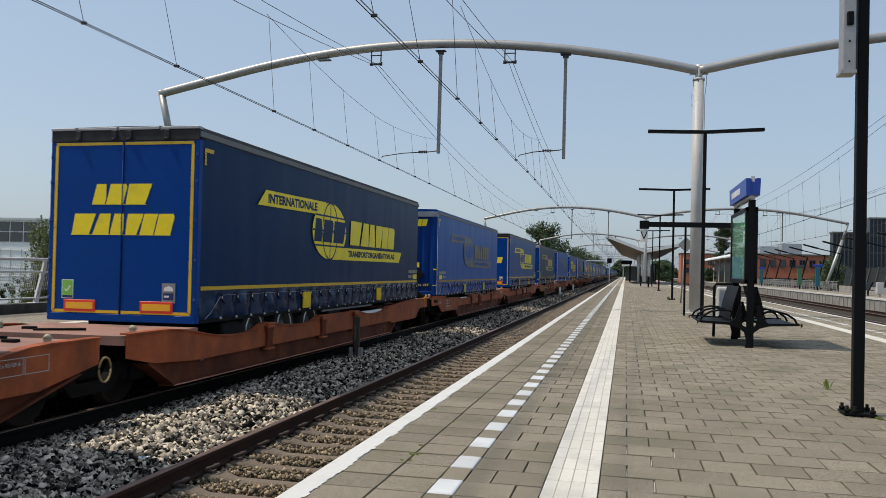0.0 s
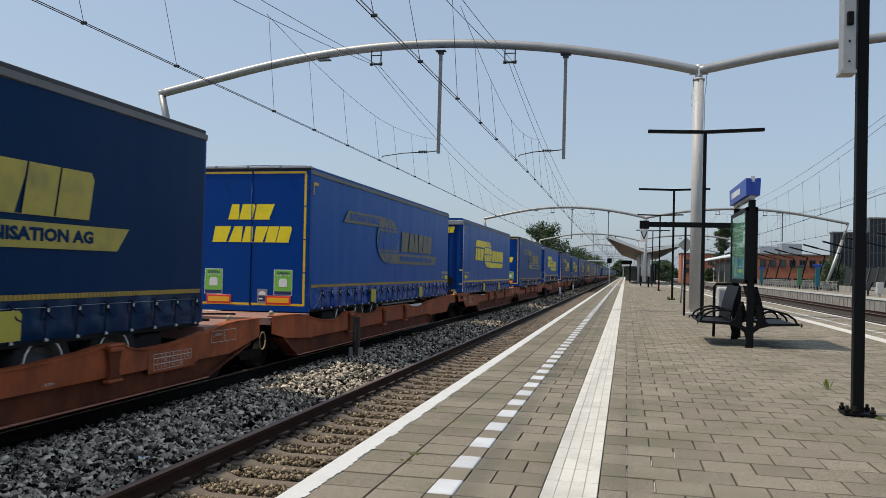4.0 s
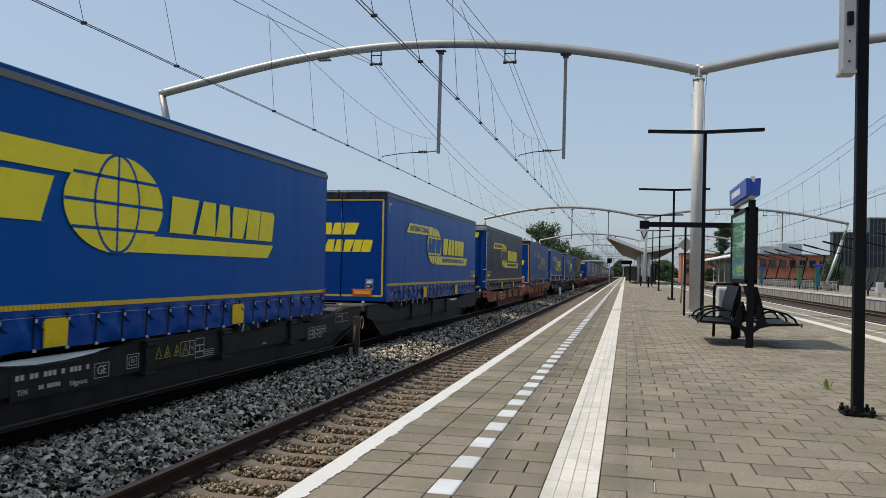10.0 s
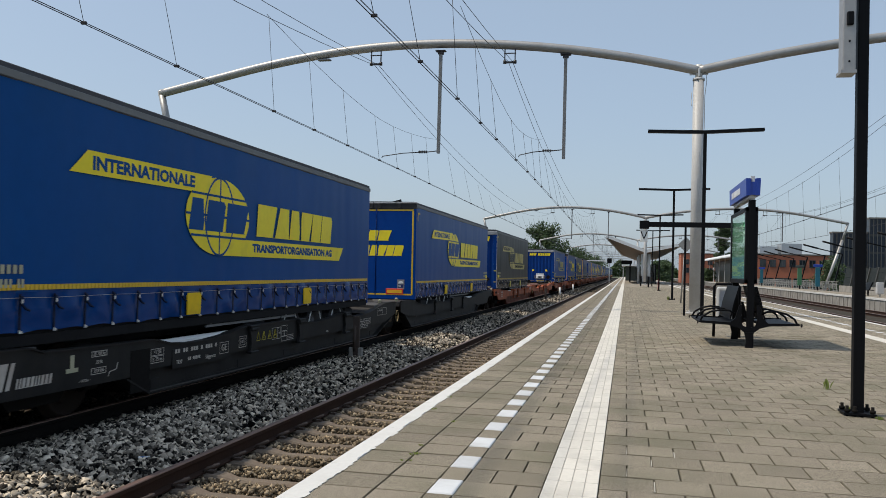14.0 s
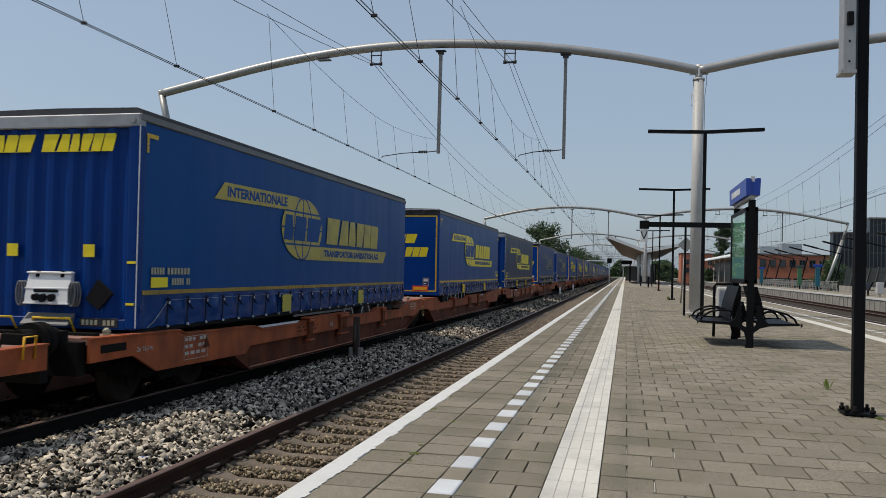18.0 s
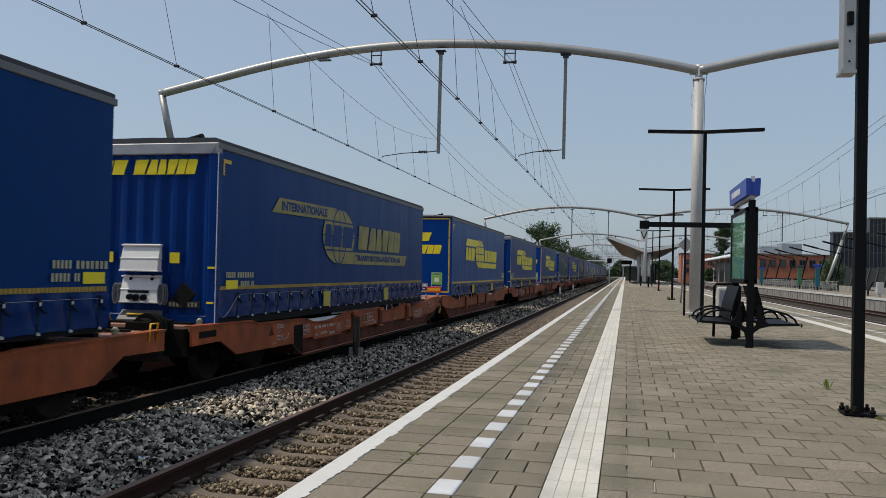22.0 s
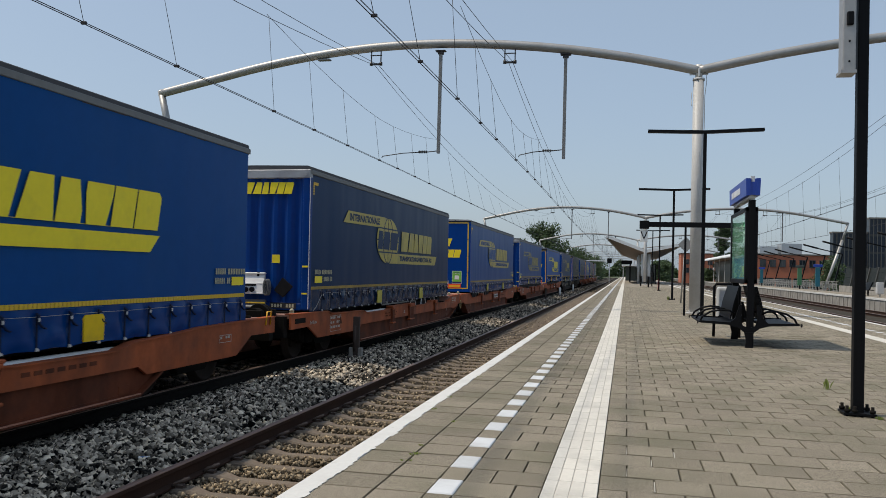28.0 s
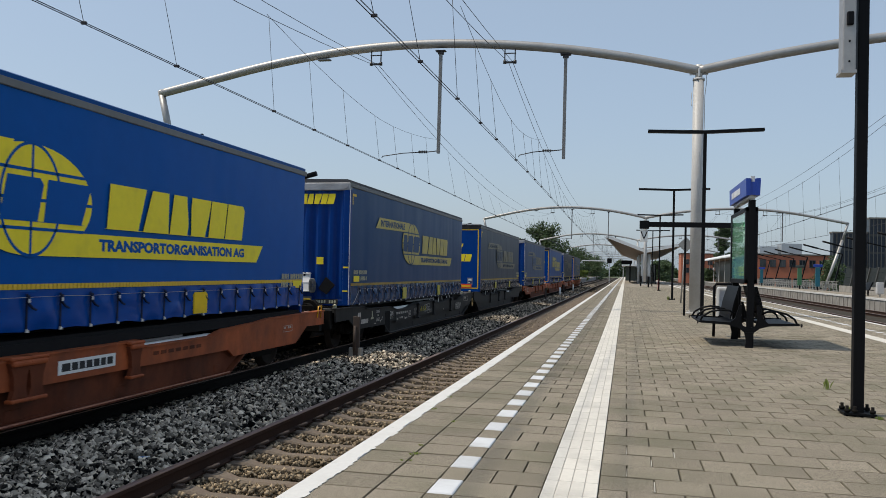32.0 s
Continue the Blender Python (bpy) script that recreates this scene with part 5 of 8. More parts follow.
DECK = [("joint_deck", 0, joint_deck_shape), ("end_plate", 1, lambda bm: box(bm, -1.30, -0.72, 14.6, 16.6, 0.915, 0.965)), ("end_plate", 2, lambda bm: box(bm, 0.72, 1.30, 14.6, 16.6, 0.915, 0.965)),
        ("cross_beam", 3, lambda bm: box(bm, -1.30, 1.30, 12.9, 13.35, 0.80, 0.865)), ("cross_beam", 4, lambda bm: box(bm, -1.30, 1.30, 14.6, 14.95, 0.90, 0.972)),
        ("cross_beam", 5, lambda bm: box(bm, -1.30, 1.30, 16.2, 16.6, 0.90, 0.979)), ("centre_beam", 6, lambda bm: box(bm, -0.30, 0.30, 13.0, 16.8, 0.80, 0.93))]


def trestle_shape(bm):
    """The top plate of the folding king-pin stand on the end deck."""
    bevel_box(bm, -0.55, 0.55, 14.2, 15.2, 0.985, 1.034, 0.02, 1)


def stand_cheek_shape(bm):
    prism(bm, [(13.5, 0.95), (15.8, 0.95), (15.3, 1.03), (14.0, 1.03)], "x", -0.05, 0.05)


def stand_bar_shape(bm):
    bar(bm, (-1.05, 0, 0.99), (1.05, 0.1, 0.99), 0.12, 0.05)


def gear_shape(bm):
    """Brake pipes, tanks and rods hung in the frame."""
    tube(bm, [(-0.5, 2.5, 0.55), (-0.5, 12.5, 0.55)], 0.03, 6)
    tube(bm, [(0.55, 0.8, 0.7), (0.55, 12.9, 0.5)], 0.025, 6)


def pin_shape(bm):
    """A knob that guides the trailer, on the deck."""
    tube(bm, [(0, 0, 0), (0, 0, 0.06)], 0.045, 10)
    tube(bm, [(0, 0, 0.06), (0, 0, 0.11)], 0.06, 10, r1=0.02)


def lugs_shape(bm):
    """A release rod on the deck over the joint."""
    tube(bm, [(-0.3, 0.6, 0.985), (0.3, 0.9, 0.985)], 0.02, 6)


def rail_hoop_shape(bm):
    tube(bm, [(1.36, 16.30, 0.86), (1.38, 16.30, 1.10), (1.38, 16.48, 1.10), (1.36, 16.48, 0.86)], 0.014, 6)


def loop_shape(bm):
    """A hanging brake hose loop beside the joint."""
    n = 20
    tube(bm, [(1.37, 0.21 + 0.12 * math.cos(2 * math.pi * i / n), 0.60 + 0.15 * math.sin(2 * math.pi * i / n)) for i in range(n + 1)], 0.013, 6)


def buffer_shape(bm):
    tube(bm, [(0, 16.80, 0.98), (0, 17.0, 0.98)], 0.15, 14)
    tube(bm, [(0, 17.0, 0.98), (0, 17.09, 0.98)], 0.22, 18)
    bevel_box(bm, -0.18, 0.18, 16.75, 16.86, 0.84, 1.09, 0.01, 1)


def joint_block_shape(bm):
    """The boxed end of the far half, which lies over the joint."""
    bevel_box(bm, 1.26, 1.365, -0.16, 0.55, 0.64, 0.955, 0.012, 1)


def hook_shape(bm):
    bar(bm, (0, 16.8, 0.98), (0, 17.1, 0.98), 0.07, 0.12)
    tube(bm, [(0.06, 17.0, 0.95), (0.06, 17.09, 0.7), (-0.06, 17.09, 0.7), (-0.06, 17.0, 0.95)], 0.025, 6)


def bogie_shape(bm):
    for s in (-1, 1):
        prism(bm, [(-1.35, 0.58), (-1.1, 0.66), (-0.45, 0.60), (-0.3, 0.40), (0.3, 0.40), (0.45, 0.60), (1.1, 0.66), (1.35, 0.58), (1.3, 0.40), (1.0, 0.50), (0.6, 0.46), (0.4, 0.26), (-0.4, 0.26), (-0.6, 0.46), (-1.0, 0.50), (-1.3, 0.40)],
              "x", s * 1.0 - 0.06, s * 1.0 + 0.06)
        for u in (-0.9, 0.9):
            bevel_box(bm, s * 1.02 - 0.12, s * 1.02 + 0.12, u - 0.16, u + 0.16, 0.33, 0.62, 0.03, 1)
            for d in (-0.26, 0.26):
                tube(bm, [(s * 1.03, u + d, 0.36), (s * 1.03, u + d, 0.60)], 0.07, 8)
    bevel_box(bm, -0.95, 0.95, -0.25, 0.25, 0.42, 0.70, 0.03, 1)
    for s in (-1, 1):
        bar(bm, (-0.95, s * 1.32, 0.5), (0.95, s * 1.32, 0.5), 0.08, 0.1)


def wheelset_shape(bm):
    """Axle with two spoked-off discs; marks on the disc show the turning."""
    tube(bm, [(-1.08, 0, 0), (1.08, 0, 0)], 0.08, 10)
    for s in (-1, 1):
        n = 28
        prof = [(s * 0.70, 0.10), (s * 0.715, 0.36), (s * 0.67, 0.40), (s * 0.67, 0.475), (s * 0.70, 0.47), (s * 0.71, 0.435), (s * 0.80, 0.425), (s * 0.80, 0.39), (s * 0.755, 0.36), (s * 0.77, 0.10)]
        ring = []
        for k in range(n):
            t = 2 * math.pi * k / n
            ring.append([bm.verts.new((x, r * math.cos(t), r * math.sin(t))) for x, r in prof])
        for k in range(n):
            a, b = ring[k], ring[(k + 1) % n]
            for i in range(len(prof) - 1):
                bm.faces.new((a[i], a[i + 1], b[i + 1], b[i])).smooth = True
        for k in range(3):
            t = 2 * math.pi * k / 3
            bevel_box(bm, min(s * 0.76, s * 0.80), max(s * 0.76, s * 0.80), 0.22 * math.cos(t) - 0.05, 0.22 * math.cos(t) + 0.05, 0.22 * math.sin(t) - 0.05, 0.22 * math.sin(t) + 0.05, 0.01, 1)


def text_plate(parent, u0, u1, z0, z1, lines, mat, m, outline=True, x=1.353):
    """Stencilled rows of plain bars in an outline on the sill."""
    key = ("stencil", u0, u1, z0, z1, lines, mat.name)

    def build(bm):
        if outline:
            for a, b, c, d in ((u0, u1, z0, z0 + 0.008), (u0, u1, z1 - 0.008, z1), (u0, u0 + 0.008, z0, z1), (u1 - 0.008, u1, z0, z1)):
                box(bm, x, x + 0.002, a, b, c, d)
        h = (z1 - z0 - 0.04) / len(lines)
        for r, pattern in enumerate(lines):
            n = len(pattern)
            w = (u1 - u0 - 0.06) / n
            for i, ch in enumerate(pattern):
                if ch != " ":
                    zt = z1 - 0.02 - r * h
                    box(bm, x, x + 0.002, u0 + 0.03 + i * w, u0 + 0.03 + (i + 0.7) * w, zt - h * 0.5, zt)
    part("stencil", shared(key, build, mat), None, parent, "", m)["kind"] = "stuff"


WHEELS = []


def frame_lines(bm, u0, u1, z0, z1, t=0.008, x=1.353):
    for a, b, c, d in ((u0, u1, z0, z0 + t), (u0, u1, z1 - t, z1), (u0, u0 + t, z0 + t, z1 - t), (u1 - t, u1, z0 + t, z1 - t)):
        box(bm, x, x + 0.002, a, b, c, d)


def triangle_marks(bm):
    for u in (-9.10, -8.88, -8.63, -8.40):
        corners = [(u - 0.075, 0.612), (u + 0.075, 0.612), (u, 0.762)]
        for (u0, z0), (u1, z1) in zip(corners, corners[1:] + corners[:1]):
            bar(bm, (1.353, u0, z0), (1.353, u1, z1), 0.014, 0.004)


def proud_panels(bm):
    """Thin plates screwed to the sill that carry the code and the load table."""
    box(bm, 1.35, 1.358, -11.90, -10.17, 0.43, 0.70)
    box(bm, 1.35, 1.358, -3.74, -2.50, 0.425, 0.715)


def panel_lines(bm):
    """Outlined boxes and small tables of the curved wagons."""
    for u0, u1, z0, z1 in ((-9.84, -9.57, 0.55, 0.735), (-9.79, -9.62, 0.585, 0.70), (-8.53, -8.28, 0.581, 0.793), (-8.28, -8.15, 0.581, 0.793), (-8.11, -7.85, 0.707, 0.81), (-8.11, -7.98, 0.61, 0.707), (-7.98, -7.85, 0.61, 0.707),
                           (-8.11, -7.85, 0.52, 0.61), (-12.44, -12.12, 0.66, 0.755), (-12.44, -12.12, 0.56, 0.655), (-13.71, -13.41, 0.77, 0.84), (-13.71, -13.42, 0.56, 0.64), (-2.02, -1.60, 0.70, 0.885), (-1.58, -1.20, 0.70, 0.885)):
        frame_lines(bm, u0, u1, z0, z1)
    for i in range(4):
        box(bm, 1.353, 1.355, -7.84, -7.54, 0.525 + 0.03 * i, 0.533 + 0.03 * i)
    for u0, u1, z0, z1 in ((-3.62, -2.62, 0.62, 0.68), (-3.62, -2.62, 0.54, 0.62), (-3.62, -2.86, 0.46, 0.54), (-10.51, -10.22, 0.51, 0.69)):
        frame_lines(bm, u0, u1, z0, z1, 0.007, 1.3585)
    for i in range(1, 5):
        box(bm, 1.3585, 1.3605, -3.62 + 0.2 * i, -3.614 + 0.2 * i, 0.47 if i < 4 else 0.54, 0.675)
    tube(bm, [(1.354, -13.37, 0.51), (1.354, -13.35, 0.56), (1.354, -13.21, 0.58), (1.354, -13.18, 0.66)], 0.006, 4)


def stencils(w, paint, style, plate):
    """Stencilled marks on the flank that faces the platform; u is the distance from the joint. Codes are plain bars."""
    P, S = M["white_print"], Matrix.Identity(4)
    flip = Matrix.Rotation(radians(90), 4, "Z")
    if paint == "scoop":
        part("triangle_row", shared(("triangle_row", style), triangle_marks, M["olive_mark"] if style == "brown" else M["dim_yellow"]), None, w, "dull yellow triangle outlines")["kind"] = "stuff"
        part("sign_panel", shared(("sign_panel", style), proud_panels, M["orange"] if style == "brown" else M["black_wagon"]), None, w, "thin plates for the code and the load table")["kind"] = "stuff"
        part("panel_outline", shared(("panel_outline", style), panel_lines, P), None, w)["kind"] = "stuff"
        text_plate(w, -11.86, -10.56, 0.565, 0.72, ("## ## ### # ### #",), P, S, False, 1.3585)
        text_plate(w, -11.50, -11.08, 0.445, 0.58, ("## #####",), P, S, False, 1.3585)
        part("dark_panel", shared("dark_panel", lambda bm: box(bm, 1.351, 1.356, -12.90, -12.46, 0.22, 0.775), M["soot"]), None, w, "black plate")
        ws = [("GE", 0.15, -10.365, 0.60, P), ("TEN", 0.085, -11.72, 0.51, P), ("Sdggmrss", 0.085, -10.80, 0.51, P), ("R 75 m", 0.08, -12.28, 0.607, P), ("<1'30", 0.08, -12.28, 0.707, P), ("35 700 kg", 0.06, -13.56, 0.805, P),
              ("22.0t", 0.06, -13.56, 0.705, P), ("23.8 kN", 0.06, -13.565, 0.60, P), ("- 34.20m -", 0.05, -5.70, 0.545, P), ("- 14.20m -", 0.05, -13.83, 0.51, P), ("e", 0.09, -8.215, 0.69, P), ("2 x KE-GP-A", 0.06, -1.81, 0.82, P), ("G1", 0.07, -9.705, 0.643, P)]
        ws += [(c, 0.045, -3.52 + 0.2 * i, z, P) for z, row in ((0.65, " ABCD"), (0.58, ("S", "60.0", "72.0", "84.0", "99.0")), (0.50, ("SS", "60.0", "72.0", "84.0"))) for i, c in enumerate(row) if c != " "]
        ws += [(c, 0.075, u, 0.655, M["olive_mark"] if style == "brown" else M["dim_yellow"]) for c, u in (("C", -8.88), ("P", -8.63), ("P", -8.40))]
        if style == "black":
            part("pale_emblem", shared("pale_emblem", lambda bm: (prism(bm, [(-15.28, 0.56), (-15.16, 0.56), (-15.08, 0.84), (-15.20, 0.84)], "x", 1.353, 1.356), prism(bm, [(-15.12, 0.56), (-15.06, 0.56), (-14.98, 0.84), (-15.04, 0.84)], "x", 1.353, 1.356)), M["white_print"]), None, w, "pale emblem drawn as plain shapes")
            part("pale_block_row", shared("pale_block_row", lambda bm: block_word(bm, -14.97, -14.42, 0.56, 0.665, (0.5, 0.5, 0.9, 0.9, 0.9, 0.5, 0.5, 0.9, 0.9, 0.8), 1.353, 0.02, 0.4), M["white_print"]), None, w, "pale row of plain blocks")
            part("hook_mark", shared("hook_mark", lambda bm: (box(bm, 1.353, 1.357, -14.10, -14.03, 0.68, 0.83), box(bm, 1.353, 1.357, -14.17, -13.96, 0.63, 0.68)), M["code_print"]), None, w, "yellow hook mark")
    else:
        if plate:
            part("logo_plate", shared("logo_plate", lambda bm: box(bm, 1.353, 1.358, 8.30, 9.37, 0.625, 0.785), M["white_gloss"]), None, w, "white plate with plain dark shapes")
            part("dark_block_row", shared("plate_blocks", lambda bm: block_word(bm, 8.36, 9.31, 0.66, 0.75, (1.2, 0.9, 0.8, 0.9, 0.9, 0.8, 0.9), 1.358, 0.0, 0.25, 0.003), M["black_print"]), None, w)
        text_plate(w, -1.75, -1.05, 0.72, 0.90, ("## # ##", "#####"), P, S)
        text_plate(w, 10.2, 11.6, 0.60, 0.74, ("#######",), M["orange_low"], S, False)
        text_plate(w, -10.4, -9.2, 0.58, 0.76, ("## ## #### #", "### ######## "), M["orange_low"], S, False)
        text_plate(w, -14.6, -13.9, 0.52, 0.86, ("### ##", "## ##", "####"), P, S)
        text_plate(w, 14.6, 15.0, 0.68, 0.80, ("# ##",), P, S)
        ws = [("GE", 0.13, -8.45, 0.68, P), ("2x 16,1m", 0.10, -15.6, 0.78, P)]
    for text, size, u, z, mat in ws:
        part("lettering", words(text, size, mat), None, w, "", Matrix.Translation((1.360 if u > -3.8 and paint == "scoop" or -11.9 < u < -10.2 else 1.356, u, z)) @ flip)["kind"] = "stuff"


def wagon(paint, label, style="brown", plate=False):
    """An articulated twin pocket wagon, origin at the joint on rail level; each half runs along +y or -y."""
    w = thing("pocket_wagon", label, "freight wagon", "wagons of the train")
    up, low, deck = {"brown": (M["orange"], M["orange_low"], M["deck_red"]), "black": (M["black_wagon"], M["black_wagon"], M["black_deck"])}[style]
    top, foot = (TOPLINE, 0.55) if paint == "angular" else (SCOOP, 0.49)
    for half, R in (("far", Matrix.Identity(4)), ("near", Matrix.Rotation(math.pi, 4, "Z"))):
        for flank in (1, -1):
            wb = shared(("side_sill", paint, style, flank, half), lambda bm: web_shape(bm, top, foot, half), up)
            if flank < 0:
                wb = shared(("side_sill", paint, style, flank, half, "m"), lambda bm: (web_shape(bm, top, foot, half), bmesh.ops.scale(bm, vec=(-1, 1, 1), verts=bm.verts)), up)
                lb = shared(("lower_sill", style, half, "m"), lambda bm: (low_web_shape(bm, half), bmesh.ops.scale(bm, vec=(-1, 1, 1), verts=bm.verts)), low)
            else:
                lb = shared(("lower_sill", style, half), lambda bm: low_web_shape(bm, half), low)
            part("side_sill", wb, None, w, "", R)
            part("lower_sill", lb, None, w, "grimy lower web of the sill", R)
            gb = shared(("guide_bracket", style), post_shape, low)
            if len(gb.materials) < 2:
                gb.materials.append(up)
            for u in (4.62, 7.65, 7.9, 9.75) if paint == "angular" else (4.55, 7.25, 9.38):
                part("guide_bracket", gb, None, w, "", R @ Matrix.Translation((flank * 1.35, u, 0)) @ (Matrix.Identity(4) if flank > 0 else Matrix.Rotation(math.pi, 4, "Z")))
            part("buffer", shared("buffer", buffer_shape, M["soot"]), None, w, "", R @ Matrix.Translation((flank * 0.875, 0, 0)))
            for u in (0.85, 16.0):
                part("guide_knob", shared("guide_knob", pin_shape, M["code_print"] if u < 1 else M["soot"]), None, w, "worn cream knob" if u < 1 else "", R @ Matrix.Translation((flank * 1.05, u, 0.96)))
        part("flange_edge", shared(("flange_edge", style, half), lambda bm: flange_edge_shape(bm, half), M["flange_edge"] if style == "brown" else M["black_deck"]), None, w, "rubbed edge of the foot flange", R if half == "far" else Matrix.Diagonal((1, -1, 1, 1)))
        # White strip added to give the bright band above the sill.
        part("pocket_plate", shared("pocket_plate", lambda bm: prism(bm, [(1.14, 0.70), (1.25, 0.70), (1.25, 0.80), (1.20, 0.835), (1.14, 0.835)], "y", 9.85, 12.1), M["white_gloss"]), None, w, "white plate inside the pocket", R if half == "far" else Matrix.Diagonal((1, -1, 1, 1)))
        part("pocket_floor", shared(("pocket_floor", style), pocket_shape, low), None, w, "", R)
        for nm, key, f in DECK:
            part(nm, shared((nm, key, style), f, deck), None, w, "dusty steel deck" if key == 0 else "", R)
        stand = part("king_pin_stand", shared("king_pin_stand", trestle_shape, M["soot"]), None, w, "", R)
        for x in (-0.42, 0.42):
            part("cheek", shared("cheek", stand_cheek_shape, M["soot"]), None, stand, "", Matrix.Translation((x, 0, 0)))
        for u in (13.3, 14.0, 15.5, 16.2):
            part("cross_bar", shared("cross_bar", stand_bar_shape, M["soot"]), None, stand, "", Matrix.Translation((0, u, 0)))
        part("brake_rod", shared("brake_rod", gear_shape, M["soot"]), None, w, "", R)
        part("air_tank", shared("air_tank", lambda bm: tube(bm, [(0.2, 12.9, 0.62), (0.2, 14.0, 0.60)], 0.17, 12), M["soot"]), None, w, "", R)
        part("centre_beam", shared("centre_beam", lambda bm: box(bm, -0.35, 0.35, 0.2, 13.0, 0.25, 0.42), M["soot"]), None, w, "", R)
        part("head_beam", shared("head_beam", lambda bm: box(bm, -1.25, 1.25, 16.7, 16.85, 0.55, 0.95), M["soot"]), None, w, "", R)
        part("release_rod", shared("release_rod", lugs_shape, M["soot"]), None, w, "", R)
        for x, u in ((-0.6, 0.9),):
            part("deck_catch", shared("deck_catch", lambda bm: bevel_box(bm, -0.09, 0.09, -0.06, 0.06, 0.955, 1.0, 0.01, 1), M["soot"]), None, w, "", R @ Matrix.Translation((x, u, 0)))
        part("handrail", shared(("handrail", style), rail_hoop_shape, M["plate_orange"] if style == "brown" else M["white_print"]), None, w, "", R)
        if half == "near":
            part("hose_loop", shared("hose_loop", loop_shape, M["tan_hose"] if style == "brown" else M["soot"]), None, w, "", Matrix.Translation((0, -0.42, 0)))
        if half == "far" and paint == "angular":
            part("joint_block", shared(("joint_block", style), joint_block_shape, up), None, w, "boxed end over the joint")
        part("coupling", shared("coupling", hook_shape, M["soot"]), None, w, "", R)
    if style == "brown":
        part("warning_triangle", shared("warning_triangle", lambda bm: prism(bm, [(-14.05, 0.66), (-13.83, 0.66), (-13.94, 0.83)], "x", 1.353, 1.357), M["orange_low"]), None, w, "dark outlined warning triangle")
        part("maker_plate", shared("maker_plate", lambda bm: bevel_box(bm, 1.35, 1.358, -16.55, -16.02, 0.80, 0.90, 0.003, 1), M["soot"]), None, w, "sooty black plate")
    stencils(w, paint, style, plate)
    bogies = []
    for u in (-14.3, 0.0, 14.3):
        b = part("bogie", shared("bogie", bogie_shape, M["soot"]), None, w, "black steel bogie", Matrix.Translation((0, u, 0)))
        for d in (-0.9, 0.9):
            ws = part("wheelset", shared("wheelset", wheelset_shape, M["wheel_steel"]), None, b, "brown steel wheelset", Matrix.Translation((0, d, 0.425)))
            bogies.append((ws, u, d))
    WHEELS.append((w, bogies))
    return w


# position of the joint of wagon k at t seconds; the train gathers a little speed
def run(t):
    return 15.888 * t + 0.02308 * t * t - 0.000296 * t ** 3 - 0.32 * math.exp(-((t - 19.0) / 1.5) ** 2)


FIRST_REAR = 11.40          # rear of the first trailer that shows its doors, at the start
GAP_REAR, GAP_FRONT = 4.30, 2.50
# for each wagon: the trailer that leads (front towards us), the trailer that follows (doors towards us), the wagon's build
# trailer: print, wear of the print, cloth, green stickers, label
NAVY, SLATE = "navy tarpaulin", "dark slate tarpaulin"
ROLL = [
    (("old", "worn", "navy"), ("old", "bright", "dusk", False), ("scoop", "brown")),
    (("old", "ghost", "blue"), ("old", "bright", "navy", False), ("angular", "brown")),
    (("old", "worn", "dusk"), ("old", "ghost", "blue", True), ("scoop", "brown")),
    (("new", "bright", "blue"), ("old", "faded", "navy", True), ("angular", "brown")),
    (("new", "bright", "blue"), ("old", "bright", "navy", False), ("scoop", "brown")),
    (("new", "bright", "blue"), ("old", "bright", "blue", False), ("scoop", "black")),
    (("old", "bright", "slate"), ("old", "faded", "navy", False), ("scoop", "brown")),
    (("old", "bright", "navy"), ("old", "bright", "navy", False), ("scoop", "black")),
    (("old", "worn", "green"), None, ("angular", "brown")),
    (("old", "worn", "navy"), ("old", "bright", "navy", False), ("angular", "brown")),
    (("old", "bright", "dusk"), ("old", "ghost", "deep", False), ("scoop", "brown")),
    (("old", "faded", "deep"), ("new", "bright", "navy", True), ("scoop", "brown")),
    (("new", "bright", "deep"), ("new", "bright", "deep", True), ("scoop", "brown")),
    (("old", "ghost", "dull"), ("new", "bright", "navy", True), ("angular", "brown")),
    (("old", "worn", "dusk"), ("old", "worn", "navy", True), ("angular", "brown")),
    (("old", "faded", "navy"), ("old", "bright", "blue", False), ("angular", "brown")),
    (("old", "worn", "faded"), ("old", "ghost", "dull", False), ("scoop", "black")),
    (("old", "ghost", "faded"), ("new", "worn", "navy", False), ("angular", "brown")),
    (("old", "ghost", "slate"), ("old", "ghost", "faded", False), ("scoop", "brown")),
]
CLOTH_WORDS = {"deep": "deep navy", "dusk": "dusky navy", "dull": "grimy greyish blue", "navy": "navy blue", "blue": "bright blue", "faded": "faded greyish blue", "slate": "dark slate", "green": "blackish green"}
WEAR_WORDS = {"bright": "clean yellow print", "worn": "worn yellow print", "faded": "faded yellow print", "ghost": "almost vanished print"}
# how far single trailers sit forward or back, and high or low, in their pockets (wagon, end: metres)
SEAT = {(0, "rear"): (-0.02, 0.03), (1, "front"): (-0.1, 0.0), (1, "rear"): (0.08, 0.05), (3, "rear"): (0.0, 0.06), (4, "front"): (-0.35, -0.01), (4, "rear"): (0.0, 0.045), (5, "front"): (-0.35, -0.01),
        (5, "rear"): (-0.05, 0.04), (6, "front"): (0.0, 0.055), (6, "rear"): (0.05, 0.045), (7, "front"): (-0.45, 0.01), (9, "rear"): (0.25, 0.04), (10, "front"): (-0.1, 0.0), (10, "rear"): (-0.12, 0.07),
        (11, "front"): (-0.22, -0.055), (11, "rear"): (0.0, -0.035), (12, "front"): (-0.22, -0.03), (14, "rear"): (0.05, 0.035), (15, "front"): (-0.05, -0.06), (15, "rear"): (0.05, -0.085)}
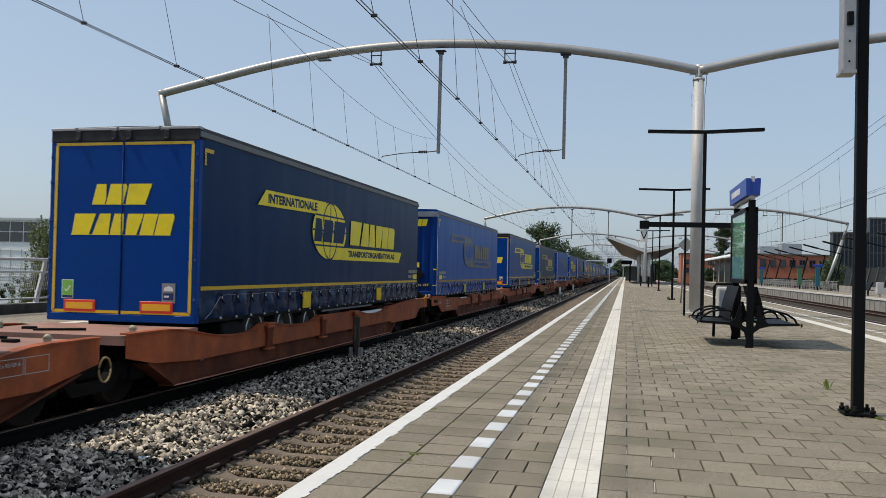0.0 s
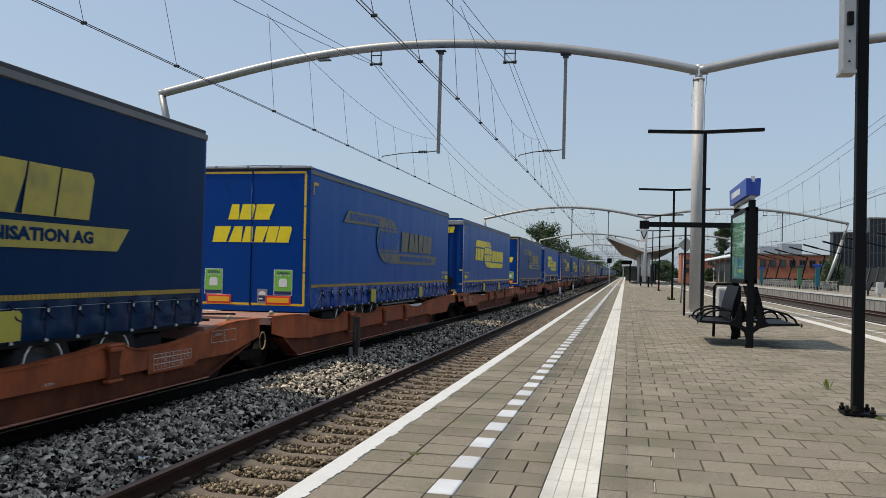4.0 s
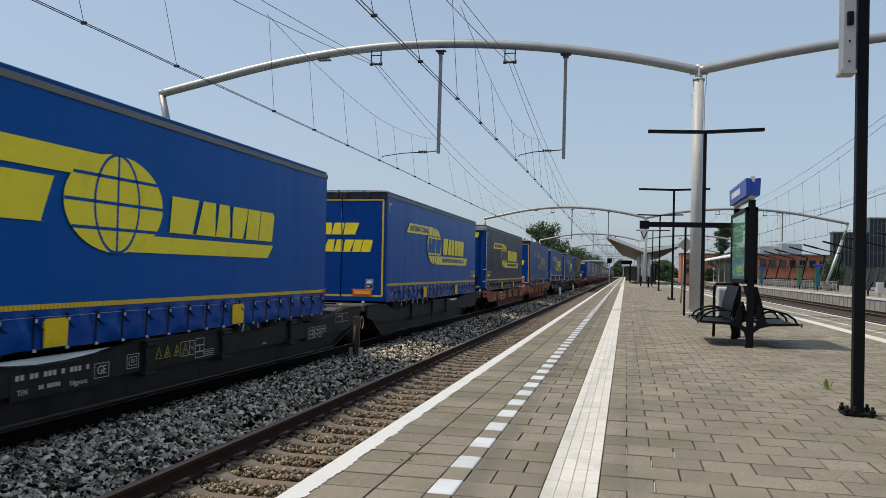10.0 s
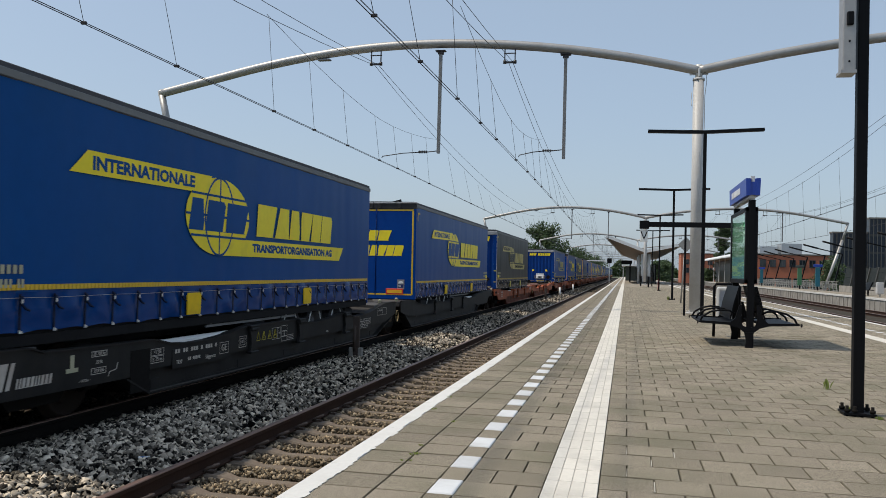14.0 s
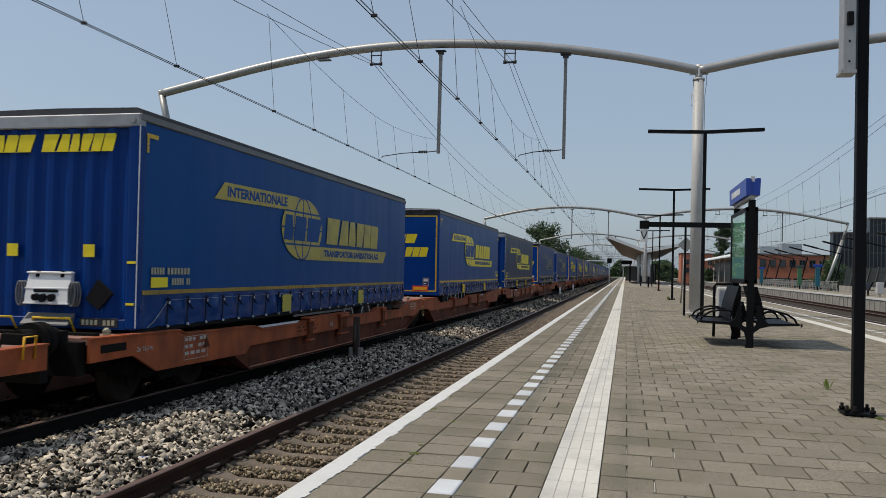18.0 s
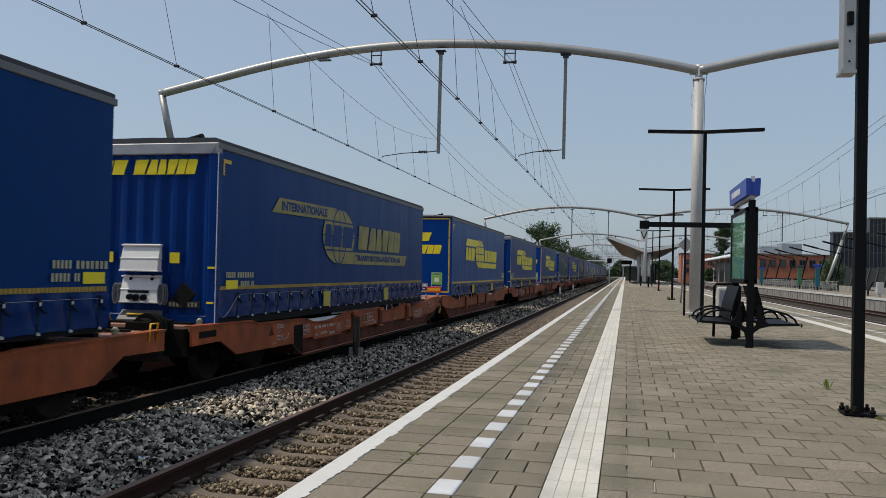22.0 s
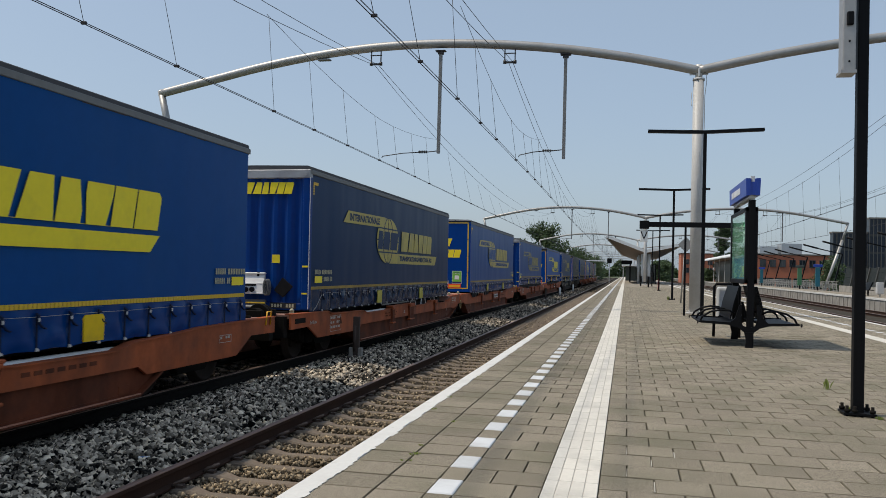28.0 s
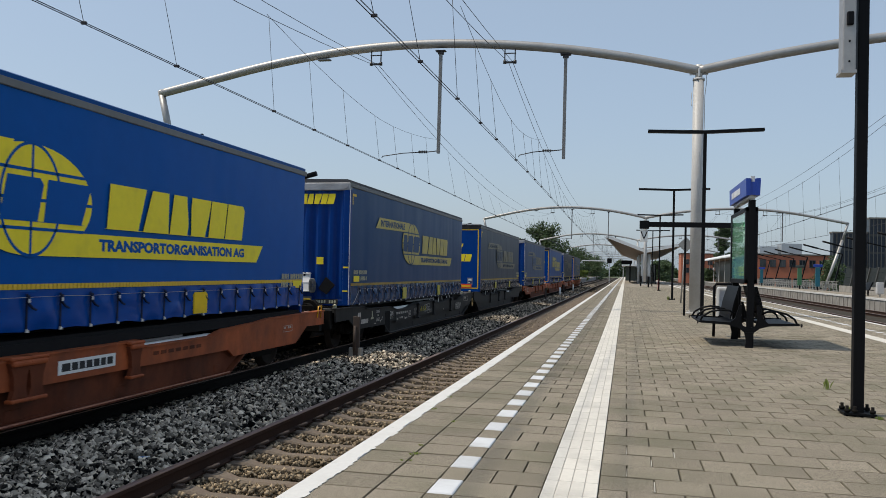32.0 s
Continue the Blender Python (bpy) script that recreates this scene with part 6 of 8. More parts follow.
# how much higher or lower the skirt and its yellow line hang
LIFT = {(3, "front"): -0.05, (3, "rear"): -0.1, (4, "front"): 0.14, (4, "rear"): -0.1, (5, "front"): -0.1, (5, "rear"): -0.08, (6, "front"): -0.08, (6, "rear"): -0.12, (7, "front"): 0.1, (9, "rear"): -0.06, (11, "front"): 0.08,
        (11, "rear"): -0.04, (13, "rear"): -0.1, (14, "front"): -0.04, (14, "rear"): -0.1, (15, "front"): 0.12, (15, "rear"): 0.2}
TRAIN = []
for k, (lead, follow, build) in enumerate(ROLL):
    style = {"brown": "orange-brown", "black": "black"}[build[1]]
    w = wagon(build[0], f"long {style} articulated pocket wagon" + (" with one pocket empty" if follow is None else " carrying two trailers"), build[1], k in (1, 3, 13, 14, 15))
    joint = FIRST_REAR + k * WAGON - GAP_REAR / 2
    TRAIN.append((w, joint, 0.0, 0.0))
    for tr, end in ((lead, "front"), (follow, "rear")):
        if tr is None:
            continue
        green = end == "rear" and tr[3]
        globe = "globe and bands" if tr[0] == "old" else "large globe and words"
        text = f"{CLOTH_WORDS[tr[2]]} curtain trailer, {WEAR_WORDS[tr[1]]}" + (", green stickers" if green else "") + f", on {style} wagon"
        t = trailer(end, tr[0], tr[1], tr[2], green, text, 0.0, {1: (0.12, 0.26), 4: (0.16, 0.33), 5: (0.08, 0.09)}.get(k, (0.0, 0.0)), LIFT.get((k, end), 0.0), {2: 0.42, 10: 0.28, 11: 0.5}.get(k, 0.0), {1: 0.27, 2: 0.2, 10: 0.1, 11: 0.22}.get(k, 0.0))
        dy, dz = SEAT.get((k, end), (0.0, 0.0))
        TRAIN.append((t, joint + (GAP_REAR / 2 if end == "rear" else -GAP_REAR / 2) + dy, 0.0 if end == "rear" else 180.0, dz))


def motions():
    """The whole train runs towards the camera and past it."""
    times = [0.5 * i for i in range(65)]
    for ob, y, turn, dz in TRAIN:
        walk(ob, [(t, pose(TRACK_A, y - run(t), RAIL + dz, 0, 0.5 if turn else -0.5, turn)) for t in times])
    # wheels turn while their wagon is near
    for w, wheelsets in WHEELS:
        y = next(j for o, j, *_ in TRAIN if o is w)
        for ws, u, d in wheelsets:
            near = [i / FPS for i in range(0, 32 * FPS + 1) if 4.0 < y + u + d - run(i / FPS) < 34.0]
            if len(near) < 3:
                continue
            rows = [(t, pose(0, d, 0.425, math.degrees(run(t) / 0.425) % 360.0)) for t in near]
            rows = ([(0.0, rows[0][1])] if near[0] > 0 else []) + rows + ([(32.0, rows[-1][1])] if near[-1] < 32 else [])
            walk(ws, rows)


# ---- overhead line ----
MAST_X = 2.11
ARC = [(2.11, 7.62), (0.9, 7.90), (-0.27, 8.14), (-2.07, 8.43), (-4.11, 8.64), (-6.22, 8.74), (-8.4, 8.69), (-10.5, 8.48), (-12.5, 8.15), (-14.4, 7.74), (-16.55, 7.26)]


def smooth_line(pts, n=6):
    """Points on a smooth curve through the given (x, z) points."""
    out = []
    for i in range(len(pts) - 1):
        p0, p1, p2, p3 = (Vector(pts[max(0, min(len(pts) - 1, i + k))]) for k in (-1, 0, 1, 2))
        for j in range(n):
            t = j / n
            out.append(0.5 * (2 * p1 + (p2 - p0) * t + (2 * p0 - 5 * p1 + 4 * p2 - p3) * t * t + (3 * p1 - p0 - 3 * p2 + p3) * t ** 3))
    return out + [Vector(pts[-1])]


def portal():
    """A tubular catenary portal: one mast on the island, an arc over the tracks on either hand."""
    p = thing("catenary_portal", "pale grey tubular steel portal arching over all tracks", "catenary portal", "portals along the line")
    bm = bmesh.new()
    tube(bm, [(MAST_X, 0, 0.0), (MAST_X, 0, 7.36)], 0.165, 20)
    tube(bm, [(MAST_X, 0, 0.0), (MAST_X, 0, 0.05)], 0.27, 20)
    tube(bm, [(MAST_X, 0, 7.30), (MAST_X, 0, 7.37)], 0.185, 20)
    mast = part("mast", bm, M["mast_zinc"], p, "round pale grey mast")
    bm = bmesh.new()
    for k in range(8):
        a = 2 * math.pi * k / 8
        tube(bm, [(MAST_X + 0.22 * math.cos(a), 0.22 * math.sin(a), 0.05), (MAST_X + 0.22 * math.cos(a), 0.22 * math.sin(a), 0.10)], 0.018, 6)
    part("bolts", bm, M["galv"], mast)
    bm = bmesh.new()
    tube(bm, [(MAST_X, 0, 7.36), (MAST_X, 0, 7.80)], 0.11, 14)
    bevel_box(bm, MAST_X - 0.28, MAST_X + 0.28, -0.015, 0.015, 7.48, 7.52, 0.004, 1)
    bevel_box(bm, MAST_X - 0.035, MAST_X + 0.035, -0.17, 0.17, 7.40, 7.66, 0.01, 1)
    part("mast_head", bm, M["galv"], p, "pinned joint at the mast head")
    bm = bmesh.new()
    tube(bm, [(MAST_X - 0.19, -0.05, 6.95), (MAST_X - 0.21, -0.05, 6.90), (MAST_X - 0.21, -0.05, 6.55), (MAST_X - 0.19, -0.05, 6.5)], 0.012, 6)
    tube(bm, [(MAST_X + 0.22, -0.03, 7.6), (MAST_X + 0.24, -0.03, 7.3), (MAST_X + 0.19, -0.03, 6.8), (MAST_X + 0.18, -0.03, 0.4)], 0.012, 6)
    part("cable", bm, M["galv"], p)
    for s in (1, -1):
        fx = (lambda x: x) if s > 0 else (lambda x: MAST_X + 1.141 * (MAST_X - x))
        bm = bmesh.new()
        tube(bm, [(fx(v.x), 0, v.y) for v in smooth_line(ARC)], 0.148, 16)
        part("arc", bm, M["grey_paint"], p, "bent tubular arc")
        bm = bmesh.new()
        tube(bm, [(fx(-16.55), 0, 7.36), (fx(-16.05), 0, 5.40)], 0.125, 14)
        tube(bm, [(fx(-16.05), 0, 5.40), (fx(-14.2), 0, -1.2)], 0.17, 16)
        tube(bm, [(fx(-16.06), 0, 5.44), (fx(-16.03), 0, 5.34)], 0.19, 16)
        part("outer_leg", bm, M["grey_paint"], p, "slanting outer leg")
        posts = ((-6.20, 8.60, 5.05, -8.14, -6.74, 5.10), (-2.04, 8.36, 4.85, -3.48, -2.58, 5.12)) if s > 0 else ((-10.69, 8.50, 5.19, -9.2, -10.2, 5.22),)
        for x, zt, zb, reach, xc, zc in posts:
            bm = bmesh.new()
            bevel_box(bm, min(fx(x - 0.05), fx(x + 0.05)), max(fx(x - 0.05), fx(x + 0.05)), -0.06, 0.06, zb, zt - 0.12, 0.006, 1)
            hp = part("hanging_post", bm, M["zinc"], p, "hanging grey steel post")
            bm = bmesh.new()
            bevel_box(bm, min(fx(x - 0.17), fx(x + 0.17)), max(fx(x - 0.17), fx(x + 0.17)), -0.10, 0.10, zt - 0.13, zt - 0.09, 0.006, 1)
            bevel_box(bm, min(fx(x - 0.09), fx(x + 0.09)), max(fx(x - 0.09), fx(x + 0.09)), -0.08, 0.08, zt - 0.22, zt - 0.13, 0.006, 1)
            part("post_head", bm, M["wire"], hp, "dark bolted head plate")
            bm = bmesh.new()
            g = 1 if reach < x else -1
            tube(bm, [(fx(x - g * 0.05), 0, zc + 0.03), (fx(xc + g * 0.18), 0, zc)], 0.018, 6)
            tube(bm, [(fx(xc - g * 0.1), 0, zc - 0.01), (fx((xc + reach) / 2), 0, zc - 0.04), (fx(reach), 0, zc - 0.14), (fx(reach) - 0.02, 0, zc - 0.2)], 0.016, 6)
            part("steady_arm", bm, M["wire"], hp, "thin registration arm")
            bm = bmesh.new()
            for k in range(5):
                tube(bm, [(fx(xc + 0.14 - 0.06 * k), 0, zc), (fx(xc + 0.11 - 0.06 * k), 0, zc)], 0.05, 10)
            tube(bm, [(fx(xc + 0.2), 0, zc), (fx(xc - 0.15), 0, zc)], 0.02, 8)
            part("insulator", bm, M["insulator"], hp, "brown ribbed insulator")
        for x, zt in ((-8.45, 8.62), (-3.86, 8.56)) if s > 0 else ((-4.72, 8.62), (-9.1, 8.56)):
            bm = bmesh.new()
            for d in (-0.17, 0.17):
                bar(bm, (fx(x + d), -0.03, zt + 0.02), (fx(x + d), -0.03, zt - 0.50), 0.035, 0.035)
                tube(bm, [(fx(x + d), -0.03, zt - 0.46), (fx(x + d), -0.03, zt - 0.56)], 0.055, 10)
            bar(bm, (fx(x - 0.2), -0.03, zt - 0.22), (fx(x + 0.2), -0.03, zt - 0.22), 0.03, 0.03)
            bar(bm, (fx(x - 0.2), -0.03, zt - 0.52), (fx(x + 0.2), -0.03, zt - 0.52), 0.06, 0.06)
            part("wire_hanger", bm, M["insulator"], p, "dark hanger for the carrying wires")
        bm = bmesh.new()
        bevel_box(bm, min(fx(-10.55), fx(-10.1)), max(fx(-10.55), fx(-10.1)), -0.1, 0.1, 8.28, 8.33, 0.008, 1)
        box(bm, min(fx(-10.4), fx(-10.25)), max(fx(-10.4), fx(-10.25)), -0.04, 0.04, 8.33, 8.42)
        part("stub_bracket", bm, M["zinc"], p)
    return p


PORTALS = [26.93, 96.9, 161.9, 223.6]
_p = portal()
_p.matrix_basis = Matrix.Translation((0, PORTALS[0], 0))
for y in PORTALS[1:]:
    copy_thing(_p, Matrix.Translation((0, y, 0)))
for y in (270.0, 305.0, 345.0, 390.0):
    g = thing("lattice_gantry", "distant grey lattice gantry over the tracks", "gantry", "far gantries")
    bm = bmesh.new()
    for x in (-13.0, 9.0):
        bar(bm, (x, y, -0.9), (x, y, 8.2), 0.3, 0.3)
    part("post", bm, M["galv"], g)
    bm = bmesh.new()
    for z in (7.4, 8.1):
        bar(bm, (-13.0, y, z), (9.0, y, z), 0.1, 0.1)
    for i in range(22):
        bar(bm, (-13.0 + i, y, 7.4 if i % 2 else 8.1), (-12.0 + i, y, 8.1 if i % 2 else 7.4), 0.05, 0.05)
    part("truss", bm, M["galv"], g, "flat lattice beam")
    bm = bmesh.new()
    for x in (-9.5, -5.5, -1.5, 3.0):
        bar(bm, (x, y, 7.4), (x, y, 5.2), 0.1, 0.1)
    part("droppers", bm, M["galv"], g)

SPANS = [-38.0] + PORTALS + [290.0, 360.0]


def overhead(name, xs, x_mess, contact, stitch_low, label, sags=(0.88, 0.66), reach=1.0, drops=(-9.1, -6.55, -3.85, -0.65, 1.6, 4.1, 6.5)):
    """Two contact wires, the carrying wires with their sag, the stitch wire at each portal, and droppers."""
    t = thing(name, label, "overhead wire", "overhead wires")

    def cz(y):
        return contact(y)

    def mz(y):
        for a, b in zip(SPANS, SPANS[1:]):
            if a <= y <= b:
                u = (y - a) / (b - a)
                return 8.08 - 9.6 * reach * u * (1 - u)
        return 8.08

    def cx(y):
        for i, (a, b) in enumerate(zip(SPANS, SPANS[1:])):
            if a <= y <= b:
                u = (y - a) / (b - a)
                x0, x1 = xs[i % 2], xs[(i + 1) % 2]
                return x0 + (x1 - x0) * u
        return xs[0]

    ys = [-38 + 4.0 * i for i in range(96)]
    for d in (-0.03, 0.03):
        bm = bmesh.new()
        tube(bm, [(cx(y) + d, y, cz(y)) for y in ys], 0.0075, 5)
        part("contact_wire", bm, M["wire"], t)
    for d, k in ((-0.06, sags[0]), (0.08, sags[1])):
        bm = bmesh.new()
        tube(bm, [(x_mess + d, y, 8.08 - (8.08 - mz(y)) * k) for y in sorted(set(ys + PORTALS))], 0.0085, 5)
        part("carrying_wire", bm, M["wire"], t, "sagging carrying wire")
    bm = bmesh.new()
    bd = bmesh.new()
    for yp in PORTALS:
        pts = []
        for i in range(13):
            u = -1 + i / 6
            y = yp + 9.2 * u
            z = stitch_low + (mz(yp + 9.2) - stitch_low) * abs(u) ** 1.7
            pts.append(((cx(y) + x_mess) / 2, y, z))
        tube(bm, pts, 0.006, 5)
        for d in drops:
            y = yp + d
            z = stitch_low + (mz(yp + 9.2) - stitch_low) * abs(d / 9.2) ** 1.7
            tube(bd, [(cx(y), y, cz(y)), ((cx(y) + x_mess) / 2, y, z)], 0.0055, 4)
            bevel_box(bd, cx(y) - 0.045, cx(y) + 0.045, y - 0.02, y + 0.02, cz(y) - 0.02, cz(y) + 0.025, 0.005, 1)
    for a, b in zip(SPANS, SPANS[1:]):
        y = a + 11.8
        while y < b - 11:
            tube(bd, [(cx(y), y, cz(y)), (x_mess, y, max(cz(y) + 0.2, mz(y)))], 0.0055, 4)
            bevel_box(bd, cx(y) - 0.045, cx(y) + 0.045, y - 0.02, y + 0.02, cz(y) - 0.02, cz(y) + 0.025, 0.005, 1)
            y += 2.65 if a < 0 else 4.2
    part("stitch_wire", bm, M["wire"], t, "stitch wire under each portal")
    part("dropper_set", bd, M["wire"], t, "thin upright droppers")["kind"] = "stuff"
    return t


def contact_a(y):
    return 4.74 - min(0.18, max(0, y - 30) * 0.005)


def contact_b(y):
    return 4.66 + min(1, max(0, (y - 10) / 6)) * 0.06 - min(0.20, max(0, y - 32) * 0.008)


overhead("overhead_line_train", (-7.95, -8.05), -8.45, contact_a, 6.21, "dark overhead wires above the train's track")
overhead("overhead_line_near", (-3.45, -3.48), -3.86, contact_b, 5.99, "dark overhead wires above the empty track", drops=(-10.2, -7.4, -4.9, -0.75, 2.4, 4.9, 7.4))
overhead("overhead_line_east", (10.0, 10.03), 9.9, contact_b, 5.88, "dark overhead wires above the eastern track", (0.66, 1.02), 0.58)
overhead("overhead_line_far_east", (15.0, 15.05), 14.9, contact_a, 6.14, "dark overhead wires above the far eastern track", (1.0, 1.04), 0.58)


# ---- island platform furniture ----
def t_lamp(y, x=2.2, h=5.46):
    t = thing("platform_lamp", "black square lamp post with a slim T-shaped light bar", "street lamp", "lamps on the island", at=Matrix.Translation((x, y, 0)))
    bm = bmesh.new()
    bevel_box(bm, -0.05, 0.05, -0.05, 0.05, 0.0, h, 0.006, 1)
    part("post", bm, M["black_paint"], t)
    bm = bmesh.new()
    bar(bm, (-1.65, 0, h + 0.04), (0, 0, h), 0.16, 0.09)
    bar(bm, (0, 0, h), (1.66, 0, h + 0.06), 0.16, 0.09)
    part("light_bar", bm, M["black_paint"], t, "slim black light bar")
    bm = bmesh.new()
    bevel_box(bm, -0.14, 0.14, -0.14, 0.14, 0.0, 0.03, 0.006, 1)
    base = part("base_plate", bm, M["black_paint"], t)
    bm = bmesh.new()
    for a in (-0.10, 0.10):
        for b in (-0.10, 0.10):
            tube(bm, [(a, b, 0.03), (a, b, 0.085)], 0.018, 6)
    part("bolts", bm, M["soot"], base)
    return t


for y, x, h in ((25.61, 2.22, 5.46), (41.3, 2.2, 5.29), (63.5, 2.42, 5.6), (86.0, 2.6, 5.6)):
    t_lamp(y, x, h)

near_lamp = thing("platform_lamp", "black square lamp post with a pale box fixed near its top", "street lamp", "lamps on the island", at=Matrix.Translation((2.02, 7.97, 0)))
bm = bmesh.new()
bevel_box(bm, -0.046, 0.046, -0.046, 0.046, 0.0, 5.46, 0.008, 2)
part("post", bm, M["black_paint"], near_lamp)
bm = bmesh.new()
bar(bm, (-1.65, 0, 5.50), (0, 0, 5.46), 0.16, 0.09)
bar(bm, (0, 0, 5.46), (1.66, 0, 5.52), 0.16, 0.09)
part("light_bar", bm, M["black_paint"], near_lamp)
bm = bmesh.new()
prism(bm, [(-0.13, -0.10), (0.13, -0.13), (0.13, 0.10), (-0.13, 0.13)], "z", 0.012, 0.03)
bp = part("base_plate", bm, M["black_paint"], near_lamp)
bm = bmesh.new()
for a, b in ((-0.10, -0.075), (0.10, -0.10), (0.10, 0.075), (-0.10, 0.10), (-0.04, -0.09)):
    tube(bm, [(a, b, 0.0), (a, b, 0.09)], 0.014, 6)
    tube(bm, [(a, b, 0.035), (a, b, 0.06)], 0.026, 6)
part("bolts", bm, M["soot"], bp)
bm = bmesh.new()
bevel_box(bm, -0.185, -0.075, -0.10, 0.06, 3.03, 3.95, 0.01, 2)
box(bm, -0.20, -0.07, -0.11, 0.07, 3.015, 3.045)
bx = part("speaker_box", bm, M["grey_paint"], near_lamp, "pale grey box")
bm = bmesh.new()
bevel_box(bm, -0.155, -0.10, -0.13, -0.09, 3.44, 3.56, 0.008, 1)
for z in (3.12, 3.3, 3.7):
    tube(bm, [(-0.13, -0.105, z), (-0.13, -0.098, z)], 0.01, 6)
part("sensor", bm, M["black_paint"], bx)

# sign frame beside the mast
sf = thing("sign_frame", "black steel frame beside the mast with a small V sign", "sign frame", at=Matrix.Translation((0, 25.6, 0)))
for x in (1.715, 3.04):
    bm = bmesh.new()
    bevel_box(bm, x - 0.03, x + 0.03, -0.03, 0.03, 0.0, 2.76, 0.005, 1)
    part("post", bm, M["black_paint"], sf)
bm = bmesh.new()
bevel_box(bm, 0.38, 3.10, -0.06, 0.06, 2.62, 2.77, 0.006, 1)
part("beam", bm, M["black_paint"], sf)
bm = bmesh.new()
bevel_box(bm, 0.38, 0.66, -0.12, 0.10, 2.56, 2.80, 0.01, 1)
part("signal_lamp", bm, M["black_paint"], sf, "black lamp box")
bm = bmesh.new()
bevel_box(bm, 0.41, 0.62, -0.05, 0.05, 2.17, 2.54, 0.006, 1)
vs = part("v_sign", bm, M["white_gloss"], sf, "white sign with a black letter V")
part("letter", words("V", 0.36, M["black_print"]), None, vs, "", Matrix.Translation((0.515, -0.055, 2.34)))

# back of a diamond sign on a leaning pole
for x, y, top, pole, lean, label in ((2.32, 36.8, 2.83, M["grey_paint"], 0.17, "grey back of a diamond sign on a leaning pale pole"), (-11.5, 20.1, 2.58, M["galv"], 0.03, "grey back of a diamond sign on a thin pole")):
    d = thing("diamond_sign", label, "sign", at=Matrix.Translation((x, y, 0)))
    bm = bmesh.new()
    tube(bm, [(0, 0, 0), (lean, 0, top)], 0.035 if x > 0 else 0.028, 10)
    part("pole", bm, pole, d)
    s = 0.33 if x > 0 else 0.32
    bm = bmesh.new()
    prism(bm, [(lean - s, top - s), (lean, top - 2 * s), (lean + s, top - s), (lean, top)], "y", -0.05, -0.035)
    part("plate", bm, M["sign_back"], d, "grey sign back")

# information pylon with its blue name board, standing over the bench
py = thing("information_pylon", "black station pylon with lit green map case and blue name board", "information sign", at=Matrix.Translation((2.07, 0, 0)))
for y in (14.85, 16.80):
    bm = bmesh.new()
    bevel_box(bm, -0.055, 0.055, y - 0.055, y + 0.055, 0.0, 2.50, 0.006, 1)
    part("post", bm, M["black_paint"], py)
bm = bmesh.new()
for y0, y1, z0, z1 in ((14.80, 14.92, 1.08, 2.38), (16.73, 16.86, 1.08, 2.38), (14.80, 16.86, 1.08, 1.16), (14.80, 16.86, 2.30, 2.38)):
    bevel_box(bm, -0.10, 0.10, y0, y1, z0, z1, 0.012, 1)
part("case_frame", bm, M["black_paint"], py, "black map case")
bm = bmesh.new()
box(bm, -0.075, 0.075, 14.9, 16.75, 1.15, 2.31)
case = part("map_panel", bm, M["poster_green"], py, "green route map")
bm = bmesh.new()
rng = random.Random(5)
for i in range(60):
    y, z = rng.uniform(14.98, 16.66), rng.choice((rng.uniform(2.02, 2.12), rng.uniform(1.32, 1.75)))
    box(bm, -0.0785, -0.075, y, y + rng.uniform(0.03, 0.16), z, z + rng.uniform(0.008, 0.02))
for i in range(30):
    y = 14.98 + i * 0.056
    bar(bm, (-0.0775, y, 1.93 + (0.02 if i % 2 else 0.0)), (-0.0775, y + 0.056, 1.93 + (0.0 if i % 2 else 0.02)), 0.003, 0.012)
part("map_lines", bm, M["white_gloss"], case, "pale lines on the map")
bm = bmesh.new()
for i in range(40):
    y, z = rng.uniform(14.98, 16.62), rng.uniform(1.28, 1.85)
    box(bm, -0.0790, -0.075, y, y + rng.uniform(0.02, 0.1), z, z + rng.uniform(0.01, 0.05))
part("map_marks", bm, M["teal"], case)
bm = bmesh.new()
box(bm, -0.090, -0.084, 14.92, 16.73, 1.16, 2.30)
gp = part("glass", bm, M["pane_green"], py, "glass front")
gp.visible_shadow = False
for s in (-1, 1):
    bm = bmesh.new()
    prism(bm, [(s * 0.075 - 0.035, 2.57), (s * 0.075 + 0.035, 2.57), (s * 0.075 + 0.035 + s * 0.01, 2.86), (s * 0.075 - 0.035 + s * 0.01, 2.86)], "y", 14.72, 17.0)
    nb = part("name_board", bm, M["blue_sign"], py, "royal blue name board")
    if s < 0:
        z = 2.66
        y = 16.62
        for w in (0.11, 0.12, 0.03, 0.03, 0.09, 0.09, 0.07, 0.08, 0.08, 0.09, 0.06):
            bm = bmesh.new()
            prism(bm, [(y, z), (y - w, z), (y - w, z + 0.11), (y, z + 0.11)], "x", -0.1235, -0.112)
            part("name_bar", bm, M["white_gloss"], nb)
            y -= w + 0.03
bm = bmesh.new()
box(bm, -0.05, 0.05, 14.78, 16.9, 2.53, 2.575)
for y in (14.85, 16.80):
    tube(bm, [(0, y, 2.44), (0, y, 2.64)], 0.045, 8)
box(bm, -0.03, 0.03, 14.76, 14.86, 2.7, 2.9)
part("board_bracket", bm, M["galv"], py)
for y0, y1 in ((14.73, 14.76), (16.96, 16.99)):
    bm = bmesh.new()
    prism(bm, [(-0.08, 2.58), (0.08, 2.58), (0.085, 2.855), (0.03, 2.855), (0.03, 2.80), (-0.03, 2.80), (-0.03, 2.855), (-0.085, 2.855)], "y", y0, y1)
    part("end_cap", bm, M["blue_sign"], py, "royal blue end of the name board")


